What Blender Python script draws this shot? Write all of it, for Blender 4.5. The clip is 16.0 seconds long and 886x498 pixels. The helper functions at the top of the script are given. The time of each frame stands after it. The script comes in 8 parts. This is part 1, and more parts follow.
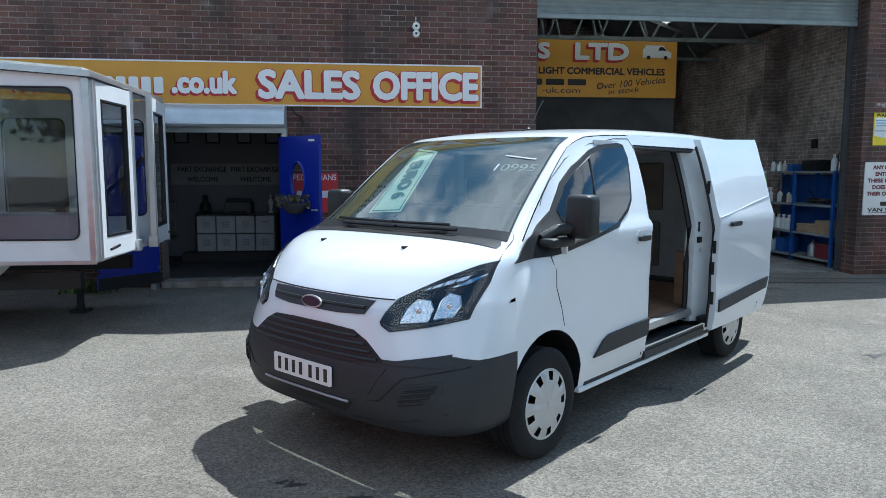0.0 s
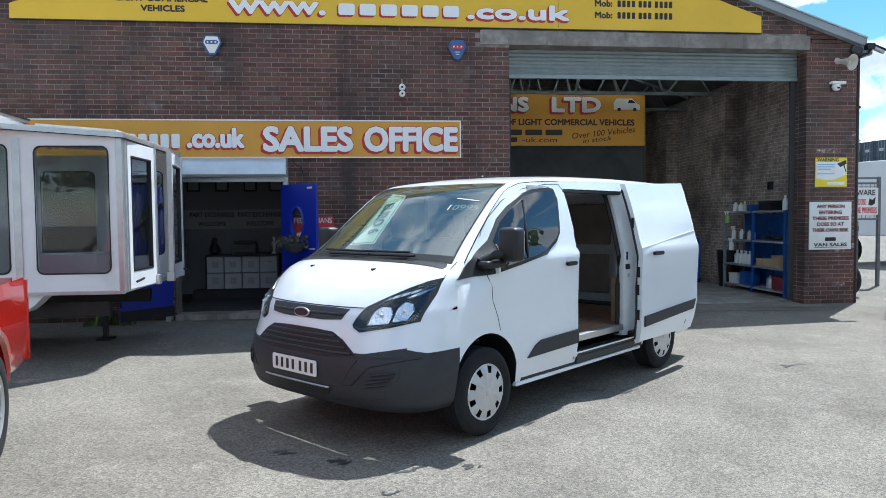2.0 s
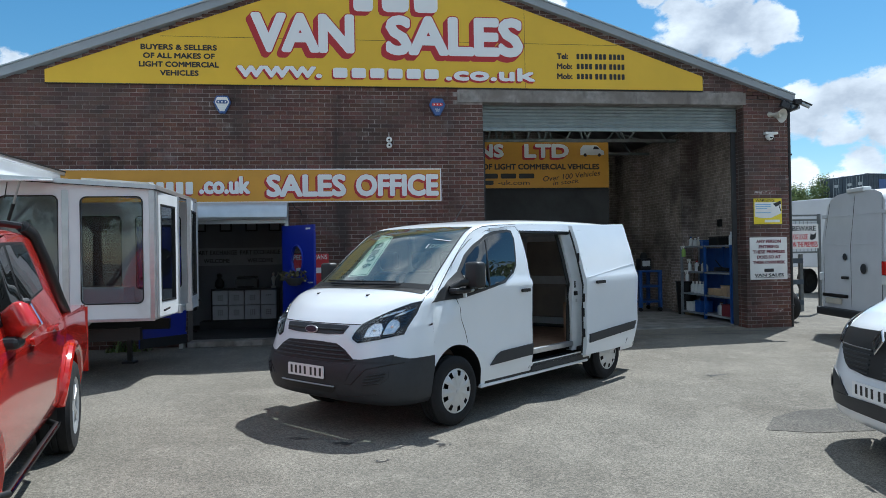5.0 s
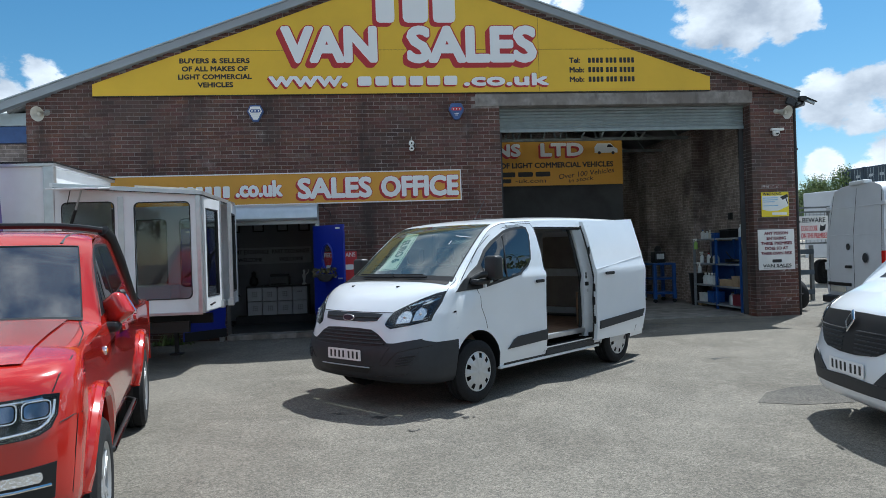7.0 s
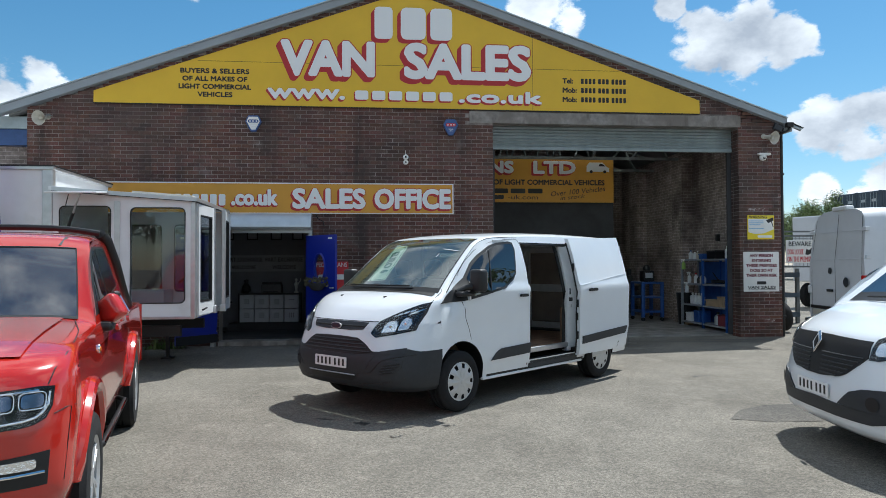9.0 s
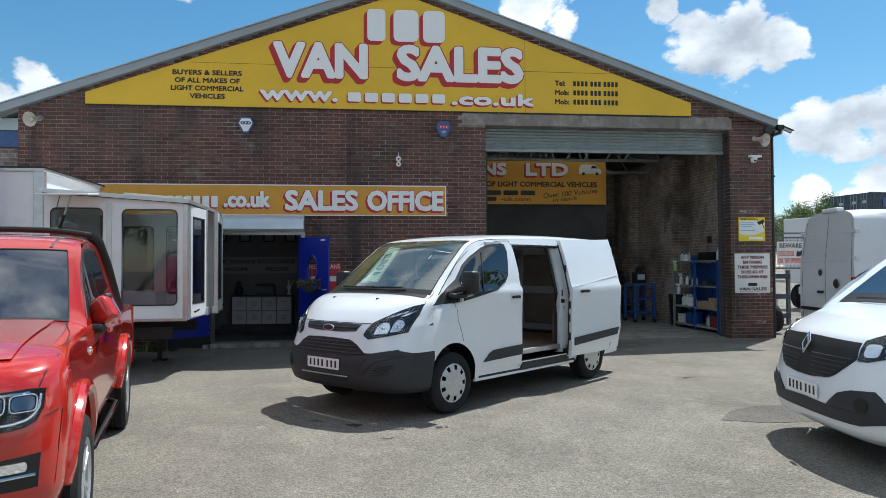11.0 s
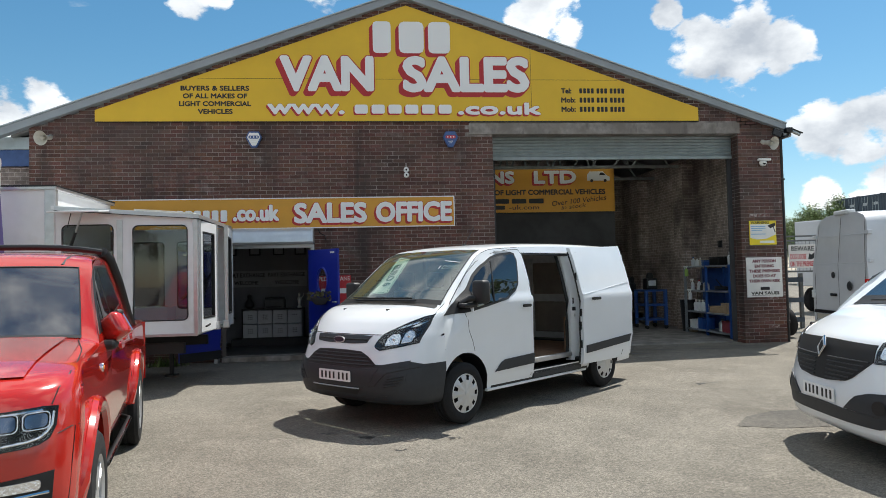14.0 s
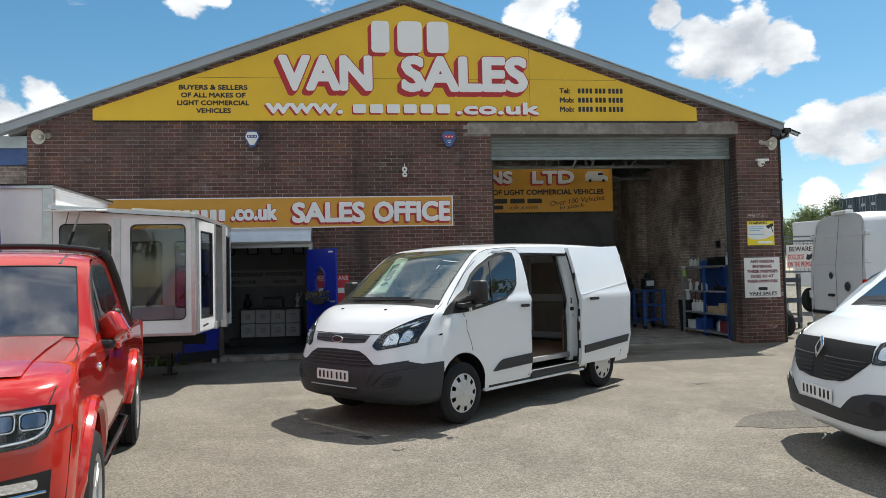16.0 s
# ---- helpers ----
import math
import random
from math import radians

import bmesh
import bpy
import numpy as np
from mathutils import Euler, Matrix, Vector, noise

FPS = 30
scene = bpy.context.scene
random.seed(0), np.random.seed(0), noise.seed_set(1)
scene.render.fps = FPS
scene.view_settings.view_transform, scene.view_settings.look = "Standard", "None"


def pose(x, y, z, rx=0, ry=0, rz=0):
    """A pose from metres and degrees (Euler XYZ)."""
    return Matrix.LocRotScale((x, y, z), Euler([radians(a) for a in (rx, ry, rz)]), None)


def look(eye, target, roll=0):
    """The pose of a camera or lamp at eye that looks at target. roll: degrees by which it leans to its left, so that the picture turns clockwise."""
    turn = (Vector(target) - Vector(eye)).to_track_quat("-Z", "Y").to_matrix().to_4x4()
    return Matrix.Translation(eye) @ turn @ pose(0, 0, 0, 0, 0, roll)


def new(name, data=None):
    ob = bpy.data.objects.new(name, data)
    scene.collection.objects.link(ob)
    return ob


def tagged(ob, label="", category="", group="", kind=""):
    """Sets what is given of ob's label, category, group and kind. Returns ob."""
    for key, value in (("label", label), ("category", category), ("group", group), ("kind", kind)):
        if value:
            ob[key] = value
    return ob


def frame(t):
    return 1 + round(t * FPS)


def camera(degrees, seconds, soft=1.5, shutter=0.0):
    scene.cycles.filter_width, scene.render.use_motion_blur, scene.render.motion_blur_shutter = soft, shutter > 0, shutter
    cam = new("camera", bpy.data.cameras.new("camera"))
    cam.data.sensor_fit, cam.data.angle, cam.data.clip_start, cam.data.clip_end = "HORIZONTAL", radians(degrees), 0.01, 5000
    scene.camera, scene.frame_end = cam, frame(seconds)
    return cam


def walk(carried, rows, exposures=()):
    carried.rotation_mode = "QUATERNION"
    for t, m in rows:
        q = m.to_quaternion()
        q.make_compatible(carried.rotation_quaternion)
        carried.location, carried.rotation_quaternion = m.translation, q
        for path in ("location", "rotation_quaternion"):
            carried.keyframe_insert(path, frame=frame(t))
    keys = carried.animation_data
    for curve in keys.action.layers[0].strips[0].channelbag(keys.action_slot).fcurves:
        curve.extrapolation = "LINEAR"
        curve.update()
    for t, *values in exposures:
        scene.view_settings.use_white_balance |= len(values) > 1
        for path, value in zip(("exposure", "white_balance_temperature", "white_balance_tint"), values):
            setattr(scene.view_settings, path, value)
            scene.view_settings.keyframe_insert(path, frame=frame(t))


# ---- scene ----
cam = camera(64.9, 16.0, soft=0.6)
PATH = [
    (0, (-1.701, -10.159, 1.613), (-1.47, -8.185, 1.396), -0.0),
    (0.5, (-1.551, -10.478, 1.595), (-1.337, -8.495, 1.446), 0.4),
    (1, (-1.573, -10.811, 1.586), (-1.341, -8.827, 1.496), 0.4),
    (1.5, (-1.591, -11.079, 1.595), (-1.33, -9.102, 1.452), -1.1),
    (2, (-1.513, -11.351, 1.563), (-1.294, -9.365, 1.475), -0.6),
    (2.5, (-1.443, -11.634, 1.571), (-1.254, -9.646, 1.471), 0.4),
    (3, (-1.524, -11.922, 1.561), (-1.291, -9.936, 1.569), 0.1),
    (3.5, (-1.551, -12.16, 1.582), (-1.319, -10.174, 1.556), -1.4),
    (3.7, (-1.54, -12.227, 1.581), (-1.301, -10.241, 1.572), -1.0),
    (5.8, (-1.621, -13.202, 1.546), (-1.351, -11.22, 1.561), -0.9),
    (6, (-1.601, -13.288, 1.526), (-1.344, -11.304, 1.534), 0.3),
    (6.5, (-1.589, -13.468, 1.541), (-1.439, -11.474, 1.501), -0.6),
    (7, (-1.706, -13.576, 1.551), (-1.507, -11.586, 1.558), -1.9),
    (7.5, (-1.718, -13.714, 1.554), (-1.414, -11.737, 1.543), -1.1),
    (8, (-1.631, -13.782, 1.536), (-1.382, -11.798, 1.553), 0.7),
    (8.5, (-1.622, -13.789, 1.542), (-1.417, -11.8, 1.572), -1.3),
    (8.7, (-1.64, -13.797, 1.539), (-1.432, -11.809, 1.582), -0.4),
    (11, (-1.631, -13.825, 1.541), (-1.399, -11.839, 1.591), -0.3),
    (11.5, (-1.631, -13.832, 1.547), (-1.406, -11.846, 1.617), -1.0),
    (12, (-1.629, -13.831, 1.539), (-1.406, -11.846, 1.625), -0.9),
    (12.5, (-1.634, -13.823, 1.543), (-1.403, -11.839, 1.636), -1.0),
    (13, (-1.63, -13.821, 1.547), (-1.392, -11.838, 1.651), -0.5),
    (13.5, (-1.641, -13.829, 1.54), (-1.429, -11.844, 1.671), -0.9),
    (14, (-1.631, -13.813, 1.54), (-1.425, -11.825, 1.619), -1.4),
    (14.5, (-1.628, -13.806, 1.538), (-1.402, -11.82, 1.601), -1.3),
    (15, (-1.634, -13.82, 1.543), (-1.411, -11.834, 1.598), -1.5),
    (15.5, (-1.631, -13.814, 1.545), (-1.428, -11.825, 1.601), -1.8),
    (16, (-1.631, -13.81, 1.541), (-1.42, -11.823, 1.619), -1.3),
]
walk(cam, [(t, look(eye, target, roll)) for t, eye, target, roll in PATH],
     [(0, 0.46, 5450, 4), (1.0, 0.66, 5550, 5), (2.0, 0.68, 5650, 6), (3.5, 0.46, 5700, 6), (5.8, 0.16, 5700, 4), (7.0, 0.15, 5750, 5), (8.5, 0.18, 5900, 6), (11, 0.27, 6050, 6), (12.5, 0.24, 6150, 6), (14.5, 0.33, 6550, 8), (16, 0.34, 6600, 8)])

# ---- sky, sun ----
SUN = Vector((0.40, 0.38, 1.0)).normalized()
world = bpy.data.worlds.new("sky")
scene.world = world
world.use_nodes = True
wn, wl = world.node_tree.nodes, world.node_tree.links
wn.clear()
w_out = wn.new("ShaderNodeOutputWorld")
w_bg = wn.new("ShaderNodeBackground")
w_sky = wn.new("ShaderNodeTexSky")
w_sky.sky_type = "NISHITA"
w_sky.sun_disc = False
w_sky.sun_elevation = math.asin(SUN.z)
w_sky.sun_rotation = math.atan2(SUN.x, SUN.y)
w_sky.air_density, w_sky.dust_density, w_sky.ozone_density = 1.0, 0.25, 2.0
# cumulus clouds: ragged heaps round the directions in which they stand, scattered noise over the rest of the sky


def sky_math(op, a, b=None):
    n = wn.new("ShaderNodeMath")
    n.operation = op
    for k, v in enumerate((a, b)):
        if isinstance(v, (int, float)):
            n.inputs[k].default_value = v
        elif v is not None:
            wl.new(v, n.inputs[k])
    return n.outputs[0]


w_co = wn.new("ShaderNodeTexCoord")
ray = w_co.outputs["Generated"]
w_map = wn.new("ShaderNodeMapping")
w_map.inputs["Scale"].default_value = (1.0, 1.0, 1.6)
wl.new(ray, w_map.inputs["Vector"])


def sky_noise(scale, detail, rough):
    n = wn.new("ShaderNodeTexNoise")
    n.inputs["Scale"].default_value, n.inputs["Detail"].default_value, n.inputs["Roughness"].default_value = scale, detail, rough
    wl.new(w_map.outputs[0], n.inputs["Vector"])
    return n.outputs["Fac"]


def near_to(direction, radius):
    """1 in the direction, 0 at the radius (degrees) and beyond."""
    d = wn.new("ShaderNodeVectorMath")
    d.operation = "DOT_PRODUCT"
    wl.new(ray, d.inputs[0])
    d.inputs[1].default_value = Vector(direction).normalized()
    r = wn.new("ShaderNodeMapRange")
    r.inputs[1].default_value, r.inputs[2].default_value = math.cos(radians(radius)), 1.0
    wl.new(d.outputs["Value"], r.inputs[0])
    return r.outputs[0]


CLOUDS = (
    ((0.435, 0.853, 0.288), 3.4), ((0.475, 0.825, 0.307), 2.7), ((0.515, 0.812, 0.273), 3.1), ((0.479, 0.836, 0.268), 3.2), ((0.487, 0.812, 0.320), 1.8), ((0.533, 0.799, 0.279), 1.5),
    ((0.565, 0.807, 0.171), 3.1), ((0.599, 0.781, 0.180), 3.1), ((0.636, 0.754, 0.167), 3.7), ((0.596, 0.789, 0.152), 2.3), ((0.666, 0.731, 0.146), 3.9),
    ((0.238, 0.904, 0.355), 3.2), ((0.266, 0.908, 0.324), 2.0), ((0.205, 0.914, 0.350), 1.9), ((0.389, 0.858, 0.335), 1.6), ((0.462, 0.813, 0.355), 2.3),
    ((-0.226, 0.904, 0.364), 2.0), ((-0.190, 0.908, 0.374), 1.6), ((-0.056, 0.920, 0.387), 2.4), ((-0.395, 0.891, 0.224), 2.3), ((-0.436, 0.877, 0.205), 3.2),
    ((0.566, 0.819, 0.094), 1.9), ((0.615, 0.780, 0.090), 2.6))
heap = None
for direction, radius in CLOUDS:
    one = near_to(direction, radius * 0.88)
    heap = one if heap is None else sky_math("MAXIMUM", heap, one)
fine = sky_noise(19.0, 9.0, 0.58)
ragged = sky_math("ADD", sky_math("MULTIPLY", heap, 1.0), sky_math("MULTIPLY", sky_math("SUBTRACT", fine, 0.5), 2.8))
here = sky_math("MULTIPLY", ragged, sky_math("GREATER_THAN", heap, 0.0001))
broad = near_to((-0.30, 0.46, 0.84), 38)
overhead = sky_math("ADD", sky_math("MULTIPLY", broad, 0.72), sky_math("MULTIPLY", sky_math("SUBTRACT", sky_noise(4.2, 7.0, 0.55), 0.52), 3.4))
overhead = sky_math("MULTIPLY", overhead, sky_math("GREATER_THAN", broad, 0.0001))
away = sky_math("SUBTRACT", 1.0, near_to((0.12, 0.95, 0.25), 40))
scattered = sky_math("MULTIPLY", sky_math("SUBTRACT", sky_noise(2.7, 9.0, 0.52), 0.40), sky_math("MULTIPLY", away, 4.4))
w_ramp = wn.new("ShaderNodeMapRange")
w_ramp.interpolation_type = "SMOOTHSTEP"
w_ramp.inputs[1].default_value, w_ramp.inputs[2].default_value = 0.26, 0.66
wl.new(sky_math("MAXIMUM", sky_math("MAXIMUM", here, overhead), scattered), w_ramp.inputs[0])
w_shade = wn.new("ShaderNodeMixRGB")
w_shade.inputs[1].default_value, w_shade.inputs[2].default_value = (3.3, 3.6, 4.1, 1), (8.6, 8.7, 8.8, 1)
wl.new(sky_math("MULTIPLY", sky_math("SUBTRACT", sky_noise(9.0, 6.0, 0.55), 0.30), 2.4), w_shade.inputs[0])
w_mix = wn.new("ShaderNodeMixRGB")
wl.new(w_ramp.outputs[0], w_mix.inputs[0])
w_hsv = wn.new("ShaderNodeHueSaturation")
w_hsv.inputs["Hue"].default_value, w_hsv.inputs["Saturation"].default_value, w_hsv.inputs["Value"].default_value = 0.487, 1.25, 0.75
wl.new(w_sky.outputs[0], w_hsv.inputs["Color"])
wl.new(w_hsv.outputs[0], w_mix.inputs[1])
wl.new(w_shade.outputs[0], w_mix.inputs[2])
wl.new(w_mix.outputs[0], w_bg.inputs["Color"])
w_bg.inputs["Strength"].default_value = 0.13
wl.new(w_bg.outputs[0], w_out.inputs[0])

sun_data = bpy.data.lights.new("sun", "SUN")
sun_data.energy, sun_data.angle, sun_data.color = 5.0, radians(0.53), (1.0, 0.96, 0.9)
sun_ob = new("sun", sun_data)
sun_ob.matrix_world = look(SUN * 60, (0, 0, 0))

# ---- materials ----
def material(name, color, rough=0.6, metal=0.0, var=0.0, scale=8.0, bump=0.0, bscale=60.0, spec=0.5, coat=0.0, dark=None,
             patch=None, patch2=None, streak=None, rand=0.0, island=0.0, world=False):
    """A surface of one base colour with grain (var at scale, bump at bscale), optional large patches and variation from piece to piece."""
    m = bpy.data.materials.new(name)
    m.use_nodes = True
    n, l = m.node_tree.nodes, m.node_tree.links
    b = n["Principled BSDF"]
    b.inputs["Base Color"].default_value = (*color, 1)
    b.inputs["Roughness"].default_value, b.inputs["Metallic"].default_value = rough, metal
    b.inputs["Specular IOR Level"].default_value, b.inputs["Coat Weight"].default_value = spec, coat
    b.inputs["Coat Roughness"].default_value = 0.03
    where = n.new("ShaderNodeNewGeometry").outputs["Position"] if world else n.new("ShaderNodeTexCoord").outputs["Object"]
    out = None

    def mix(fac, first, second):
        x = n.new("ShaderNodeMixRGB")
        l.new(fac, x.inputs[0])
        for i, c in ((1, first), (2, second)):
            if isinstance(c, tuple):
                x.inputs[i].default_value = (*c, 1)
            else:
                l.new(c, x.inputs[i])
        return x.outputs[0]

    def tex(sc, det, lo, hi, rgh=0.6):
        t = n.new("ShaderNodeTexNoise")
        t.inputs["Scale"].default_value, t.inputs["Detail"].default_value, t.inputs["Roughness"].default_value = sc, det, rgh
        l.new(where, t.inputs["Vector"])
        r = n.new("ShaderNodeMapRange")
        r.inputs[1].default_value, r.inputs[2].default_value = lo, hi
        l.new(t.outputs["Fac"], r.inputs[0])
        return r.outputs[0]

    if var:
        d = dark or tuple(c * (1 - var) for c in color)
        out = mix(tex(scale, 6, 0.35, 0.68), tuple(min(1, c * (1 + var * 0.6)) for c in color), d)
    if patch:
        out = mix(tex(patch[1], 4, patch[2], patch[3]), out or color, patch[0])
    if patch2:
        out = mix(tex(patch2[1], 7, patch2[2], patch2[3]), out or color, patch2[0])
    if streak:
        run = n.new("ShaderNodeMapping")
        run.inputs["Scale"].default_value = (1.0, 1.0, streak[4])
        l.new(where, run.inputs["Vector"])
        where, plain = run.outputs[0], where
        out = mix(tex(streak[1], 6, streak[2], streak[3], 0.65), out or color, streak[0])
        where = plain
    for kind, amount in (("Object Info", rand), ("Geometry", island)):
        if amount:
            src = n.new("ShaderNodeObjectInfo" if kind == "Object Info" else "ShaderNodeNewGeometry")
            hsv = n.new("ShaderNodeHueSaturation")
            r = n.new("ShaderNodeMapRange")
            r.inputs[3].default_value, r.inputs[4].default_value = 1 - amount, 1 + amount
            l.new(src.outputs["Random" if kind == "Object Info" else "Random Per Island"], r.inputs[0])
            l.new(r.outputs[0], hsv.inputs["Value"])
            for times, socket, low, high in ((7.31, "Hue", 0.5 - 0.045 * amount, 0.5 + 0.045 * amount), (13.7, "Saturation", 1 - 0.45 * amount, 1 + 0.35 * amount)):
                more, part_of, span = n.new("ShaderNodeMath"), n.new("ShaderNodeMath"), n.new("ShaderNodeMapRange")
                more.operation, part_of.operation = "MULTIPLY", "FRACT"
                more.inputs[1].default_value = times
                l.new(src.outputs["Random" if kind == "Object Info" else "Random Per Island"], more.inputs[0])
                l.new(more.outputs[0], part_of.inputs[0])
                l.new(part_of.outputs[0], span.inputs[0])
                span.inputs[3].default_value, span.inputs[4].default_value = low, high
                l.new(span.outputs[0], hsv.inputs[socket])
            if out:
                l.new(out, hsv.inputs["Color"])
            else:
                hsv.inputs["Color"].default_value = (*color, 1)
            out = hsv.outputs[0]
    if out:
        l.new(out, b.inputs["Base Color"])
    if bump:
        t = n.new("ShaderNodeTexNoise")
        t.inputs["Scale"].default_value, t.inputs["Detail"].default_value = bscale, 4
        l.new(where, t.inputs["Vector"])
        bp = n.new("ShaderNodeBump")
        bp.inputs["Strength"].default_value, bp.inputs["Distance"].default_value = bump, 0.02
        l.new(t.outputs["Fac"], bp.inputs["Height"])
        l.new(bp.outputs[0], b.inputs["Normal"])
    return m


def glass(name, tint, amount, ior=1.52, film=(0.02, 0.022, 0.022)):
    """A pane: clear by 'amount', the rest a diffuse film, tint or painted-in sky haze; gloss by Fresnel."""
    m = bpy.data.materials.new(name)
    m.use_nodes = True
    n, l = m.node_tree.nodes, m.node_tree.links
    n.clear()
    o, tr, df, gl = (n.new("ShaderNode" + k) for k in ("OutputMaterial", "BsdfTransparent", "BsdfDiffuse", "BsdfGlossy"))
    m1, m2, facing = n.new("ShaderNodeMixShader"), n.new("ShaderNodeMixShader"), n.new("ShaderNodeLayerWeight")
    steep, fr = n.new("ShaderNodeMath"), n.new("ShaderNodeMath")
    f0 = ((ior - 1) / (ior + 1)) ** 2
    facing.inputs["Blend"].default_value = 0.5
    steep.operation, fr.operation = "POWER", "MULTIPLY_ADD"
    steep.inputs[1].default_value, fr.inputs[1].default_value, fr.inputs[2].default_value = 5.0, 1 - f0, f0
    l.new(facing.outputs["Facing"], steep.inputs[0])
    l.new(steep.outputs[0], fr.inputs[0])
    tr.inputs[0].default_value = (*tint, 1)
    df.inputs[0].default_value = (*film, 1)
    gl.inputs["Roughness"].default_value = 0.0
    m1.inputs[0].default_value = amount
    l.new(df.outputs[0], m1.inputs[1]); l.new(tr.outputs[0], m1.inputs[2])
    l.new(fr.outputs[0], m2.inputs[0]); l.new(m1.outputs[0], m2.inputs[1]); l.new(gl.outputs[0], m2.inputs[2])
    l.new(m2.outputs[0], o.inputs[0])
    return m


M = {}
def tarmac(name, color, patch):
    """Worn rolled tarmac: stones of uneven tone in a darker binder, traffic-worn pale areas, damp dark ones."""
    m = material(name, color, 0.93, var=0.16, scale=1.1, bump=0.35, bscale=210, patch=(patch, 0.42, 0.47, 0.70), patch2=(tuple(c * 1.16 for c in color), 2.6, 0.52, 0.72))
    n, l = m.node_tree.nodes, m.node_tree.links
    b = n["Principled BSDF"]
    co = n.new("ShaderNodeTexCoord")
    base = b.inputs["Base Color"].links[0].from_socket
    for scale, low, high in ((75, 0.62, 1.30), (210, 0.66, 1.36)):
        cells, tone, mul = n.new("ShaderNodeTexVoronoi"), n.new("ShaderNodeMapRange"), n.new("ShaderNodeVectorMath")
        cells.inputs["Scale"].default_value = scale
        l.new(co.outputs["Object"], cells.inputs["Vector"])
        split = n.new("ShaderNodeSeparateXYZ")
        l.new(cells.outputs["Color"], split.inputs[0])
        tone.inputs[3].default_value, tone.inputs[4].default_value = low, high
        l.new(split.outputs[0], tone.inputs[0])
        mul.operation = "SCALE"
        l.new(base, mul.inputs[0])
        l.new(tone.outputs[0], mul.inputs["Scale"])
        base = mul.outputs[0]
    l.new(base, b.inputs["Base Color"])
    return m


M["asphalt"] = tarmac("asphalt", (0.190, 0.171, 0.140), (0.132, 0.117, 0.094))
M["tar"] = tarmac("tar_patch", (0.115, 0.104, 0.088), (0.08, 0.073, 0.064))
M["stain"] = material("oil_stain", (0.045, 0.042, 0.04), 0.6, var=0.4, scale=12)
M["brick"] = material("brick", (0.130, 0.060, 0.046), 0.85, var=0.34, scale=30, bump=0.3, bscale=90, rand=0.30, patch=((0.078, 0.046, 0.038), 0.55, 0.48, 0.62), patch2=((0.22, 0.165, 0.145), 2.2, 0.60, 0.76), streak=((0.040, 0.030, 0.028), 1.5, 0.50, 0.70, 0.16), world=True)
M["brick_joined"] = material("brick_joined", (0.130, 0.060, 0.046), 0.85, var=0.34, scale=30, bump=0.3, bscale=90, island=0.30, patch=((0.078, 0.046, 0.038), 0.55, 0.48, 0.62), patch2=((0.22, 0.165, 0.145), 2.2, 0.60, 0.76), streak=((0.040, 0.030, 0.028), 1.5, 0.50, 0.70, 0.16), world=True)
M["brick_pale"] = material("paint_flecked_brick", (0.42, 0.37, 0.34), 0.85, var=0.5, scale=35, bump=0.3, bscale=90, patch=((0.15, 0.075, 0.065), 14, 0.40, 0.52), world=True)
M["mortar"] = material("mortar", (0.30, 0.262, 0.238), 0.95, var=0.45, scale=5, bump=0.3, patch=((0.16, 0.135, 0.12), 0.55, 0.48, 0.62), patch2=((0.50, 0.46, 0.43), 1.1, 0.56, 0.70), streak=((0.075, 0.062, 0.056), 1.5, 0.50, 0.70, 0.16))
M["inner_brick"] = material("painted_brick", (0.35, 0.30, 0.275), 0.9, var=0.35, scale=12, bump=0.5, bscale=25, patch=((0.11, 0.09, 0.085), 0.8, 0.45, 0.66))
ib_nodes, ib_links = M["inner_brick"].node_tree.nodes, M["inner_brick"].node_tree.links
ib_co, ib_sep, ib_add, ib_com = ib_nodes.new("ShaderNodeTexCoord"), ib_nodes.new("ShaderNodeSeparateXYZ"), ib_nodes.new("ShaderNodeMath"), ib_nodes.new("ShaderNodeCombineXYZ")
ib_tex, ib_mix = ib_nodes.new("ShaderNodeTexBrick"), ib_nodes.new("ShaderNodeMixRGB")
ib_links.new(ib_co.outputs["Object"], ib_sep.inputs[0])
ib_links.new(ib_sep.outputs[0], ib_add.inputs[0])
ib_links.new(ib_sep.outputs[1], ib_add.inputs[1])
ib_links.new(ib_add.outputs[0], ib_com.inputs[0])
ib_links.new(ib_sep.outputs[2], ib_com.inputs[1])
ib_links.new(ib_com.outputs[0], ib_tex.inputs["Vector"])
for ib_name, ib_value in (("Scale", 1.0), ("Brick Width", 0.225), ("Row Height", 0.075), ("Mortar Size", 0.006), ("Color1", (0.75, 0.70, 0.68, 1)), ("Color2", (1, 0.95, 0.92, 1)), ("Mortar", (1.5, 1.5, 1.5, 1))):
    ib_tex.inputs[ib_name].default_value = ib_value
ib_mix.blend_type = "MULTIPLY"
ib_mix.inputs[0].default_value = 1.0
ib_old = ib_nodes["Principled BSDF"].inputs["Base Color"].links[0].from_socket
ib_links.new(ib_old, ib_mix.inputs[1])
ib_links.new(ib_tex.outputs["Color"], ib_mix.inputs[2])
ib_links.new(ib_mix.outputs[0], ib_nodes["Principled BSDF"].inputs["Base Color"])
M["concrete"] = material("concrete", (0.29, 0.265, 0.24), 0.9, var=0.35, scale=6, bump=0.3, bscale=60, patch=((0.19, 0.165, 0.145), 1.2, 0.45, 0.62), streak=((0.10, 0.085, 0.075), 3.0, 0.54, 0.72, 0.3))
M["yellow"] = material("yellow_board", (0.72, 0.45, 0.02), 0.45, var=0.06, scale=1.2)
M["amber"] = material("amber_board", (0.62, 0.30, 0.03), 0.5, var=0.08, scale=1.5)
M["red_paint"] = material("red_letter", (0.42, 0.02, 0.025), 0.5)
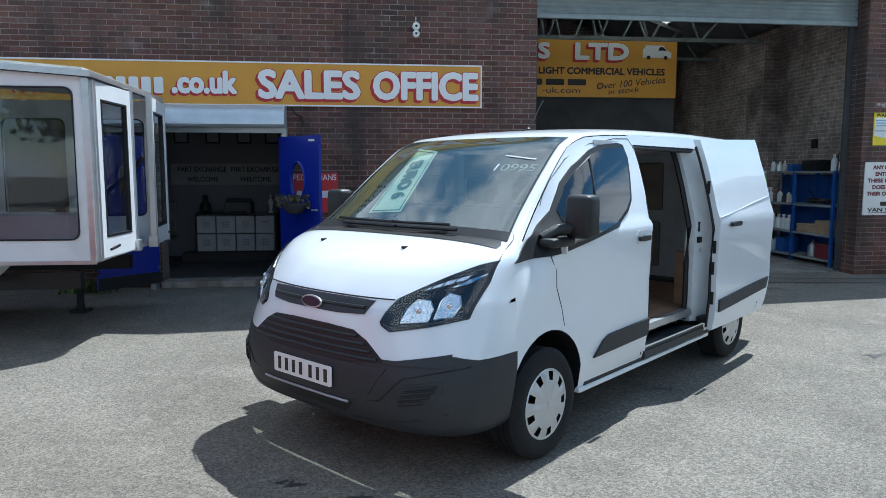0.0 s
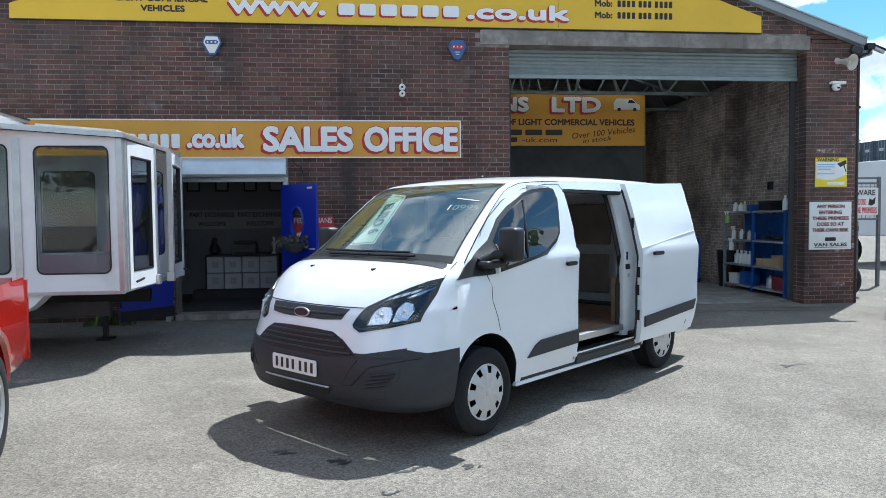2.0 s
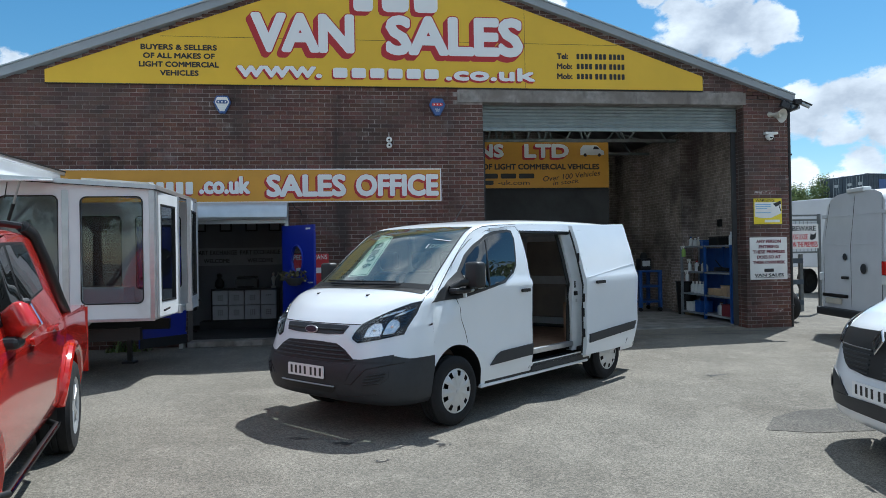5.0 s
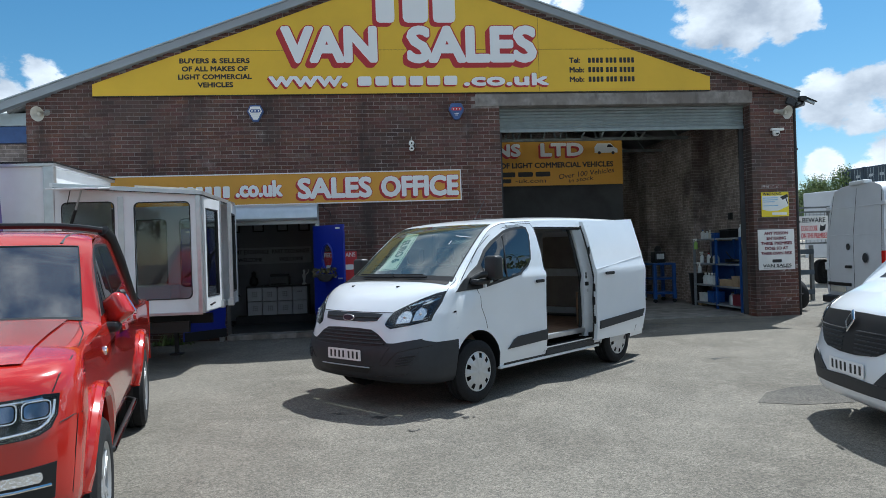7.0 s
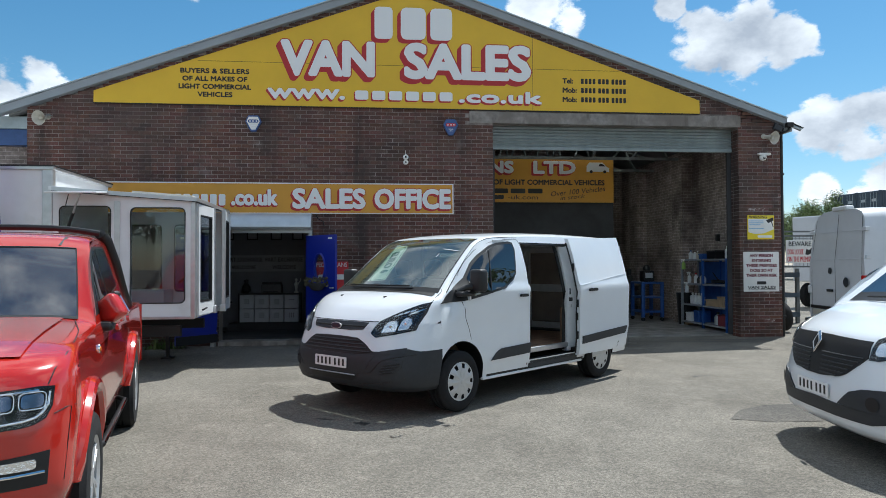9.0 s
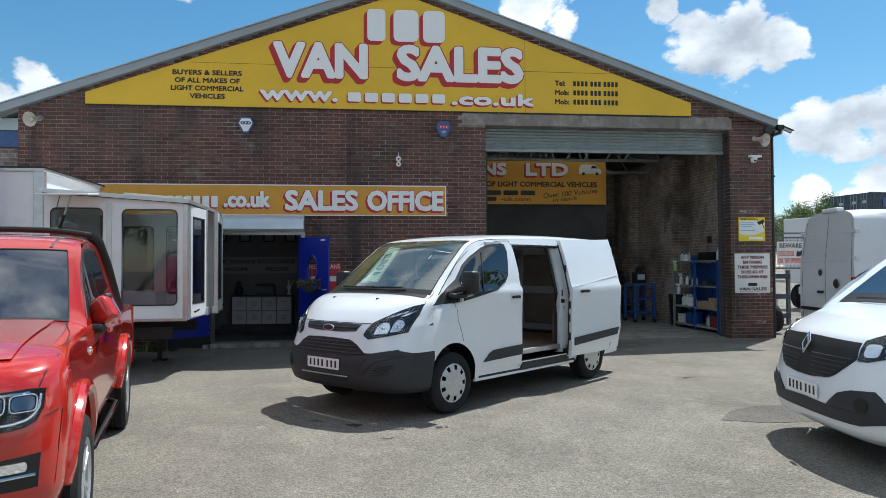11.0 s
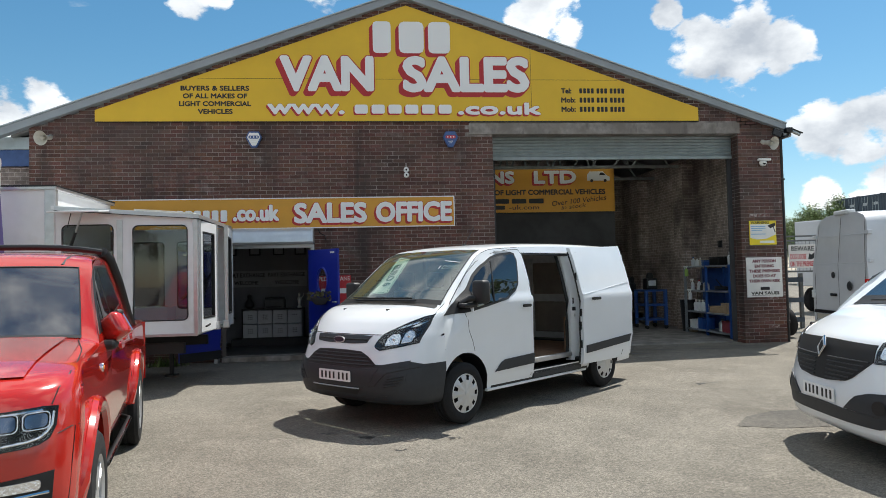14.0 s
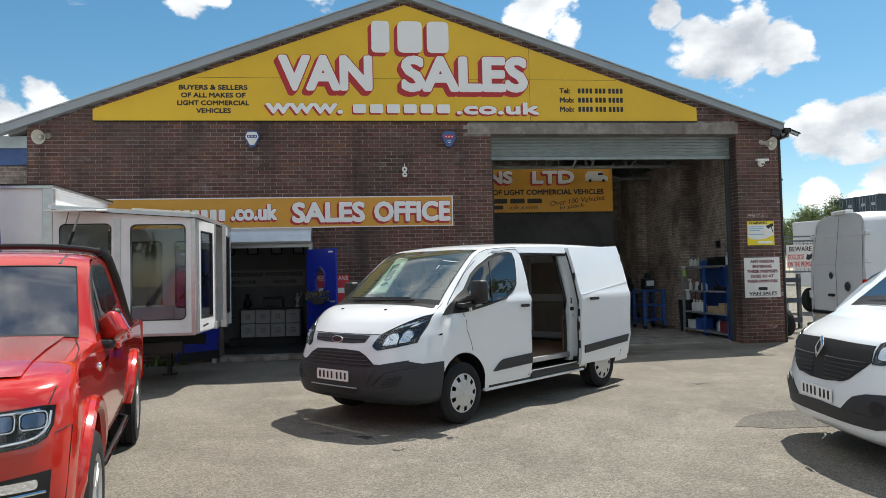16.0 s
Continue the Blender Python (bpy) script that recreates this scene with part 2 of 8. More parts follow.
M["white_letter"] = material("white_letter", (0.8, 0.8, 0.79), 0.5)
M["black_letter"] = material("black_letter", (0.015, 0.015, 0.015), 0.5)
M["white_board"] = material("white_board", (0.78, 0.77, 0.73), 0.5, var=0.06, scale=4)
M["verge"] = material("grey_verge", (0.29, 0.315, 0.335), 0.6, var=0.06, scale=2.5, bump=0.1)
M["roofing"] = material("roof_sheet", (0.22, 0.22, 0.22), 0.85, var=0.3, scale=2)
M["galv"] = material("galvanised_steel", (0.42, 0.46, 0.47), 0.42, metal=0.6, var=0.12, scale=5)
M["shutter"] = material("shutter_steel", (0.26, 0.30, 0.30), 0.5, metal=0.3, var=0.15, scale=4)
M["silver"] = material("silver_shutter_box", (0.62, 0.65, 0.67), 0.35, metal=0.5, var=0.1, scale=3)
# near-black; on inner walls and floors the rooms' shade is in the colour
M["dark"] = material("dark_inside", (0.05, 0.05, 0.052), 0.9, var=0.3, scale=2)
M["floor_in"] = material("concrete_floor", (0.24, 0.225, 0.21), 0.8, var=0.4, scale=3, bump=0.2)
M["blue"] = material("blue_gloss_paint", (0.006, 0.02, 0.30), 0.3, var=0.1, scale=3, coat=0.2)
M["van_white"] = material("white_car_paint", (0.75, 0.78, 0.81), 0.3, coat=0.8, var=0.02, scale=2)
M["grey_plastic"] = material("grey_plastic", (0.023, 0.026, 0.031), 0.55, var=0.12, scale=20, bump=0.05, bscale=300)
M["black_plastic"] = material("black_plastic", (0.008, 0.008, 0.009), 0.5, var=0.1, scale=20)
M["rubber"] = material("rubber", (0.009, 0.009, 0.010), 0.9, var=0.3, scale=25, bump=0.2, bscale=80)
M["rim"] = material("silver_wheel", (0.55, 0.56, 0.57), 0.35, metal=0.55, var=0.05)
M["alloy"] = material("grey_alloy", (0.52, 0.53, 0.54), 0.35, metal=0.6, var=0.05)
M["chrome"] = material("chrome", (0.8, 0.8, 0.8), 0.08, metal=1.0)
M["red_car"] = material("red_car_paint", (0.47, 0.018, 0.010), 0.16, coat=1.0, var=0.03, scale=2)
M["trailer"] = material("white_trailer_panel", (0.74, 0.75, 0.76), 0.4, var=0.06, scale=2.0, coat=0.2, patch=((0.58, 0.57, 0.54), 1.3, 0.6, 0.8))
M["aluminium"] = material("aluminium_trim", (0.55, 0.56, 0.57), 0.35, metal=0.8, var=0.1)
# the pale green film paints reflected sky and haze into the windscreen
M["glass_screen"] = glass("screen_glass", (0.78, 0.86, 0.76), 0.80, 3.0, (0.14, 0.20, 0.175))
M["glass_dark"] = glass("tinted_glass", (0.25, 0.28, 0.3), 0.5, 2.3)
M["glass_clear"] = glass("clear_glass", (0.9, 0.93, 0.92), 0.97)
M["red_dark"] = material("dark_red_ink", (0.16, 0.02, 0.03), 0.6)
M["blue_ink"] = material("pale_blue_ink", (0.25, 0.45, 0.65), 0.6)
M["sign_yellow"] = material("sign_yellow", (0.80, 0.62, 0.02), 0.45)
M["sign_red"] = material("sign_red", (0.55, 0.03, 0.04), 0.45)
M["alarm_blue"] = material("alarm_blue", (0.05, 0.10, 0.26), 0.4, var=0.15, scale=8)
M["cream"] = material("cream_paint", (0.52, 0.49, 0.42), 0.55, var=0.15, scale=6)
M["truss_grey"] = material("truss_grey", (0.14, 0.15, 0.15), 0.7, var=0.3, scale=5)
M["rooflight"] = material("rooflight_sheet", (0.85, 0.86, 0.80), 0.4)
rl_nodes, rl_links = M["rooflight"].node_tree.nodes, M["rooflight"].node_tree.links
rl_through, rl_mix = rl_nodes.new("ShaderNodeBsdfTranslucent"), rl_nodes.new("ShaderNodeMixShader")
rl_through.inputs[0].default_value = (0.85, 0.86, 0.80, 1)
rl_mix.inputs[0].default_value = 0.8
rl_links.new(rl_nodes["Principled BSDF"].outputs[0], rl_mix.inputs[1])
rl_links.new(rl_through.outputs[0], rl_mix.inputs[2])
rl_links.new(rl_mix.outputs[0], rl_nodes["Material Output"].inputs[0])
M["office_wall"] = material("office_wall", (0.28, 0.29, 0.31), 0.9, var=0.1, scale=1.5)
M["office_board"] = material("office_board", (0.45, 0.46, 0.48), 0.7, var=0.1)
M["box_grey"] = material("grey_board_box", (0.50, 0.52, 0.54), 0.7, var=0.08, scale=6)
M["dry_leaf"] = material("dry_leaves", (0.13, 0.12, 0.06), 0.9, island=0.5)
M["leaf"] = material("leaves", (0.14, 0.19, 0.065), 0.8, island=0.5)
M["bark"] = material("bark", (0.10, 0.075, 0.055), 0.95, var=0.3, scale=10)
M["rack_blue"] = material("blue_rack", (0.02, 0.08, 0.30), 0.45, var=0.2, scale=6)
M["rack_grey"] = material("grey_shelf", (0.24, 0.26, 0.28), 0.5, var=0.2, scale=6)
M["container"] = material("container_blue", (0.055, 0.075, 0.10), 0.6, var=0.25, scale=1.5)
M["purple"] = material("purple_flag", (0.17, 0.14, 0.34), 0.7, var=0.2, scale=2)
M["cardboard"] = material("cardboard", (0.36, 0.26, 0.16), 0.85, var=0.2, scale=5)
M["plastic_white"] = material("milky_plastic", (0.66, 0.68, 0.68), 0.45, var=0.1)
M["plastic_green"] = material("green_spray", (0.35, 0.55, 0.12), 0.4)
M["wood_grey"] = material("weathered_timber", (0.20, 0.16, 0.12), 0.9, var=0.4, scale=8)
M["lamp_blue"] = material("projector_lens", (0.10, 0.16, 0.28), 0.08, metal=0.3, coat=1.0)
M["glass_screen_dark"] = glass("dark_screen", (0.3, 0.33, 0.33), 0.45, 3.4)
M["glass_trailer"] = glass("trailer_glass", (0.80, 0.82, 0.83), 0.97, 1.62)
M["van_dusty"] = material("dusty_white_paint", (0.60, 0.62, 0.65), 0.45, coat=0.3, var=0.06, scale=2)

# ---- builders ----
def box_bm(bm, x0, x1, y0, y1, z0, z1):
    """Adds a box to bm."""
    v = [bm.verts.new(p) for p in ((x0, y0, z0), (x1, y0, z0), (x1, y1, z0), (x0, y1, z0), (x0, y0, z1), (x1, y0, z1), (x1, y1, z1), (x0, y1, z1))]
    for f in ((0, 3, 2, 1), (4, 5, 6, 7), (0, 1, 5, 4), (1, 2, 6, 5), (2, 3, 7, 6), (3, 0, 4, 7)):
        bm.faces.new([v[i] for i in f])


def box(x0, x1, y0, y1, z0, z1, bevel=0.0, seg=2):
    bm = bmesh.new()
    box_bm(bm, x0, x1, y0, y1, z0, z1)
    if bevel:
        bmesh.ops.bevel(bm, geom=bm.edges[:], offset=bevel, segments=seg, affect="EDGES", profile=0.5)
    return bm


def prism(points, y0, y1, axis="y", bevel=0.0):
    """A flat outline, (x, z) for axis y, (x, y) for axis z, (y, z) for axis x, given thickness from y0 to y1."""
    bm = bmesh.new()
    place = {"y": lambda a, b, c: (a, c, b), "z": lambda a, b, c: (a, b, c), "x": lambda a, b, c: (c, a, b)}[axis]
    lo = [bm.verts.new(place(a, b, y0)) for a, b in points]
    hi = [bm.verts.new(place(a, b, y1)) for a, b in points]
    bm.faces.new(lo)
    bm.faces.new(hi[::-1])
    for i in range(len(points)):
        j = (i + 1) % len(points)
        bm.faces.new((lo[j], lo[i], hi[i], hi[j]))
    bmesh.ops.recalc_face_normals(bm, faces=bm.faces[:])
    if bevel:
        bmesh.ops.bevel(bm, geom=bm.edges[:], offset=bevel, segments=2, affect="EDGES", profile=0.5)
    return bm


def tube(points, r, sides=8):
    """A round bar along points."""
    bm = bmesh.new()
    pts = [Vector(p) for p in points]
    rings = []
    for i, p in enumerate(pts):
        d = (pts[min(i + 1, len(pts) - 1)] - pts[max(i - 1, 0)]).normalized()
        q = d.to_track_quat("Z", "Y")
        rings.append([bm.verts.new(p + q @ Vector((r * math.cos(a), r * math.sin(a), 0))) for a in (2 * math.pi * k / sides for k in range(sides))])
    for a, b in zip(rings, rings[1:]):
        for k in range(sides):
            bm.faces.new((a[k], a[(k + 1) % sides], b[(k + 1) % sides], b[k]))
    bm.faces.new(rings[0][::-1])
    bm.faces.new(rings[-1])
    return bm


def lathe(profile, sides=32, axis="y", cap=True):
    """A turned form: profile of (radius, along)."""
    bm = bmesh.new()
    rings = []
    for r, h in profile:
        ring = []
        for k in range(sides):
            a = 2 * math.pi * k / sides
            c, s = r * math.cos(a), r * math.sin(a)
            ring.append(bm.verts.new({"y": (c, h, s), "z": (c, s, h), "x": (h, c, s)}[axis]))
        rings.append(ring)
    for a, b in zip(rings, rings[1:]):
        for k in range(sides):
            bm.faces.new((a[k], a[(k + 1) % sides], b[(k + 1) % sides], b[k]))
    for ring in (rings[0], rings[-1]) if cap else ():
        bm.faces.new(ring)
    bmesh.ops.recalc_face_normals(bm, faces=bm.faces[:])
    return bm


def merge(*bms):
    """Joins meshes into the first."""
    first = bms[0]
    for other in bms[1:]:
        me = bpy.data.meshes.new("t")
        other.to_mesh(me)
        first.from_mesh(me)
        bpy.data.meshes.remove(me)
        other.free()
    return first


def part(name, bm, mat, parent=None, label="", smooth=False, m=None):
    """One bmesh as ONE mesh object, under a thing or a part."""
    me = bpy.data.meshes.new(name)
    bm.to_mesh(me)
    bm.free()
    me.materials.append(M[mat] if isinstance(mat, str) else mat)
    if smooth:
        for p in me.polygons:
            p.use_smooth = True
        me.set_sharp_from_angle(angle=radians(38))
    ob = new(name, me)
    if parent is not None:
        ob.parent = parent
    if m is not None:
        ob.matrix_basis = m
    if label:
        ob["label"] = label
    return ob


def thing(name, label, category, m=None, group="", kind=""):
    """An Empty at the base of a thing, to parent its parts."""
    ob = new(name)
    ob.empty_display_size = 0.1
    if m is not None:
        ob.matrix_basis = m
    return tagged(ob, label, category, group, kind)


def structure(name, bm, mat, label, category):
    return tagged(part(name, bm, mat), label, category, kind="structure")


def glyphs(text, shear, spacing):
    """The outlines of a line of text as meshes, one for each character: (points, faces)."""
    cu = bpy.data.curves.new("t", "FONT")
    cu.body, cu.align_x, cu.align_y, cu.extrude, cu.shear = text, "CENTER", "CENTER", 0.01, shear
    cu.resolution_u, cu.space_character = 3, spacing
    ob = bpy.data.objects.new("t", cu)
    scene.collection.objects.link(ob)
    me = bpy.data.meshes.new_from_object(ob.evaluated_get(bpy.context.evaluated_depsgraph_get()))
    bpy.data.objects.remove(ob)
    bpy.data.curves.remove(cu)
    co = np.empty(len(me.vertices) * 3)
    me.vertices.foreach_get("co", co)
    co = co.reshape(-1, 3)
    faces = [tuple(p.vertices) for p in me.polygons]
    bpy.data.meshes.remove(me)
    # faces that touch make one island; islands over one another make one character
    group = list(range(len(co)))

    def root(i):
        while group[i] != i:
            group[i] = group[group[i]]
            i = group[i]
        return i

    key = {}
    for i, p in enumerate(np.round(co[:, :2], 5)):
        j = key.setdefault(tuple(p), i)
        group[root(i)] = root(j)
    for f in faces:
        for i in f[1:]:
            group[root(i)] = root(f[0])
    islands = {}
    for f in faces:
        islands.setdefault(root(f[0]), []).append(f)
    spans = sorted(([min(co[i, 0] for f in fs for i in f), max(co[i, 0] for f in fs for i in f), fs] for fs in islands.values()), key=lambda q: q[0])
    chars = []
    for lo, hi, fs in spans:
        if chars and min(hi, chars[-1][1]) - lo > 0.5 * min(hi - lo, chars[-1][1] - chars[-1][0]):
            chars[-1] = [chars[-1][0], max(hi, chars[-1][1]), chars[-1][2] + fs]
        else:
            chars.append([lo, hi, fs])
    return co, [c[2] for c in chars]


def words(name, text, width, height, mat, parent=None, m=None, depth=0.004, bold=0.0, shear=0.0, spacing=1.0, drops=((0.0, 0.0, 0.0),)):
    """Lettering, width x height metres round its own origin, facing -y, one mesh a character. bold: how far the strokes swell, as a share of
    the height. drops: (x, y, z) by which the characters are repeated, for a drop shade."""
    co, chars = glyphs(text, shear, spacing)
    swell = bold * height
    spread = 24 if height > 0.5 else 16 if height > 0.2 else 8
    lo, hi = co.min(0), co.max(0)
    co = (co - (lo + hi) / 2) / np.maximum(hi - lo, 1e-6) * np.array([width - 2 * swell, height - 2 * swell, depth])
    ring = [(0.0, 0.0)] + ([(swell * math.cos(a), swell * math.sin(a)) for a in np.linspace(0, 2 * math.pi, spread + 1)[:-1]] if swell else [])
    made = []
    for fs in chars:
        used = sorted({i for f in fs for i in f})
        index = {i: k for k, i in enumerate(used)}
        mid = (co[used].min(0) + co[used].max(0)) / 2
        verts, faces = [], []
        for q, (ox, oy, oz) in enumerate(drops):
            for k, (dx, dz) in enumerate(ring):
                b = len(verts)
                verts += [(co[i, 0] - mid[0] + dx + ox, -co[i, 2] - depth / 2 + 0.00004 * k + oy, co[i, 1] - mid[1] + dz + oz) for i in used]
                faces += [tuple(b + index[i] for i in f) for f in fs]
        me = bpy.data.meshes.new(name)
        me.from_pydata(verts, [], faces)
        me.materials.append(M[mat])
        ob = new(name, me)
        ob.parent = parent
        ob.matrix_basis = (m or Matrix()) @ Matrix.Translation((mid[0], 0, mid[1]))
        made.append(ob)
    return made


def at(x, y, z, rz=0.0):
    return pose(x, y, z, 0, 0, rz)


# ---- ground: level at the workshop, falling gently away from it ----
def ground_z(y):
    return 0.007 * max(min(y, 0.0), -20.0)


bm = bmesh.new()
lines = [[bm.verts.new((x, y, ground_z(y))) for x in (-400, 400)] for y in (-300, -20, 0, 600)]
for a, b in zip(lines, lines[1:]):
    bm.faces.new((a[0], a[1], b[1], b[0]))
structure("ground", bm, "asphalt", "worn pale grey tarmac yard with loose grit", "ground")

# ---- the workshop's shell; its front lies in the plane y = 0 ----
XL, XR, XA = -8.02, 7.00, -0.84        # corners and ridge
ZE, ZA = 4.50, 7.10                    # brickwork's top at the corners and at the ridge
OX0, OX1, OZ = 0.86, 6.07, 4.40        # vehicle opening
DX0, DX1, DZ = -4.50, -2.73, 2.42      # office opening
BACK = 8.2


def gable_z(x):
    return ZE + (ZA - ZE) * (1 - abs(x - XA) / ((XA - XL) if x < XA else (XR - XA)))

WT = 0.34                              # wall's thickness
F0 = 0.005                             # mortar lies this far behind the brick faces

core = merge(
    prism([(XL, 0), (DX0, 0), (DX0, gable_z(DX0)), (XL, ZE)], F0, WT),
    prism([(DX0, DZ), (DX1, DZ), (DX1, gable_z(DX1)), (DX0, gable_z(DX0))], F0, WT),
    prism([(DX1, 0), (OX0, 0), (OX0, gable_z(OX0)), (XA, ZA), (DX1, gable_z(DX1))], F0, WT),
    prism([(OX0, OZ), (OX1, OZ), (OX1, gable_z(OX1)), (OX0, gable_z(OX0))], F0, WT),
)
wall_front = structure("wall_front", core, "mortar", "weathered dark red brick gable wall in pale mortar", "brick wall")
pier = structure("wall_pier", box(OX1 + 0.008, XR - 0.008, F0, 0.46, 0, ZE), "mortar", "dark red brick pier beside the vehicle opening", "brick pier")

# side, back and inner walls, floor and roof
structure("wall_east", box(6.62, XR - 0.01, 0.46, BACK, 0, ZE), "inner_brick", "bare stained brick side wall inside the workshop", "brick wall")
for yp in (3.2, 6.2):
    structure("wall_pilaster", box(6.32, 6.62, yp, yp + 0.6, 0, ZE - 0.25), "inner_brick", "stained brick pilaster carrying a roof truss", "pilaster")
structure("wall_west", box(XL, XL + 0.34, WT, BACK, 0, ZE), "mortar", "brick side wall of the workshop", "brick wall")
structure("wall_back", box(XL, XR, BACK, BACK + 0.3, 0, ZA), "inner_brick", "dark brick back wall of the workshop", "brick wall")
# these two are coloured near-black for the unlit depth behind the opening
structure("wall_partition", box(0.6, 4.70, 3.72, 3.86, 0, 4.28), "dark", "boarded partition under the workshop roof, near-black with the room's shade in its colour", "partition")
structure("wall_office", box(0.45, 0.60, WT, BACK, 0, 4.45), "dark", "wall between office and workshop, near-black with shade in its colour", "wall")
structure("floor", box(XL + 0.34, 6.62, WT, BACK, 0.0, 0.03), "floor_in", "oil-stained grey concrete workshop floor", "floor")


def roof_strip(xa, xb, ya, yb):
    """A slab of roof sheet between two distances from the ridge."""
    za, zb = gable_z(xa) + 0.004, gable_z(xb) + 0.004
    return prism([(xa, za), (xb, zb), (xb, zb + 0.06), (xa, za + 0.06)], ya, yb)


RL = ((1.2, 2.8), (4.0, 5.8))            # rooflights, from front to back
slabs = [roof_strip(XL - 0.35, XA, 0.05, BACK + 0.3), roof_strip(XA, 1.2, 0.05, BACK + 0.3), roof_strip(5.4, XR + 0.2, 0.05, BACK + 0.3)]
for ya, yb in ((0.05, RL[0][0]), (RL[0][1], RL[1][0]), (RL[1][1], BACK + 0.3)):
    slabs.append(roof_strip(1.2, 5.4, ya, yb))
structure("ceiling", merge(*slabs), "roofing", "grey sheet roof over the workshop", "roof")

# verge boards along the gable
verge = merge(
    prism([(XL - 0.75, ZE - 0.23), (XA, ZA + 0.01), (XA, ZA + 0.16), (XL - 0.75, ZE - 0.08)], -0.12, 0.05),
    prism([(XA, ZA + 0.01), (XR + 0.09, ZE - 0.06), (XR + 0.09, ZE + 0.07), (XA, ZA + 0.16)], -0.12, 0.05),
)
structure("trim_verge", verge, "verge", "grey painted metal verge along the gable roof", "verge")
structure("trim_verge_cap", merge(
    prism([(XL - 0.75, ZE - 0.079), (XA, ZA + 0.161), (XA, ZA + 0.185), (XL - 0.75, ZE - 0.055)], -0.15, 0.05),
    prism([(XA, ZA + 0.161), (XR + 0.09, ZE + 0.071), (XR + 0.09, ZE + 0.095), (XA, ZA + 0.185)], -0.15, 0.05)), "galv", "thin metal capping on the verge", "capping")
structure("trim_lintel", box(0.385, 6.12, -0.015, 0.30, 4.39, 4.62), "concrete", "long grey concrete lintel over the vehicle opening", "lintel")

# bricks: stretcher bond
BH, BL, MJ = 0.075, 0.225, 0.0125


def brick_mesh(lx, mat="brick", depth=0.09):
    bm = box(-lx / 2, lx / 2, 0, depth, -(BH - MJ) / 2, (BH - MJ) / 2)
    me = bpy.data.meshes.new("brick")
    bm.to_mesh(me)
    bm.free()
    me.materials.append(M[mat])
    return me


def free_of_openings(x0, x1, z):
    if z > gable_z((x0 + x1) / 2) + 0.02:
        return False
    if x1 > DX0 + 0.012 and x0 < DX1 - 0.012 and z < DZ + 0.02:
        return False
    if x1 > OX0 + 0.012 and x0 < OX1 - 0.012 and z < OZ + 0.25:
        return False
    if x1 > 0.50 and x0 < 6.00 and 4.36 < z < 4.65:
        return False
    if 4.70 < z < sign_z((x0 + x1) / 2) - 0.06 and x0 > -6.78 and x1 < 5.18:
        return False
    if 2.60 < z < 3.10 and x0 > -7.0 and x1 < 0.0:
        return False
    return True


def sign_z(x):
    return 4.90 + (7.00 - 4.90) * (1 - abs(x + 0.82) / 6.02)


bricks = []
rng = random.Random(5)
row = 0
z = BH / 2
while z < ZA:
    x = XL - (BL / 2 if row % 2 else 0)
    while x < XR:
        x0, x1 = max(x + MJ / 2, XL), min(x + BL - MJ / 2, XR)
        cuts = [(x0, x1)]
        for edge in (DX0, DX1, OX0, OX1)[0 if z < DZ + 0.05 else 2:4 if z < OZ + 0.3 else 2]:
            cuts = [c for a, b in cuts for c in (((a, edge - MJ / 2), (edge + MJ / 2, b)) if a < edge - 0.007 and b > edge + 0.007 else ((a, b),))]
        for a, b in cuts:
            if b - a > 0.012 and free_of_openings(a, b, z):
                bricks.append((a, b, z))
        x += BL
    z += BH
    row += 1


def near_stretch(b):
    return (b[0] > OX1 - 0.02 and b[2] < 3.4) or (b[0] > -0.9 and b[1] < OX0 + 0.01 and 1.9 < b[2] < 2.5)


near = [b for b in bricks if near_stretch(b)]
far = [b for b in bricks if not near_stretch(b)]
verts, faces = [], []
for a, b, z in far:
    k = len(verts)
    y0 = rng.uniform(-0.003, 0.002)
    zl, zh = z - (BH - MJ) / 2, z + (BH - MJ) / 2
    verts += [(a, y0, zl), (b, y0, zl), (b, y0, zh), (a, y0, zh), (a, 0.012, zl), (b, 0.012, zl), (b, 0.012, zh), (a, 0.012, zh)]
    faces += [(k, k + 1, k + 2, k + 3), (k, k + 4, k + 5, k + 1), (k + 1, k + 5, k + 6, k + 2), (k + 2, k + 6, k + 7, k + 3), (k + 3, k + 7, k + 4, k)]
me = bpy.data.meshes.new("brickwork")
me.from_pydata(verts, [], faces)
me.materials.append(M["brick_joined"])
ob = new("brickwork", me)
ob.parent = wall_front
tagged(ob, kind="stuff")


def lay_near_bricks():
    cache = {}
    for a, b, z in near:
        w = round(b - a, 3)
        mat = "brick_pale" if a > OX1 - 0.02 and rng.random() < (0.16 if z > 2.6 else 0.03) else "brick"
        if (w, mat) not in cache:
            cache[w, mat] = brick_mesh(w, mat)
        o = new("brick", cache[w, mat])
        o.parent = pier if a > OX1 - 0.02 else wall_front
        o.location = ((a + b) / 2, rng.uniform(-0.003, 0.002), z)


# bricks on the inner cheek of the pier and beside the vehicle opening
verts, faces = [], []
for k in range(int(4.36 / BH)):
    z = BH * (k + 0.5)
    zl, zh = z - (BH - MJ) / 2, z + (BH - MJ) / 2
    ends = (0.115, 0.225, 0.46) if k % 2 else (0.0, 0.23, 0.46)
    for a, b in ((0.02, ends[1] - MJ), (ends[1], ends[2])):
        q = len(verts)
        xo = OX1 + 0.001
        verts += [(xo, a, zl), (xo, b, zl), (xo, b, zh), (xo, a, zh), (xo + 0.01, a, zl), (xo + 0.01, b, zl), (xo + 0.01, b, zh), (xo + 0.01, a, zh)]
        faces += [(q, q + 3, q + 2, q + 1), (q, q + 1, q + 5, q + 4), (q + 2, q + 3, q + 7, q + 6)]
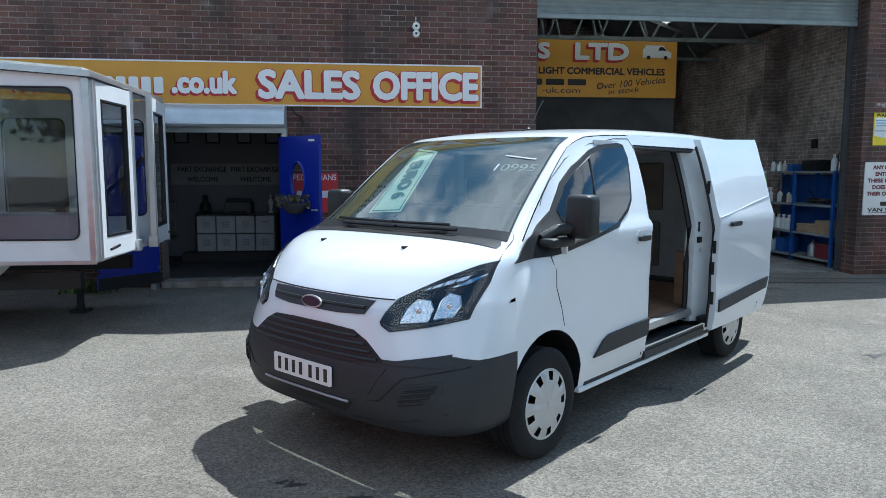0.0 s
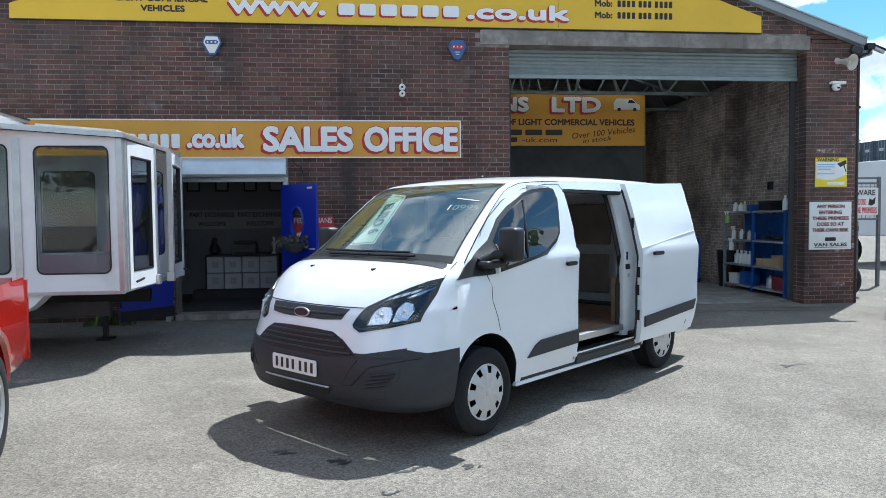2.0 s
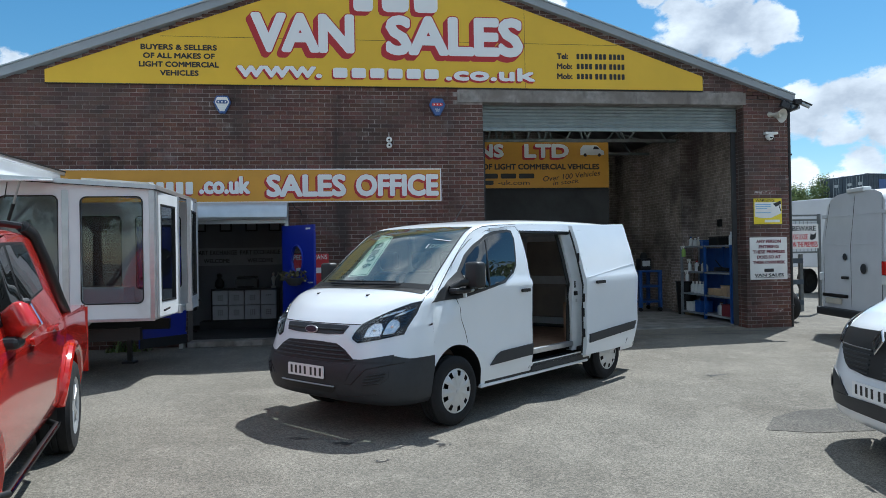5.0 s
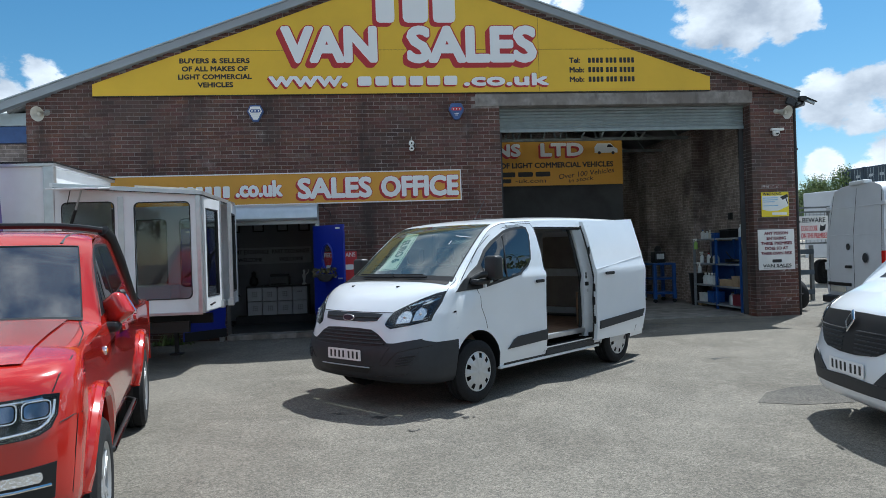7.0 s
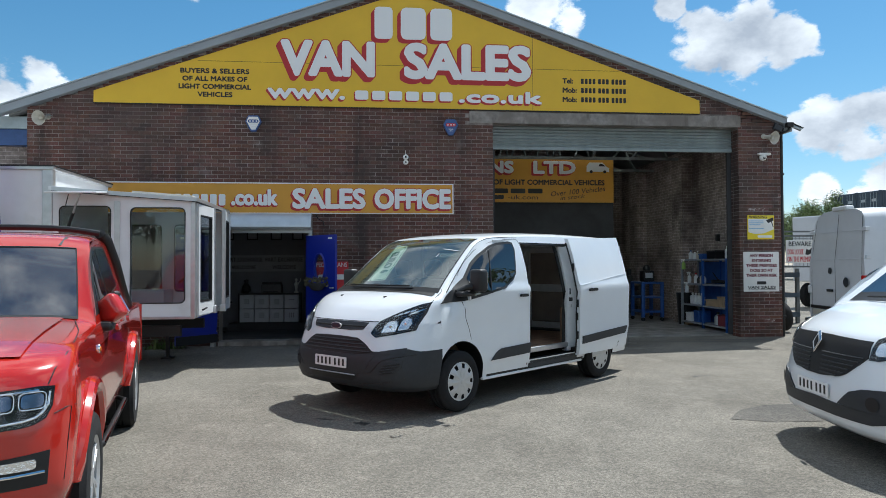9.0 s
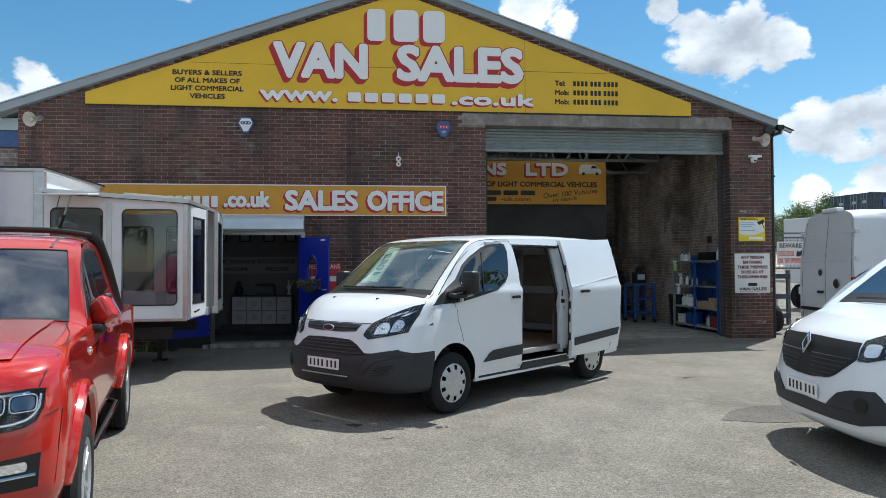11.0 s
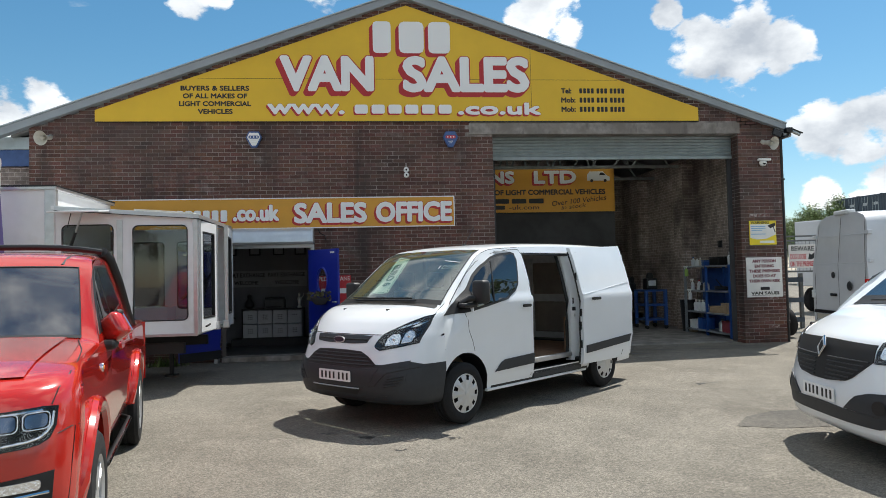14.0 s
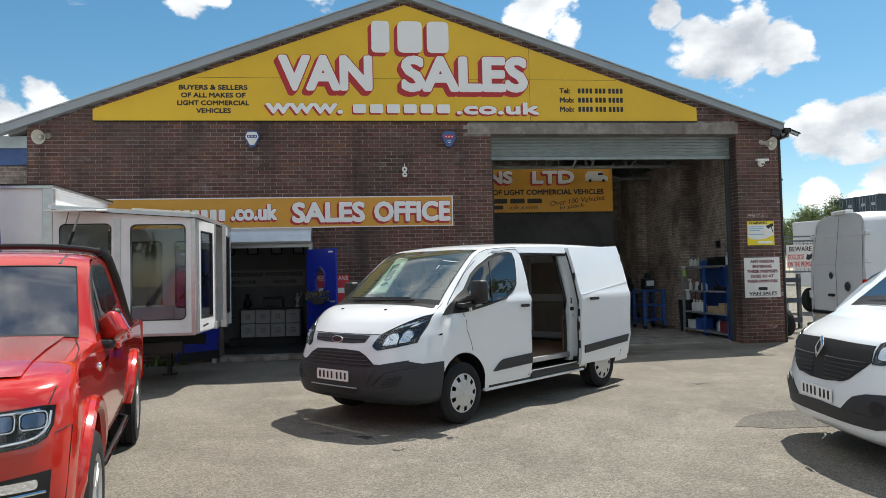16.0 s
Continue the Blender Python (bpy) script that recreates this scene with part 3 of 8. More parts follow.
me = bpy.data.meshes.new("cheek_brickwork")
me.from_pydata(verts, [], faces)
me.materials.append(M["brick_joined"])
ob = new("brickwork", me)
ob.parent = pier
tagged(ob, kind="stuff")

# ---- vehicles: shells from a centre profile, an edge line and a side section ----
class Shell:
    """A car body. ribs: rows (xc, zc, xe, ye, ze, n) from the front bumper's foot over bonnet, screen and roof to the tail: each rib runs from the
    centre line (xc, 0, zc) out to the edge line (xe, ye, ze), rounded by the power n. section: (z, y) of the flank. x is forward, y to the left."""

    def __init__(self, ribs, section, arches, sill, tail=0.0, nt=14, sub=3, shift=0.0):
        self.arches, self.sill, self.nt, self.tail = arches, sill, nt, tail
        rows = [np.array(r, float) for r in ribs]
        dense = []
        for i in range(len(rows) - 1):
            for k in range(sub):
                u = k / sub
                p0, p1, p2, p3 = rows[max(i - 1, 0)], rows[i], rows[i + 1], rows[min(i + 2, len(rows) - 1)]
                cr = 0.5 * (2 * p1 + (p2 - p0) * u + (2 * p0 - 5 * p1 + 4 * p2 - p3) * u * u + (3 * p1 - p0 - 3 * p2 + p3) * u ** 3)
                lin = p1 + (p2 - p1) * u
                dense.append(0.5 * cr + 0.5 * lin)
        dense.append(rows[-1])
        self.ribs, self.sub = dense, sub
        self.section = section

    def rib_point(self, i, theta):
        xc, zc, xe, ye, ze, n = self.ribs[i]
        s, c = math.sin(theta), math.cos(theta)
        s, c = max(s, 0) ** (2 / n), max(c, 0) ** (2 / n)
        return Vector((xe + (xc - xe) * c, ye * s, ze + (zc - ze) * c))

    def at_y(self, i, y):
        xc, zc, xe, ye, ze, n = self.ribs[i]
        s = min(abs(y) / ye, 1.0) ** (n / 2)
        p = self.rib_point(i, math.asin(min(s, 1.0)))
        return p.x, p.z

    def front(self, y, z, off=0.0, last=None):
        """The point on the front or bonnet at (y, z)."""
        pts = [self.at_y(i, y) for i in range(0, last or len(self.ribs))]
        for (xa, za), (xb, zb) in zip(pts, pts[1:]):
            if za <= z <= zb and zb > za:
                return Vector((xa + (xb - xa) * (z - za) / (zb - za) + off, y, z))
        x = pts[0][0] if z < pts[0][1] else pts[-1][0]
        return Vector((x + off, y, z))

    def edge(self, x):
        """y and z of the edge line at x (from the bonnet back)."""
        e = [(r[2], r[3], r[4]) for r in self.ribs]
        best = e[-1]
        for a, b in zip(e, e[1:]):
            if b[0] <= x <= a[0] and a[0] - b[0] > 1e-6:
                u = (a[0] - x) / (a[0] - b[0])
                best = (x, a[1] + (b[1] - a[1]) * u, a[2] + (b[2] - a[2]) * u)
        return best[1], best[2]

    def side_y(self, x, z):
        zs, ys = [p[0] for p in self.section], [p[1] for p in self.section]
        y = float(np.interp(z, zs, ys))
        ye, ze = self.edge(x)
        u = min(max((z - (ze - 0.30)) / 0.30, 0.0), 1.0)
        y += (ye - float(np.interp(ze, zs, ys))) * u * u * (3 - 2 * u)
        if self.wing and x > self.wing[0]:
            w = min((x - self.wing[0]) / (self.wing[1] - self.wing[0]), 1.0)
            zr, yr = [r[4] for r in self.ribs], [r[3] for r in self.ribs]
            y += (float(np.interp(z, zr, yr)) - y) * w * w * (3 - 2 * w)
        if self.tail and x < self.tail:
            y -= 0.05 * ((self.tail - x) / 0.6) ** 2
        return y

    def arch_z(self, x):
        z = self.sill
        for cx, cz, r in self.arches:
            if abs(x - cx) < r:
                z = max(z, cz + math.sqrt(r * r - (x - cx) ** 2))
        return z

    def cap(self, first, last, lo=0.0, hi=1.0, off=0.0, skip=None, half=None):
        """The surface between two ribs and two fractions of the quarter turn, on both sides."""
        bm = bmesh.new()
        for sign in ((1, -1) if half is None else (half,)):
            grid = []
            for i in range(first, last + 1):
                line = []
                for j in range(self.nt + 1):
                    u = lo + (hi - lo) * j / self.nt
                    p = self.rib_point(i, u * math.pi / 2)
                    line.append(bm.verts.new((p.x, p.y * sign, p.z)))
                grid.append(line)
            for i in range(len(grid) - 1):
                for j in range(self.nt):
                    if skip and skip(i + first, (lo + (hi - lo) * (j + 0.5) / self.nt)):
                        continue
                    f = (grid[i][j], grid[i][j + 1], grid[i + 1][j + 1], grid[i + 1][j])
                    bm.faces.new(f if sign > 0 else f[::-1])
        bmesh.ops.remove_doubles(bm, verts=bm.verts[:], dist=0.0008)
        bmesh.ops.delete(bm, geom=[v for v in bm.verts if not v.link_faces], context="VERTS")
        if off:
            bm.normal_update()
            for v in bm.verts:
                v.co += v.normal * off
        return bm

    def flank(self, cols, rows, sign, skip=None, off=0.0):
        """The side from the edge line down to the sill and round the wheel arches."""
        bm = bmesh.new()
        grid = []
        for x in cols:
            zb = self.arch_z(x)
            zt = self.edge(x)[1]
            line = []
            for z in [zb] + list(rows) + [zt]:
                z = min(max(z, zb), zt)
                line.append(bm.verts.new((x, (self.side_y(x, z) + off) * sign, z)))
            grid.append(line)
        for i in range(len(grid) - 1):
            for j in range(len(grid[0]) - 1):
                a, b, c, d = grid[i][j], grid[i + 1][j], grid[i + 1][j + 1], grid[i][j + 1]
                if skip and skip((a.co.x + b.co.x) / 2, (a.co.z + d.co.z) / 2):
                    continue
                if (a.co - d.co).length < 1e-5 and (b.co - c.co).length < 1e-5:
                    continue
                bm.faces.new((a, d, c, b) if sign > 0 else (a, b, c, d))
        bmesh.ops.remove_doubles(bm, verts=bm.verts[:], dist=0.0008)
        bmesh.ops.dissolve_degenerate(bm, dist=0.0005, edges=bm.edges[:])
        bmesh.ops.delete(bm, geom=[v for v in bm.verts if not v.link_faces], context="VERTS")
        return bm

    def arch_lip(self, arch, sign, depth=0.30, a0=-10, a1=190, n=22):
        """The inside of a wheel arch."""
        cx, cz, r = arch
        bm = bmesh.new()
        prev = None
        for k in range(n + 1):
            a = radians(a0 + (a1 - a0) * k / n)
            x, z = cx + r * math.cos(a), max(cz + r * math.sin(a), 0.16)
            y = self.side_y(min(x, self.edge_front), max(z, self.sill)) - 0.004
            now = [bm.verts.new((x, y * sign, z)), bm.verts.new((x, (y - depth) * sign, z))]
            if prev:
                f = (prev[0], prev[1], now[1], now[0])
                bm.faces.new(f if sign > 0 else f[::-1])
            prev = now
        return bm

    edge_front = 0.34
    wing = None                            # from here to there forward the flank takes the front's own width


def clip_patch(outline, place, step=0.04, thick=0.0):
    """A convex outline in two parameters, meshed finely and set on a surface by place(a, b, off); with thickness if given."""
    a0, a1 = min(p[0] for p in outline), max(p[0] for p in outline)
    b0, b1 = min(p[1] for p in outline), max(p[1] for p in outline)
    na, nb = max(1, int((a1 - a0) / step)), max(1, int((b1 - b0) / step))
    bm = bmesh.new()
    g = [[bm.verts.new((a0 + (a1 - a0) * i / na, b0 + (b1 - b0) * j / nb, 0)) for j in range(nb + 1)] for i in range(na + 1)]
    for i in range(na):
        for j in range(nb):
            bm.faces.new((g[i][j], g[i + 1][j], g[i + 1][j + 1], g[i][j + 1]))
    area = sum(p[0] * q[1] - q[0] * p[1] for p, q in zip(outline, outline[1:] + outline[:1]))
    pts = outline if area > 0 else outline[::-1]
    for p, q in zip(pts, pts[1:] + pts[:1]):
        d = Vector((q[0] - p[0], q[1] - p[1], 0))
        n = Vector((d.y, -d.x, 0))
        bmesh.ops.bisect_plane(bm, geom=bm.verts[:] + bm.edges[:] + bm.faces[:], dist=1e-6, plane_co=(p[0], p[1], 0), plane_no=n, clear_outer=True)
    if thick:
        ring = bmesh.ops.extrude_face_region(bm, geom=bm.faces[:])
        top = {v for v in ring["geom"] if isinstance(v, bmesh.types.BMVert)}
        for v in bm.verts:
            v.co = place(v.co.x, v.co.y, thick if v in top else -0.004)
    else:
        for v in bm.verts:
            v.co = place(v.co.x, v.co.y, 0.0)
    bmesh.ops.recalc_face_normals(bm, faces=bm.faces[:])
    return bm


def rounded(x0, x1, z0, z1, r, n=4):
    """A rounded rectangle's outline."""
    out = []
    for cx, cz, a in ((x1 - r, z0 + r, -90), (x1 - r, z1 - r, 0), (x0 + r, z1 - r, 90), (x0 + r, z0 + r, 180)):
        for k in range(n + 1):
            t = radians(a + 90 * k / n)
            out.append((cx + r * math.cos(t), cz + r * math.sin(t)))
    return out


def wheel(parent, x, y, sign, r, rim_r, style, width=0.215, rim_mat="rim", drop=0.0):
    """A wheel standing on the ground: tyre with tread edge, rim or hubcap, hub."""
    w = part("wheel", lathe([(rim_r - 0.03, -width / 2), (rim_r - 0.03, width / 2 - (0.05 if style == "cap" else 0.13)), (0.02, width / 2 - (0.05 if style == "cap" else 0.13))], 24), "black_plastic", parent,
             m=Matrix.Translation((x, y, r - drop)) @ (pose(0, 0, 0, 0, 0, 0) if sign > 0 else pose(0, 0, 0, 0, 0, 180)))
    hw = width / 2
    part("tyre", lathe([(rim_r - 0.012, -hw), (rim_r + 0.02, -hw), (r - 0.03, -hw), (r, -hw + 0.035), (r - 0.004, -0.03), (r - 0.012, -0.026), (r - 0.012, -0.018),
                        (r - 0.003, -0.014), (r - 0.003, 0.014), (r - 0.012, 0.018), (r - 0.012, 0.026), (r - 0.004, 0.03), (r, hw - 0.035), (r - 0.03, hw - 0.004),
                        (rim_r + 0.045, hw + 0.006), (rim_r + 0.03, hw + 0.002), (rim_r + 0.012, hw), (rim_r - 0.012, hw - 0.012), (rim_r - 0.03, hw - 0.05)], 48, cap=style == "cap"), "rubber", w, smooth=True)
    R = rim_r
    if style == "cap":
        # pressed cover: a dished disc with a ring of cut-outs
        bm = bmesh.new()
        n = 72
        rad = [0.03, 0.25 * R, 0.50 * R, 0.66 * R, 0.80 * R, 0.90 * R, 0.95 * R, R]
        dep = [0.014, 0.012, 0.006, 0.003, -0.003, -0.008, -0.005, -0.014]
        rings = []
        for q, (rr, dd) in enumerate(zip(rad, dep)):
            rings.append([bm.verts.new((rr * math.cos(2 * math.pi * k / n), hw + dd + (0.007 if 2 <= q <= 4 and k % 8 in (0, 1, 7) else 0.0), rr * math.sin(2 * math.pi * k / n))) for k in range(n)])
        for q in range(len(rings) - 1):
            for k in range(n):
                if q in (3, 4) and k % 8 in (3, 4, 5):
                    continue
                k2 = (k + 1) % n
                bm.faces.new((rings[q][k], rings[q + 1][k], rings[q + 1][k2], rings[q][k2]))
        bm.faces.new(rings[0][::-1])
        bmesh.ops.recalc_face_normals(bm, faces=bm.faces[:])
        part("hubcap", bm, rim_mat, w, "silver plastic hubcap with nine wedge openings", smooth=True)
        part("hub", lathe([(0.028, hw), (0.028, hw + 0.016), (0.018, hw + 0.019), (0.001, hw + 0.019)], 20), rim_mat, w, smooth=True)
    else:
        part("rim", lathe([(R - 0.03, hw - 0.10), (R - 0.025, hw - 0.02), (R, hw - 0.004), (R, hw - 0.012)], 48, cap=False), rim_mat, w, "polished alloy rim", smooth=True)
        for k in range(5):
            for d in (-8, 8):
                a = radians(72 * k + d + 18)
                bm = prism([(-0.012, 0.05), (0.012, 0.05), (0.014, R - 0.012), (-0.014, R - 0.012)], hw - 0.035, hw - 0.014, bevel=0.004)
                bmesh.ops.rotate(bm, verts=bm.verts[:], cent=(0, 0, 0), matrix=Matrix.Rotation(a, 3, "Y"))
                part("spoke", bm, rim_mat, w)
        part("hub", lathe([(0.07, hw - 0.06), (0.07, hw - 0.02), (0.03, hw - 0.012), (0.001, hw - 0.012)], 24), rim_mat, w, smooth=True)
    return w


def number_plate(parent, m, mat="white_letter", marks=7):
    """A plate whose characters are plain bars."""
    p = part("number_plate", prism(rounded(-0.26, 0.26, -0.056, 0.056, 0.012), -0.006, 0.0), mat, parent, "number plate with plain dark bars", m=m)
    for k in range(marks):
        x = -0.205 + k * 0.066 + (0.02 if k > 3 else 0)
        part("bar", box(x - 0.013, x + 0.013, -0.009, -0.005, -0.036, 0.036), "black_letter", p)
    return p


M["cabin"] = material("cabin_trim", (0.10, 0.102, 0.105), 0.8, var=0.2, scale=14)
M["lamp_glass"] = glass("lamp_glass", (0.92, 0.95, 0.97), 0.96)
M["lamp_shell"] = material("lamp_reflector", (0.90, 0.91, 0.93), 0.16, metal=0.85, bump=0.35, bscale=45)
M["lining_dark"] = material("brown_grey_panel", (0.36, 0.31, 0.27), 0.7, var=0.15, scale=4)
M["lining"] = material("van_lining", (0.74, 0.75, 0.76), 0.6, var=0.12, scale=5)
M["lamp_dark"] = material("lamp_bezel", (0.008, 0.009, 0.012), 0.22)
M["ply"] = material("plywood", (0.34, 0.20, 0.12), 0.7, var=0.25, scale=10, bump=0.1)
M["inner_white"] = material("bare_van_metal", (0.74, 0.76, 0.78), 0.5, var=0.1, scale=4)
M["green_card"] = material("pale_green_card", (0.78, 0.92, 0.86), 0.6)
M["green_ink"] = material("green_ink", (0.05, 0.20, 0.16), 0.6)
M["orange"] = material("amber_lens", (0.75, 0.25, 0.02), 0.3)
M["red_lens"] = material("red_lens", (0.55, 0.02, 0.015), 0.2)
M["badge_blue"] = material("oval_badge", (0.03, 0.012, 0.03), 0.65)
M["badge_red"] = material("badge_pink", (0.04, 0.008, 0.018), 0.6)

# ---- the white panel van with its side door slid open ----
VAN_AT = at(-1.261, -5.595, 0, 221.46)
van = thing("panel_van", "white panel van with grey bumpers and its side door slid open", "van", VAN_AT)
T_RIBS = [
    (0.84, 0.24, 0.36, 0.90, 0.24, 3.4), (0.97, 0.29, 0.375, 0.945, 0.29, 3.2), (1.02, 0.40, 0.375, 0.968, 0.40, 3.1), (1.035, 0.56, 0.345, 0.975, 0.56, 3.0),
    (1.005, 0.66, 0.345, 0.975, 0.66, 2.9), (0.985, 0.75, 0.345, 0.97, 0.76, 2.7), (0.965, 0.84, 0.345, 0.963, 0.86, 2.5), (0.945, 0.905, 0.345, 0.957, 0.94, 2.4),
    (0.905, 0.965, 0.333, 0.95, 1.00, 2.3), (0.77, 1.105, 0.322, 0.945, 1.05, 2.3), (0.60, 1.197, 0.308, 0.94, 1.09, 2.6), (0.45, 1.235, 0.292, 0.935, 1.125, 2.9),
    (0.34, 1.250, 0.272, 0.925, 1.155, 3.0), (0.30, 1.258, 0.215, 0.895, 1.205, 2.9), (0.12, 1.395, 0.01, 0.838, 1.375, 2.9), (-0.15, 1.595, -0.235, 0.795, 1.60, 2.9),
    (-0.41, 1.788, -0.46, 0.762, 1.775, 2.8), (-0.60, 1.880, -0.66, 0.765, 1.842, 2.7), (-0.95, 1.925, -1.0, 0.785, 1.865, 2.7), (-1.5, 1.950, -1.5, 0.79, 1.88, 2.7),
    (-2.3, 1.962, -2.3, 0.79, 1.888, 2.7), (-3.1, 1.955, -3.1, 0.78, 1.88, 2.7), (-3.64, 1.94, -3.64, 0.765, 1.86, 2.7), (-3.77, 1.85, -3.73, 0.755, 1.79, 2.8)]
T_SECTION = [(0.24, 0.91), (0.32, 0.94), (0.45, 0.965), (0.62, 0.972), (0.85, 0.968), (1.05, 0.978), (1.20, 0.985), (1.26, 0.982), (1.30, 0.958), (1.5, 0.912), (1.7, 0.855), (1.885, 0.79)]
T_ARCH = [(0.03, 0.33, 0.385), (-2.933, 0.33, 0.385)]
ts = Shell(T_RIBS, T_SECTION, T_ARCH, 0.27, tail=-3.2)
ts.wing = (0.02, 0.345)
SUB = ts.sub
R_COWL, R_TOP = 13 * SUB, 16 * SUB + 2
SCREEN = 10 / 14             # the glass reaches this far round each rib
END = len(ts.ribs) - 1
BUMPER = 4 * SUB            # grey plastic up to here


def in_screen(i, u):
    return R_COWL <= i < R_TOP and u < SCREEN


OPEN_X0, OPEN_X1, OPEN_Z0, OPEN_Z1 = -2.33, -1.235, 0.385, 1.81
cols = sorted(set([float(r[2]) for r in ts.ribs if -1.1 < r[2] < 0.3445] + [0.345] + [round(0.17 - 0.034 * k, 4) for k in range(42)] + [OPEN_X1, OPEN_X0, -1.4, -1.65, -1.9, -2.1, -2.45]
                  + [round(-2.54 - 0.0393 * k, 4) for k in range(21)] + [-3.45, -3.55, -3.66, -3.72, -3.76]), reverse=True)
rows = [0.36, OPEN_Z0, 0.46, 0.55, 0.66, 0.78, 0.92, 1.06, 1.18, 1.22, 1.26, 1.30, 1.35, 1.40, 1.45, 1.50, 1.55, 1.60, 1.65, 1.70, 1.75, OPEN_Z1, 1.845]
rows = sorted(rows + [float(r[4]) for r in ts.ribs if abs(r[2] - 0.345) < 1e-6 and r[4] > 0.67])
body = merge(
    ts.cap(BUMPER, END, skip=lambda i, u: in_screen(i, u)),
    ts.flank(cols, rows, 1, skip=lambda x, z: OPEN_X0 < x < OPEN_X1 and OPEN_Z0 < z < OPEN_Z1),
    ts.flank(cols, rows, -1),
)
# tail panel and underside
tail = bmesh.new()
for z0, z1 in zip(np.linspace(0.32, 1.80, 9)[:-1], np.linspace(0.32, 1.80, 9)[1:]):
    ya, yb = ts.side_y(-3.75, z0), ts.side_y(-3.75, min(z1, 1.78))
    tail.faces.new([tail.verts.new(p) for p in ((-3.765, -ya, z0), (-3.765, -yb, z1), (-3.765, yb, z1), (-3.765, ya, z0))])
body = merge(body, tail)
bmesh.ops.remove_doubles(body, verts=body.verts[:], dist=0.002)
part("body", body, "van_white", van, smooth=True)
part("floor_pan", box(-3.7, 0.75, -0.62, 0.62, 0.26, 0.36), "black_plastic", van)
# unseen trays, added to stop sunlight leaking through the hollow underside
for tray in ((-2.50, -0.44, -0.93, 0.93, 0.255, 0.30), (0.46, 0.76, -0.55, 0.55, 0.28, 0.31), (-3.74, -3.34, -0.86, 0.86, 0.30, 0.34)):
    part("undertray", box(*tray), "black_plastic", van)
part("rear_bumper", box(-3.85, -3.45, -0.90, 0.90, 0.30, 0.52, 0.03), "grey_plastic", van)
bump = ts.cap(0, BUMPER)
part("front_bumper", bump, "grey_plastic", van, "dark grey textured plastic bumper", smooth=True)
def seam(name, pts, r=0.0035, parent=None, mat="black_plastic"):
    return part(name, tube(pts, r, 5), mat, parent)


# the bumper's corner rises towards the wheel
for s in (1, -1):
    for corner in ([(0.57, 0.64), (0.87, 0.64), (0.869, 0.703), (0.744, 0.68), (0.57, 0.65)], [(0.865, 0.64), (0.952, 0.64), (0.94, 0.662), (0.882, 0.687), (0.865, 0.69)]):
        part("bumper_corner", clip_patch(corner, lambda a, b, o, s=s: ts.front(a * s, b, 0.004 + o), 0.03, 0.004), "grey_plastic", van, smooth=True)
    seam("bumper_crease", [ts.front(s * y, z, 0.001) for y, z in ((0.30, 0.412), (0.562, 0.447), (0.629, 0.517), (0.689, 0.576), (0.802, 0.604), (0.87, 0.618), (0.929, 0.630))], 0.005, van)
    seam("bumper_crease", [ts.front(s * y, z, 0.001) for y, z in ((0.36, 0.323), (0.50, 0.328), (0.638, 0.342), (0.76, 0.365), (0.878, 0.402))], 0.004, van)
    for a in T_ARCH:
        part("wheel_housing", ts.arch_lip(a, s), "black_plastic", van)

# glass
part("windscreen", ts.cap(R_COWL, R_TOP, 0.0, SCREEN, off=0.003), "glass_screen", van, "windscreen with a pale card and a price on it", smooth=True)
for s in (1, -1):
    scr_bl = ts.cap(R_COWL, R_TOP, SCREEN - 0.02, SCREEN + 0.012, off=0.004)
    bmesh.ops.delete(scr_bl, geom=[v for v in scr_bl.verts if v.co.y * s < 0], context="VERTS")
    part("screen_band", scr_bl, "black_plastic", van, smooth=True)
part("screen_band", ts.cap(R_COWL, R_COWL + 1, 0.0, SCREEN, off=0.005), "black_plastic", van, smooth=True)


def on_side(sign, off):
    return lambda a, b, o: Vector((a, sign * (ts.side_y(a, b) + off + o), b))


QUARTER = [(0.33, 1.128), (-0.124, 1.40), (-0.124, 1.160), (0.013, 1.145)]
SURROUND = [(-0.12, 1.160), (-0.12, 1.40), (-0.27, 1.555), (-0.42, 1.655), (-0.646, 1.762), (-0.79, 1.797), (-1.012, 1.818), (-1.08, 1.805), (-1.09, 1.72), (-1.0, 1.43), (-0.93, 1.36), (-0.74, 1.265), (-0.40, 1.205)]
PANE = [(-0.15, 1.195), (-0.15, 1.395), (-0.28, 1.53), (-0.43, 1.628), (-0.65, 1.735), (-0.80, 1.77), (-1.01, 1.79), (-1.055, 1.78), (-1.065, 1.72), (-0.975, 1.44), (-0.91, 1.38), (-0.73, 1.29), (-0.40, 1.232)]
for s in (1, -1):
    for outline in (QUARTER, SURROUND):
        part("window_surround", clip_patch(outline, on_side(s, 0.005), 0.035, 0.004), "black_plastic", van, smooth=True)
    w_ = part("door_window", clip_patch(PANE, on_side(s, 0.010), 0.035, 0.003), "glass_dark", van, "tinted front door window", smooth=True)
    part("window_bar", tube([on_side(s, 0.014)(-0.46, 1.25, 0), on_side(s, 0.014)(-0.52, 1.5, 0), on_side(s, 0.014)(-0.60, 1.70, 0)], 0.009), "black_plastic", w_)


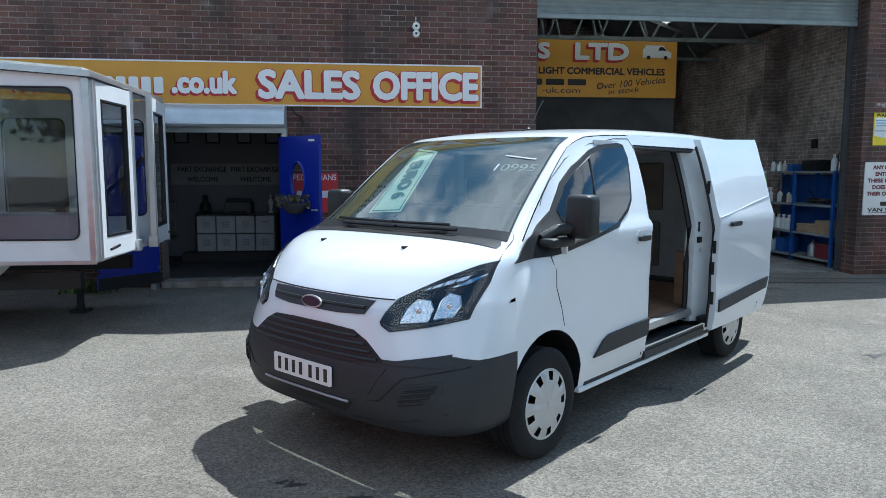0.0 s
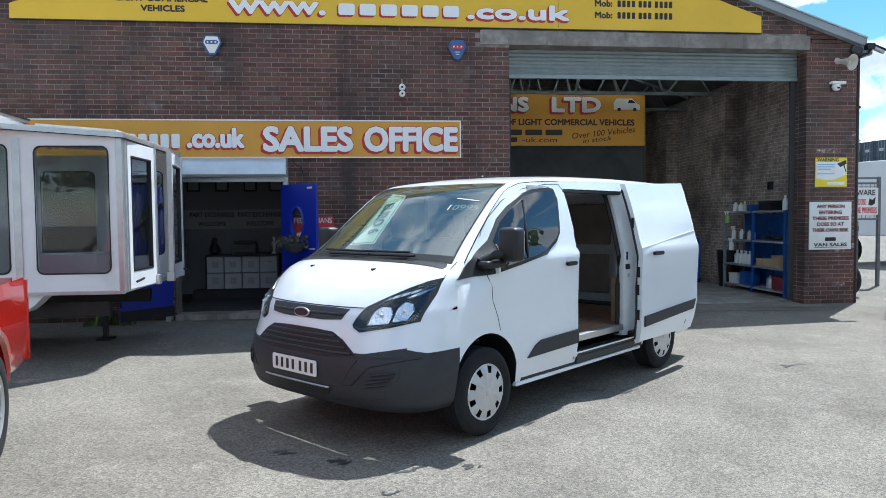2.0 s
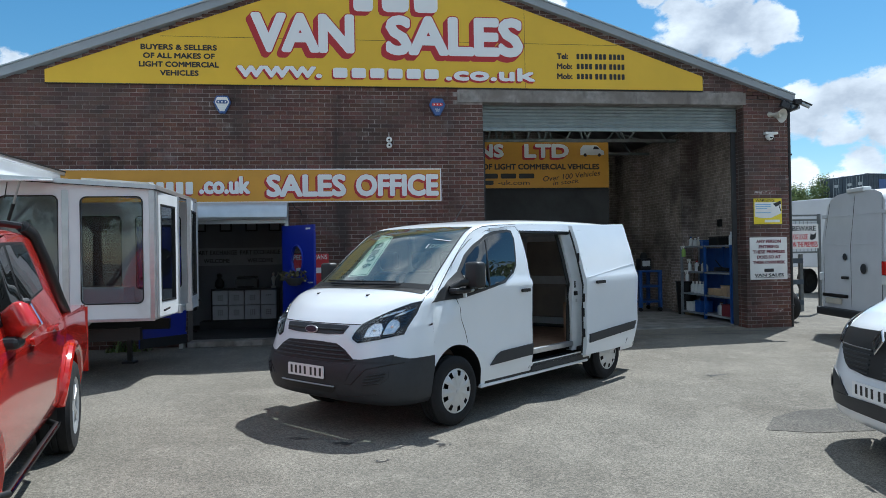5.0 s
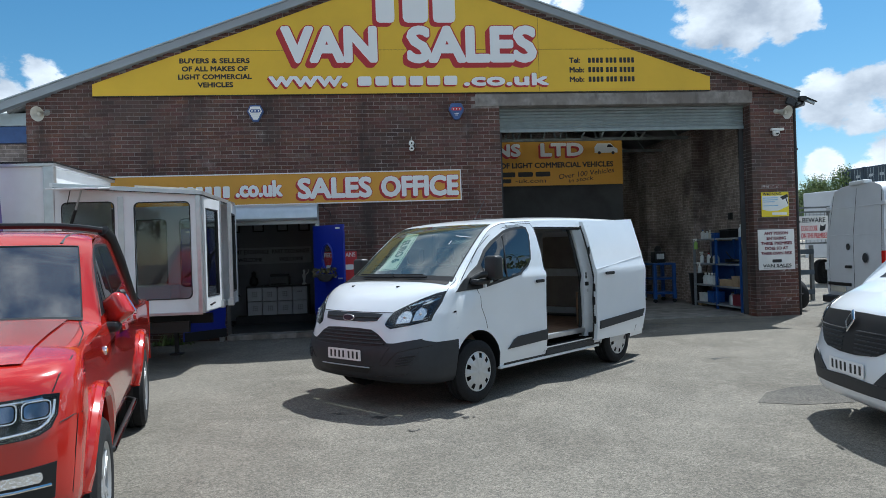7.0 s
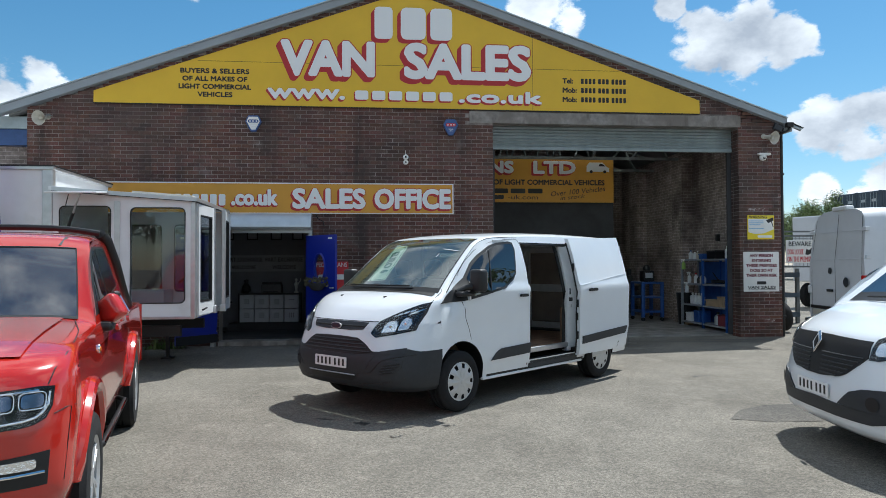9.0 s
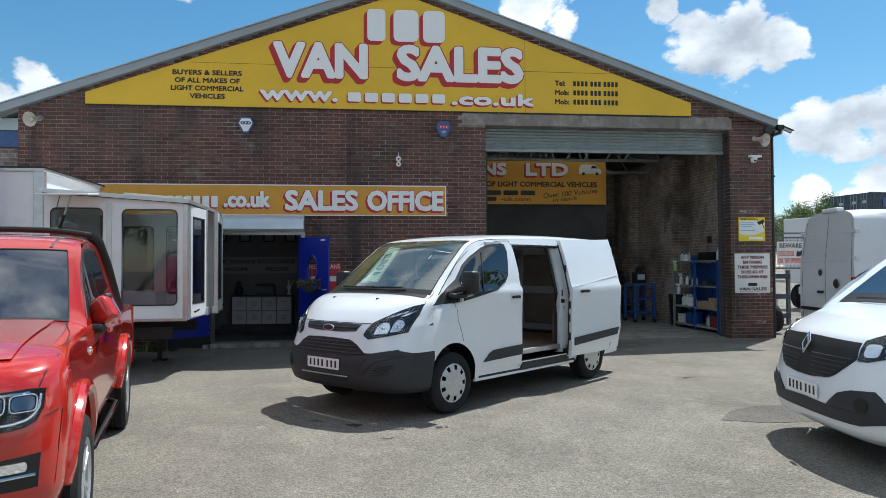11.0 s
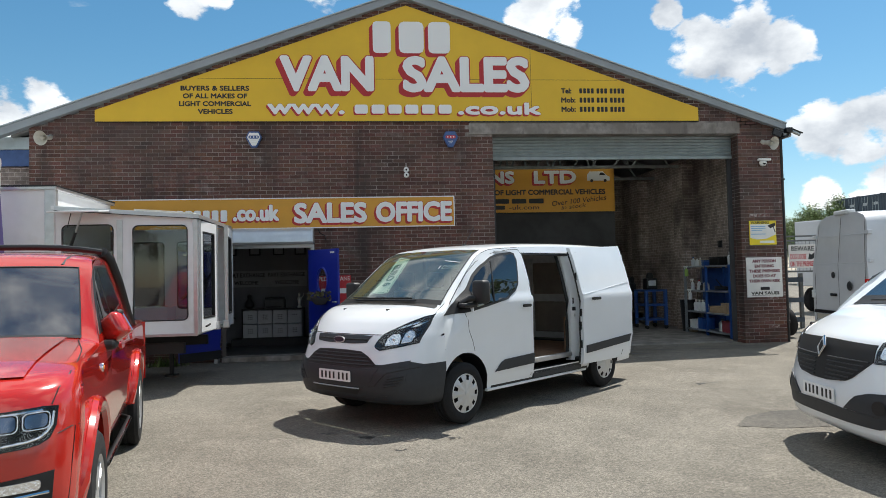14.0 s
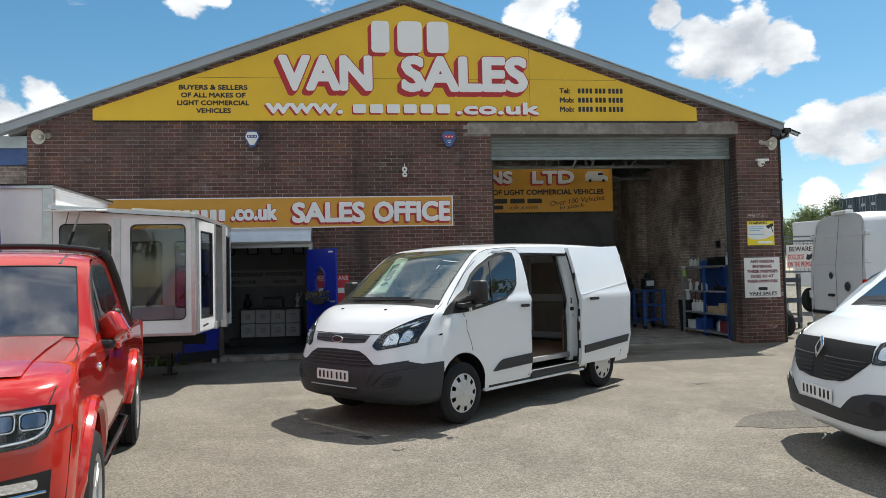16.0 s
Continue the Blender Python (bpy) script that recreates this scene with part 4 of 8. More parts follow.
for s in (1, -1):
    f = on_side(s, -0.0005)
    seam("door_seam", [f(a, b, 0) for a, b in ((-0.13, 0.72), (-0.10, 0.83), (-0.035, 0.955), (-0.022, 1.055), (0.02, 1.145))], parent=van)
    seam("door_seam", [f(a, b, 0) for a, b in ((-0.06, 1.42), (-0.10, 1.475), (-0.20, 1.567), (-0.40, 1.70), (-0.68, 1.80), (-1.0, 1.845), (-1.19, 1.85), (-1.225, 1.80), (-1.23, 1.4), (-1.23, 1.2), (-1.235, 0.6), (-1.19, 0.33))], parent=van)
    # side mouldings
    part("side_moulding", clip_patch([(-0.475, 0.455), (-0.585, 0.545), (-0.66, 0.575), (-1.228, 0.595), (-1.222, 0.475)], on_side(s, 0.0), 0.06, 0.016), "grey_plastic", van, smooth=True)
    h = part("door_handle", clip_patch(rounded(-1.145, -1.0, 1.155, 1.19, 0.015, 2), on_side(s, 0.016), 0.05, 0.02), "black_plastic", van, "black door handle", smooth=True)
    part("handle_cup", clip_patch(rounded(-1.11, -0.99, 1.13, 1.225, 0.045, 3), on_side(s, 0.0005), 0.05, 0.002), "van_white", h)
part("sill_strip", box(-2.45, -0.36, 0.90, 0.945, 0.245, 0.275, 0.008), "inner_white", van)
seam("bonnet_seam", [ts.front(y, 0.953, 0.001) for y in np.linspace(-0.547, 0.547, 21)], 0.004, van)
for s in (1, -1):
    seam("bonnet_seam", [Vector((x, s * y, z)) for x, y, z in ((0.41, 0.898, 1.157), (0.32, 0.875, 1.207), (0.225, 0.855, 1.252), (0.19, 0.82, 1.285))], 0.003, van)

# headlamps
LAMP = [(0.50, 0.847), (0.518, 0.823), (0.57, 0.796), (0.752, 0.83), (0.89, 0.868), (0.907, 1.044), (0.902, 1.152), (0.843, 1.132), (0.754, 1.082), (0.654, 1.021), (0.547, 0.953), (0.52, 0.885)]
for s in (1, -1):
    def lamp_at(off, s=s):
        return lambda a, b, o: ts.front(a * s, b, off + o)

    lamp = part("headlight", clip_patch(LAMP, lamp_at(0.001), 0.03, 0.004), "lamp_dark", van, "clear headlight with chrome reflectors in a black housing", smooth=True)
    for outline in ([(0.625, 0.848), (0.640, 0.918), (0.672, 0.962), (0.728, 0.962), (0.757, 0.925), (0.752, 0.860)], [(0.772, 0.872), (0.775, 0.962), (0.795, 0.998), (0.836, 0.985), (0.856, 0.940), (0.842, 0.885)]):
        cy, cz = sum(p[0] for p in outline) / len(outline), sum(p[1] for p in outline) / len(outline)

        def bowl(a, b, o, cy=cy, cz=cz):
            return ts.front(a * s, b, 0.006 + o + 0.010 * min(1.0, math.hypot(a - cy, b - cz) / 0.06))

        part("reflector", clip_patch(outline, bowl, 0.014, 0.003), "lamp_shell", lamp, "chrome reflector", smooth=True)
        part("reflector_rim", tube([lamp_at(0.018)(a, b, 0) for a, b in outline + outline[:1]], 0.004, 6), "chrome", lamp, smooth=True)
        part("bulb", lathe([(0.001, 0.016), (0.012, 0.012), (0.017, 0.0), (0.012, -0.008)], 16, "x"), "chrome", lamp, m=Matrix.Translation(ts.front(s * cy, cz, 0.016)))
    part("turn_lens", clip_patch([(0.675, 1.006), (0.745, 1.028), (0.83, 1.062), (0.835, 1.082), (0.752, 1.050), (0.69, 1.020)], lamp_at(0.008), 0.02, 0.004), "lamp_shell", lamp, "pale turn signal strip", smooth=True)
    part("bright_strip", clip_patch([(0.76, 1.012), (0.845, 1.040), (0.893, 1.085), (0.895, 1.105), (0.84, 1.062), (0.77, 1.028)], lamp_at(0.008), 0.02, 0.004), "chrome", lamp, smooth=True)
    for k in range(3):
        part("divider", tube([lamp_at(0.014)(0.70 + 0.045 * k, 1.008 + 0.018 * k, 0), lamp_at(0.014)(0.705 + 0.045 * k, 1.032 + 0.02 * k, 0)], 0.003, 5), "lamp_dark", lamp)
    part("lamp_sill", tube([lamp_at(0.012)(a, b, 0) for a, b in ((0.535, 0.832), (0.58, 0.818), (0.70, 0.836), (0.80, 0.858), (0.872, 0.882))], 0.005, 6), "grey_plastic", lamp)
    part("lens", clip_patch([(y + (0.70 - y) * 0.03, z + (0.95 - z) * 0.03) for y, z in LAMP], lamp_at(0.024), 0.03), "lamp_glass", lamp, smooth=True)

# grilles
ug = part("upper_grille", clip_patch([(-0.44, 0.942), (-0.40, 0.872), (-0.22, 0.861), (0.22, 0.861), (0.40, 0.872), (0.44, 0.942), (0.3, 0.947), (-0.3, 0.947)], lambda a, b, o: ts.front(a, b, 0.002 + o), 0.04, 0.006), "grey_plastic", van, "dark grey grille bar with an oval badge", smooth=True)
part("groove", tube([ts.front(y, 0.905, 0.008) for y in np.linspace(-0.40, 0.40, 15)], 0.010, 6), "black_plastic", ug)
badge = part("badge", prism([(0.088 * math.cos(a), 0.036 * math.sin(a)) for a in np.linspace(0, 2 * math.pi, 25)[:-1]], -0.008, 0.004, bevel=0.002), "rim", van, "oval badge", m=Matrix.Translation(ts.front(0, 0.897, 0.016)) @ pose(0, 0, 0, -8, 0, 90))
part("badge_field", prism([(0.078 * math.cos(a), 0.028 * math.sin(a)) for a in np.linspace(0, 2 * math.pi, 25)[:-1]], -0.012, -0.007), "badge_blue", badge)
part("badge_mark", prism(rounded(-0.045, 0.045, -0.010, 0.010, 0.008, 2), -0.014, -0.010), "badge_red", badge)
lg = part("lower_grille", clip_patch([(-0.575, 0.648), (-0.30, 0.622), (0.30, 0.622), (0.575, 0.648), (0.445, 0.742), (0.345, 0.786), (0.15, 0.795), (-0.15, 0.795), (-0.345, 0.786), (-0.445, 0.742)], lambda a, b, o: ts.front(a, b, 0.002 + o), 0.04, 0.004), "black_plastic", van, "black slatted grille", smooth=True)
for z, w in ((0.655, 0.54), (0.690, 0.49), (0.725, 0.445), (0.760, 0.385)):
    part("slat", tube([ts.front(y, z, 0.012) for y in np.linspace(-w, w, 17)], 0.008, 6), "grey_plastic", lg)
number_plate(van, Matrix.Translation(ts.front(0, 0.525, 0.008)) @ pose(0, 0, 0, 0, 0, 90))
part("plate_holder", clip_patch([(-0.50, 0.47), (0.50, 0.47), (0.60, 0.62), (-0.60, 0.62)], lambda a, b, o: ts.front(a, b, 0.0 + o), 0.05, 0.005), "grey_plastic", van, smooth=True)
slot = part("lower_slot", clip_patch([(-0.36, 0.345), (0.32, 0.345), (0.385, 0.405), (-0.40, 0.405)], lambda a, b, o: ts.front(a, b, 0.001 + o), 0.05, 0.003), "black_plastic", van, smooth=True)
part("slot_strip", tube([ts.front(y, 0.408, 0.006) for y in np.linspace(-0.40, 0.36, 13)], 0.007, 6), "galv", slot)
for s in (1, -1):
    fp = part("fog_panel", clip_patch([(0.655, 0.425), (0.80, 0.455), (0.855, 0.50), (0.86, 0.575), (0.70, 0.545), (0.66, 0.50)], lambda a, b, o, s=s: ts.front(a * s, b, 0.001 + o), 0.03, 0.005), "grey_plastic", van, smooth=True)
    for z, y0, y1 in ((0.445, 0.675, 0.79), (0.470, 0.675, 0.815), (0.497, 0.69, 0.835), (0.524, 0.71, 0.843)):
        part("slat", tube([ts.front(s * y, z + 0.16 * (y - y0), 0.008) for y in np.linspace(y0, y1, 7)], 0.008, 6), "black_plastic", fp)

# mirrors
for s in (1, -1):
    m_ = part("door_mirror", box(-0.21, -0.07, 0.985 if s > 0 else -1.155, 1.155 if s > 0 else -0.985, 1.24, 1.49, 0.035, 3), "black_plastic", van, "large black door mirror", smooth=True)
    part("mirror_glass", box(-0.216, -0.21, s * 1.07 - 0.065, s * 1.07 + 0.065, 1.28, 1.46), "chrome", m_)
    part("mirror_arm", tube([(0.06, s * 0.93, 1.24), (-0.02, s * 0.98, 1.29), (-0.10, s * 1.03, 1.30)], 0.034, 10), "black_plastic", m_, smooth=True)
    part("mirror_foot", box(-0.13, 0.10, min(s * 0.93, s * 1.04), max(s * 0.93, s * 1.04), 1.195, 1.25, 0.022, 2), "black_plastic", m_, smooth=True)
    part("tag", box(-0.075, -0.055, s * 1.00 - 0.022, s * 1.00 + 0.022, 1.15, 1.205, 0.006), "van_white", m_)

# wipers, washer jets, aerial
for pts, blade in ((((0.33, 0.02), (0.31, -0.25), (0.30, -0.50)), ((0.28, -0.62), (0.33, -0.35), (0.35, -0.02))), (((0.30, 0.50), (0.32, 0.15), (0.31, -0.10)), ((0.33, -0.20), (0.34, 0.10), (0.31, 0.42)))):
    wp = part("wiper", tube([(x, y, 1.285) for x, y in pts], 0.011, 6), "black_plastic", van)
    part("blade", tube([(x - 0.04, y, 1.310) for x, y in blade], 0.009, 6), "black_plastic", wp)
part("cowl", ts.cap(R_COWL - 5, R_COWL, 0.0, SCREEN - 0.06, off=0.004), "black_plastic", van, smooth=True)
for y in (-0.35, 0.35):
    part("washer_jet", box(-0.018, 0.018, -0.012, 0.012, -0.004, 0.012, 0.004), "black_plastic", van, m=Matrix.Translation((0.585, y * 1.03, 1.192)))
aer = part("aerial", lathe([(0.03, 1.91), (0.02, 1.95), (0.006, 1.96)], 12, "z"), "black_plastic", van, m=at(-1.12, 0.0, 0))
part("whip", tube([(0.0, 0.0, 1.945), (-0.02, 0.0, 1.965), (-0.20, 0.0, 2.18)], 0.005, 6), "black_plastic", aer)

# load space, seen through the opening
part("load_floor", box(-3.7, -0.60, -0.84, 0.86, 0.47, 0.50), "ply", van, "worn reddish plywood load floor")
part("step_well", box(OPEN_X0 + 0.02, OPEN_X1 - 0.0, 0.78, 0.955, 0.29, 0.345), "grey_plastic", van)
part("step_tread", box(OPEN_X0 + 0.02, OPEN_X1 - 0.02, 0.80, 0.95, 0.346, 0.372, 0.004), "grey_plastic", van)
part("sill_plate", box(OPEN_X0 + 0.02, OPEN_X1 - 0.02, 0.83, 0.89, 0.45, 0.512, 0.008), "aluminium", van)
part("lining", merge(box(-3.7, -0.75, -0.87, -0.84, 0.5, 1.80), box(-3.72, -3.69, -0.84, 0.84, 0.5, 1.80)), "lining", van)
part("lining_panel", box(-3.58, -2.82, -0.84, -0.825, 0.60, 1.10, 0.004), "lining_dark", van)
part("lining_panel", box(-3.60, -2.80, -0.84, -0.825, 1.22, 1.74, 0.02), "lining_dark", van)
part("lining_panel", box(-3.69, -3.675, -0.74, -0.06, 1.22, 1.72, 0.02), "lining_dark", van)
part("lining_panel", box(-3.69, -3.675, -0.72, -0.08, 0.62, 1.10, 0.02), "lining_dark", van)
for x in (-1.25, -2.25, -2.72, -3.66):
    part("rib", box(x - 0.05, x + 0.05, -0.84, -0.78, 0.5, 1.80, 0.015), "lining", van)
part("bulkhead", box(-1.22, -1.19, -0.70, 0.70, 0.5, 1.80), "lining", van, "grey steel bulkhead")
part("headlining", box(-3.68, -0.74, -0.80, 0.80, 1.80, 1.83), "lining", van)
part("plywood_sheet", box(-2.40, -2.37, 0.66, 0.86, 0.50, 0.95, 0.004), "ply", van, "offcut of plywood lining")
for pts, r in (([(OPEN_X1 - 0.01, 0.80, 0.50), (OPEN_X1 - 0.01, 0.90, 0.50), (OPEN_X1 - 0.01, 0.93, 1.2), (OPEN_X1 - 0.01, 0.80, 1.79), (OPEN_X0 + 0.01, 0.79, 1.79)], 0.018),):
    part("door_seal", tube(pts, r, 8), "black_plastic", van, smooth=True)
jamb = bmesh.new()
for z0, z1 in zip(np.linspace(0.40, 1.80, 8)[:-1], np.linspace(0.40, 1.80, 8)[1:]):
    a, b = ts.side_y(OPEN_X0, z0), ts.side_y(OPEN_X0, z1)
    jamb.faces.new([jamb.verts.new(p) for p in ((OPEN_X0, a, z0), (OPEN_X0, b, z1), (OPEN_X0 + 0.14, b - 0.08, z1), (OPEN_X0 + 0.14, a - 0.08, z0))])
    jamb.faces.new([jamb.verts.new(p) for p in ((OPEN_X0 + 0.14, a - 0.08, z0), (OPEN_X0 + 0.14, b - 0.08, z1), (OPEN_X0 + 0.13, b - 0.16, z1), (OPEN_X0 + 0.13, a - 0.16, z0))])
bmesh.ops.remove_doubles(jamb, verts=jamb.verts[:], dist=0.001)
bmesh.ops.recalc_face_normals(jamb, faces=jamb.faces[:])
part("door_jamb", jamb, "inner_white", van, smooth=True)
part("latch", box(OPEN_X0 + 0.02, OPEN_X0 + 0.13, 0.91, 0.935, 1.05, 1.10, 0.006), "black_plastic", van, "black door latch")
part("latch", box(OPEN_X0 + 0.02, OPEN_X0 + 0.10, 0.91, 0.93, 0.97, 1.01, 0.006), "aluminium", van)
part("upper_rail", box(OPEN_X0, OPEN_X1, 0.72, 0.80, 1.795, 1.835, 0.006), "black_plastic", van)

# the sliding door, out and back along the flank
DOOR_OUT = 0.125
dcols = list(np.linspace(-2.17, -3.49, 14))
drows = [0.36, 0.46, 0.55, 0.66, 0.78, 0.92, 1.06, 1.18, 1.24, 1.28, 1.33, 1.45, 1.6, 1.7, 1.80, 1.85, 1.875]
dm = bmesh.new()
outer, inner = [], []
for x in dcols:
    outer.append([dm.verts.new((x + 0.45 * max(0, 0.64 - z) * (x < -3.2), ts.side_y(max(x, -3.15), z) + DOOR_OUT, z + (0.035 * (-2.17 - x) if z > 1.75 else 0))) for z in drows])
    inner.append([dm.verts.new((v.co.x, v.co.y - 0.055, v.co.z)) for v in outer[-1]])
for i in range(len(dcols) - 1):
    for j in range(len(drows) - 1):
        dm.faces.new((outer[i][j], outer[i][j + 1], outer[i + 1][j + 1], outer[i + 1][j]))
        dm.faces.new((inner[i][j], inner[i + 1][j], inner[i + 1][j + 1], inner[i][j + 1]))
for i in range(len(dcols) - 1):
    for j in (0, len(drows) - 1):
        dm.faces.new((outer[i][j], outer[i + 1][j], inner[i + 1][j], inner[i][j]))
for j in range(len(drows) - 1):
    for i in (0, len(dcols) - 1):
        dm.faces.new((outer[i][j], inner[i][j], inner[i][j + 1], outer[i][j + 1]))
bmesh.ops.recalc_face_normals(dm, faces=dm.faces[:])
door = part("sliding_door", dm, "van_white", van, "white sliding door pushed open", smooth=True)


def on_door(off):
    return lambda a, b, o: Vector((a, ts.side_y(max(a, -3.15), b) + DOOR_OUT + off + o, b))


part("door_moulding", clip_patch([(-2.23, 0.50), (-2.23, 0.60), (-3.42, 0.665), (-3.36, 0.565)], on_door(0.0), 0.06, 0.016), "grey_plastic", door, smooth=True)
part("door_handle", clip_patch(rounded(-2.56, -2.36, 1.185, 1.222, 0.015, 2), on_door(0.016), 0.05, 0.02), "black_plastic", door, smooth=True)
seam("panel_edge", [on_door(0.0)(a, b, 0) for a, b in ((-2.24, 1.34), (-2.26, 1.82), (-3.40, 1.83), (-3.42, 1.40))], 0.003, door, "van_white")
for z in (0.62, 0.86, 1.03, 1.5):
    part("door_buffer", box(-2.162, -2.152, ts.side_y(-2.2, z) + 0.085, ts.side_y(-2.2, z) + 0.108, z - 0.05, z + 0.05), "black_plastic", door)
part("door_seal", tube([(-2.164, ts.side_y(-2.2, z) + 0.075, z) for z in (0.38, 0.6, 0.9, 1.18, 1.3, 1.5, 1.7, 1.82)], 0.010, 6), "black_plastic", door, smooth=True)
part("jamb_seal", tube([(OPEN_X0 + 0.165, ts.side_y(OPEN_X0, z) - 0.125, z) for z in (0.42, 0.6, 0.9, 1.18, 1.3, 1.5, 1.7, 1.79)], 0.022, 8), "black_plastic", van, smooth=True)
part("lock_striker", box(OPEN_X0 + 0.01, OPEN_X0 + 0.12, 0.885, 0.925, 1.14, 1.22, 0.006), "black_plastic", van)
part("door_hinge", box(-2.5, -2.2, 0.93, 1.06, 0.40, 0.45, 0.01), "black_plastic", van)

# cab, seen through the screen
seam("door_crease", [on_door(0.001)(a, b, 0) for a, b in ((-2.18, 1.262), (-2.6, 1.30), (-3.0, 1.35), (-3.47, 1.40))], 0.006, door, "van_white")
part("dashboard", box(-0.02, 0.24, -0.80, 0.80, 0.85, 1.20, 0.06, 3), "cabin", van, smooth=True)
for y in (-0.45, 0.05, 0.45):
    part("seat", merge(box(-0.60, -0.42, y - 0.22, y + 0.22, 0.75, 1.38, 0.06, 2), box(-0.56, -0.44, y - 0.12, y + 0.12, 1.40, 1.60, 0.05, 2), box(-0.55, -0.02, y - 0.23, y + 0.23, 0.62, 0.78, 0.05, 2)), "cabin", van, smooth=True)
part("steering_wheel", merge(tube([(-0.12 + 0.09 * math.sin(a), -0.45 + 0.19 * math.cos(a), 1.14 + 0.17 * math.sin(a)) for a in np.linspace(0, 2 * math.pi, 25)], 0.014, 6), box(-0.14, -0.08, -0.52, -0.38, 1.08, 1.18, 0.02)), "cabin", van)

# card and price on the screen
def on_screen(y, z, off):
    return ts.front(y, z, off, R_TOP + 3)


card = part("card", clip_patch([(-0.40, 1.345), (-0.115, 1.362), (-0.28, 1.768), (-0.505, 1.79)], lambda a, b, o: on_screen(a, b, -0.014 + o), 0.05, 0.002), "green_card", van, "pale green card behind the windscreen")
part("card_edge", tube([on_screen(y, z, -0.010) for y, z in ((-0.38, 1.358), (-0.135, 1.373), (-0.295, 1.755), (-0.49, 1.775), (-0.38, 1.358))], 0.003, 5), "green_ink", card)


def screen_words(text, y, z, w, h, mat, turn, name, parent, bold=0.01):
    p, q, r = on_screen(y, z, -0.004), on_screen(y, z + 0.1, -0.004), on_screen(y + 0.1, z, -0.004)
    up, right = (q - p).normalized(), (r - p).normalized()
    back = right.cross(up).normalized() * -1
    up = back.cross(right).normalized() * (1 if back.cross(right).dot(up) > 0 else -1)
    m = Matrix((right, back, up)).transposed().to_4x4()
    m.translation = p
    return words(name, text, w, h, mat, parent, m @ pose(0, 0, 0, 0, turn, 0), 0.003, bold)


screen_words("EURO 6", -0.315, 1.57, 0.44, 0.115, "green_ink", 73, "letter", card, 0.05)
screen_words("10995", 0.53, 1.645, 0.30, 0.075, "box_grey", 2, "price_digit", van, 0.0)
part("small_words", clip_patch([(0.39, 1.722), (0.64, 1.695), (0.64, 1.702), (0.39, 1.730)], lambda a, b, o: on_screen(a, b, 0.010 + o), 0.03, 0.002), "box_grey", van)

for x, drop in ((0.045, 0.039), (-2.90, 0.026)):
    for s in (1, -1):
        wheel(van, x, s * 0.868, s, 0.325, 0.214, "cap", drop=drop)

# ---- signs and fixtures on the front ----
def shaded_words(parent, name, text, x, z, w, h, bold=0.04, drop=(-0.05, -0.05), y=-0.034, steps=3, **kw):
    """White letters with a red outline and drop shade, on a board that faces -y."""
    drops = [(drop[0] * k / steps, 0.0008 * k, drop[1] * k / steps) for k in range(steps + 1)]
    edge = 0.05 * h
    words(name + "_shade", text, w + edge, h + edge, "red_paint", parent, at(x, y + 0.001, z), 0.003, bold + 0.024, drops=drops, **kw)
    words(name, text, w, h, "white_letter", parent, at(x, y - 0.004, z), 0.004, bold, **kw)


def bar(parent, x, z, w, h, mat="black_letter", y=-0.034, name="bar"):
    return part(name, prism(rounded(x - w / 2, x + w / 2, z - h / 2, z + h / 2, min(w, h) * 0.2, 2), y - 0.003, y + 0.002), mat, parent)


gsign = thing("gable_sign", "large yellow gable signboard with white and red lettering", "sign", at(0, 0, 0))
part("board", prism([(-6.82, 4.655), (5.22, 4.655), (5.22, 4.93), (-0.84, 7.0), (-6.82, 4.88)], -0.03, 0.006, bevel=0.004), "yellow", gsign)
for a, b in (((-4.9, 5.50), (3.5, 5.50)), ((1.68, 4.66), (1.68, 6.2))):
    part("board_joint", tube([(a[0], -0.0305, a[1]), (b[0], -0.0305, b[1])], 0.003, 4), "black_letter", gsign)
part("board_edge", box(-6.82, 5.22, -0.034, -0.006, 4.640, 4.654), "black_letter", gsign)
shaded_words(gsign, "letter", "VAN", -2.42, 5.605, 1.84, 0.72, 0.062, (-0.07, -0.08), steps=4)
shaded_words(gsign, "letter", "SALES", 0.36, 5.60, 2.58, 0.74, 0.062, (-0.07, -0.08), steps=4)
# the firm's initials as plain blocks
for x, w in ((-1.33, 0.36), (-0.74, 0.50), (-0.18, 0.44)):
    for k in range(3, 0, -1):
        bar(gsign, x - 0.024 * k, 6.345 - 0.026 * k, w, 0.64, "red_paint", -0.034 + 0.001 * k, "block_shade")
    bar(gsign, x, 6.345, w, 0.64, "white_letter", -0.038, "block")
shaded_words(gsign, "letter", "www.", -2.84, 4.895, 1.50, 0.21, 0.085, (-0.025, -0.03), steps=2)
shaded_words(gsign, "letter", ".co.uk", 1.02, 4.905, 1.70, 0.25, 0.075, (-0.025, -0.03), steps=2)
for q in range(6):
    bar(gsign, -1.79 + 0.335 * q, 4.87, 0.26, 0.19, "red_paint", -0.033, "block_shade")
    bar(gsign, -1.765 + 0.335 * q, 4.895, 0.26, 0.18, "white_letter", -0.037, "block")
for k, (txt, w) in enumerate((("BUYERS & SELLERS", 1.30), ("OF ALL MAKES OF", 1.22), ("LIGHT COMMERCIAL", 1.36), ("VEHICLES", 0.66))):
    words("letter", txt, w, 0.10, "black_letter", gsign, at(-4.58, -0.031, 5.305 - 0.152 * k), 0.003, 0.055)
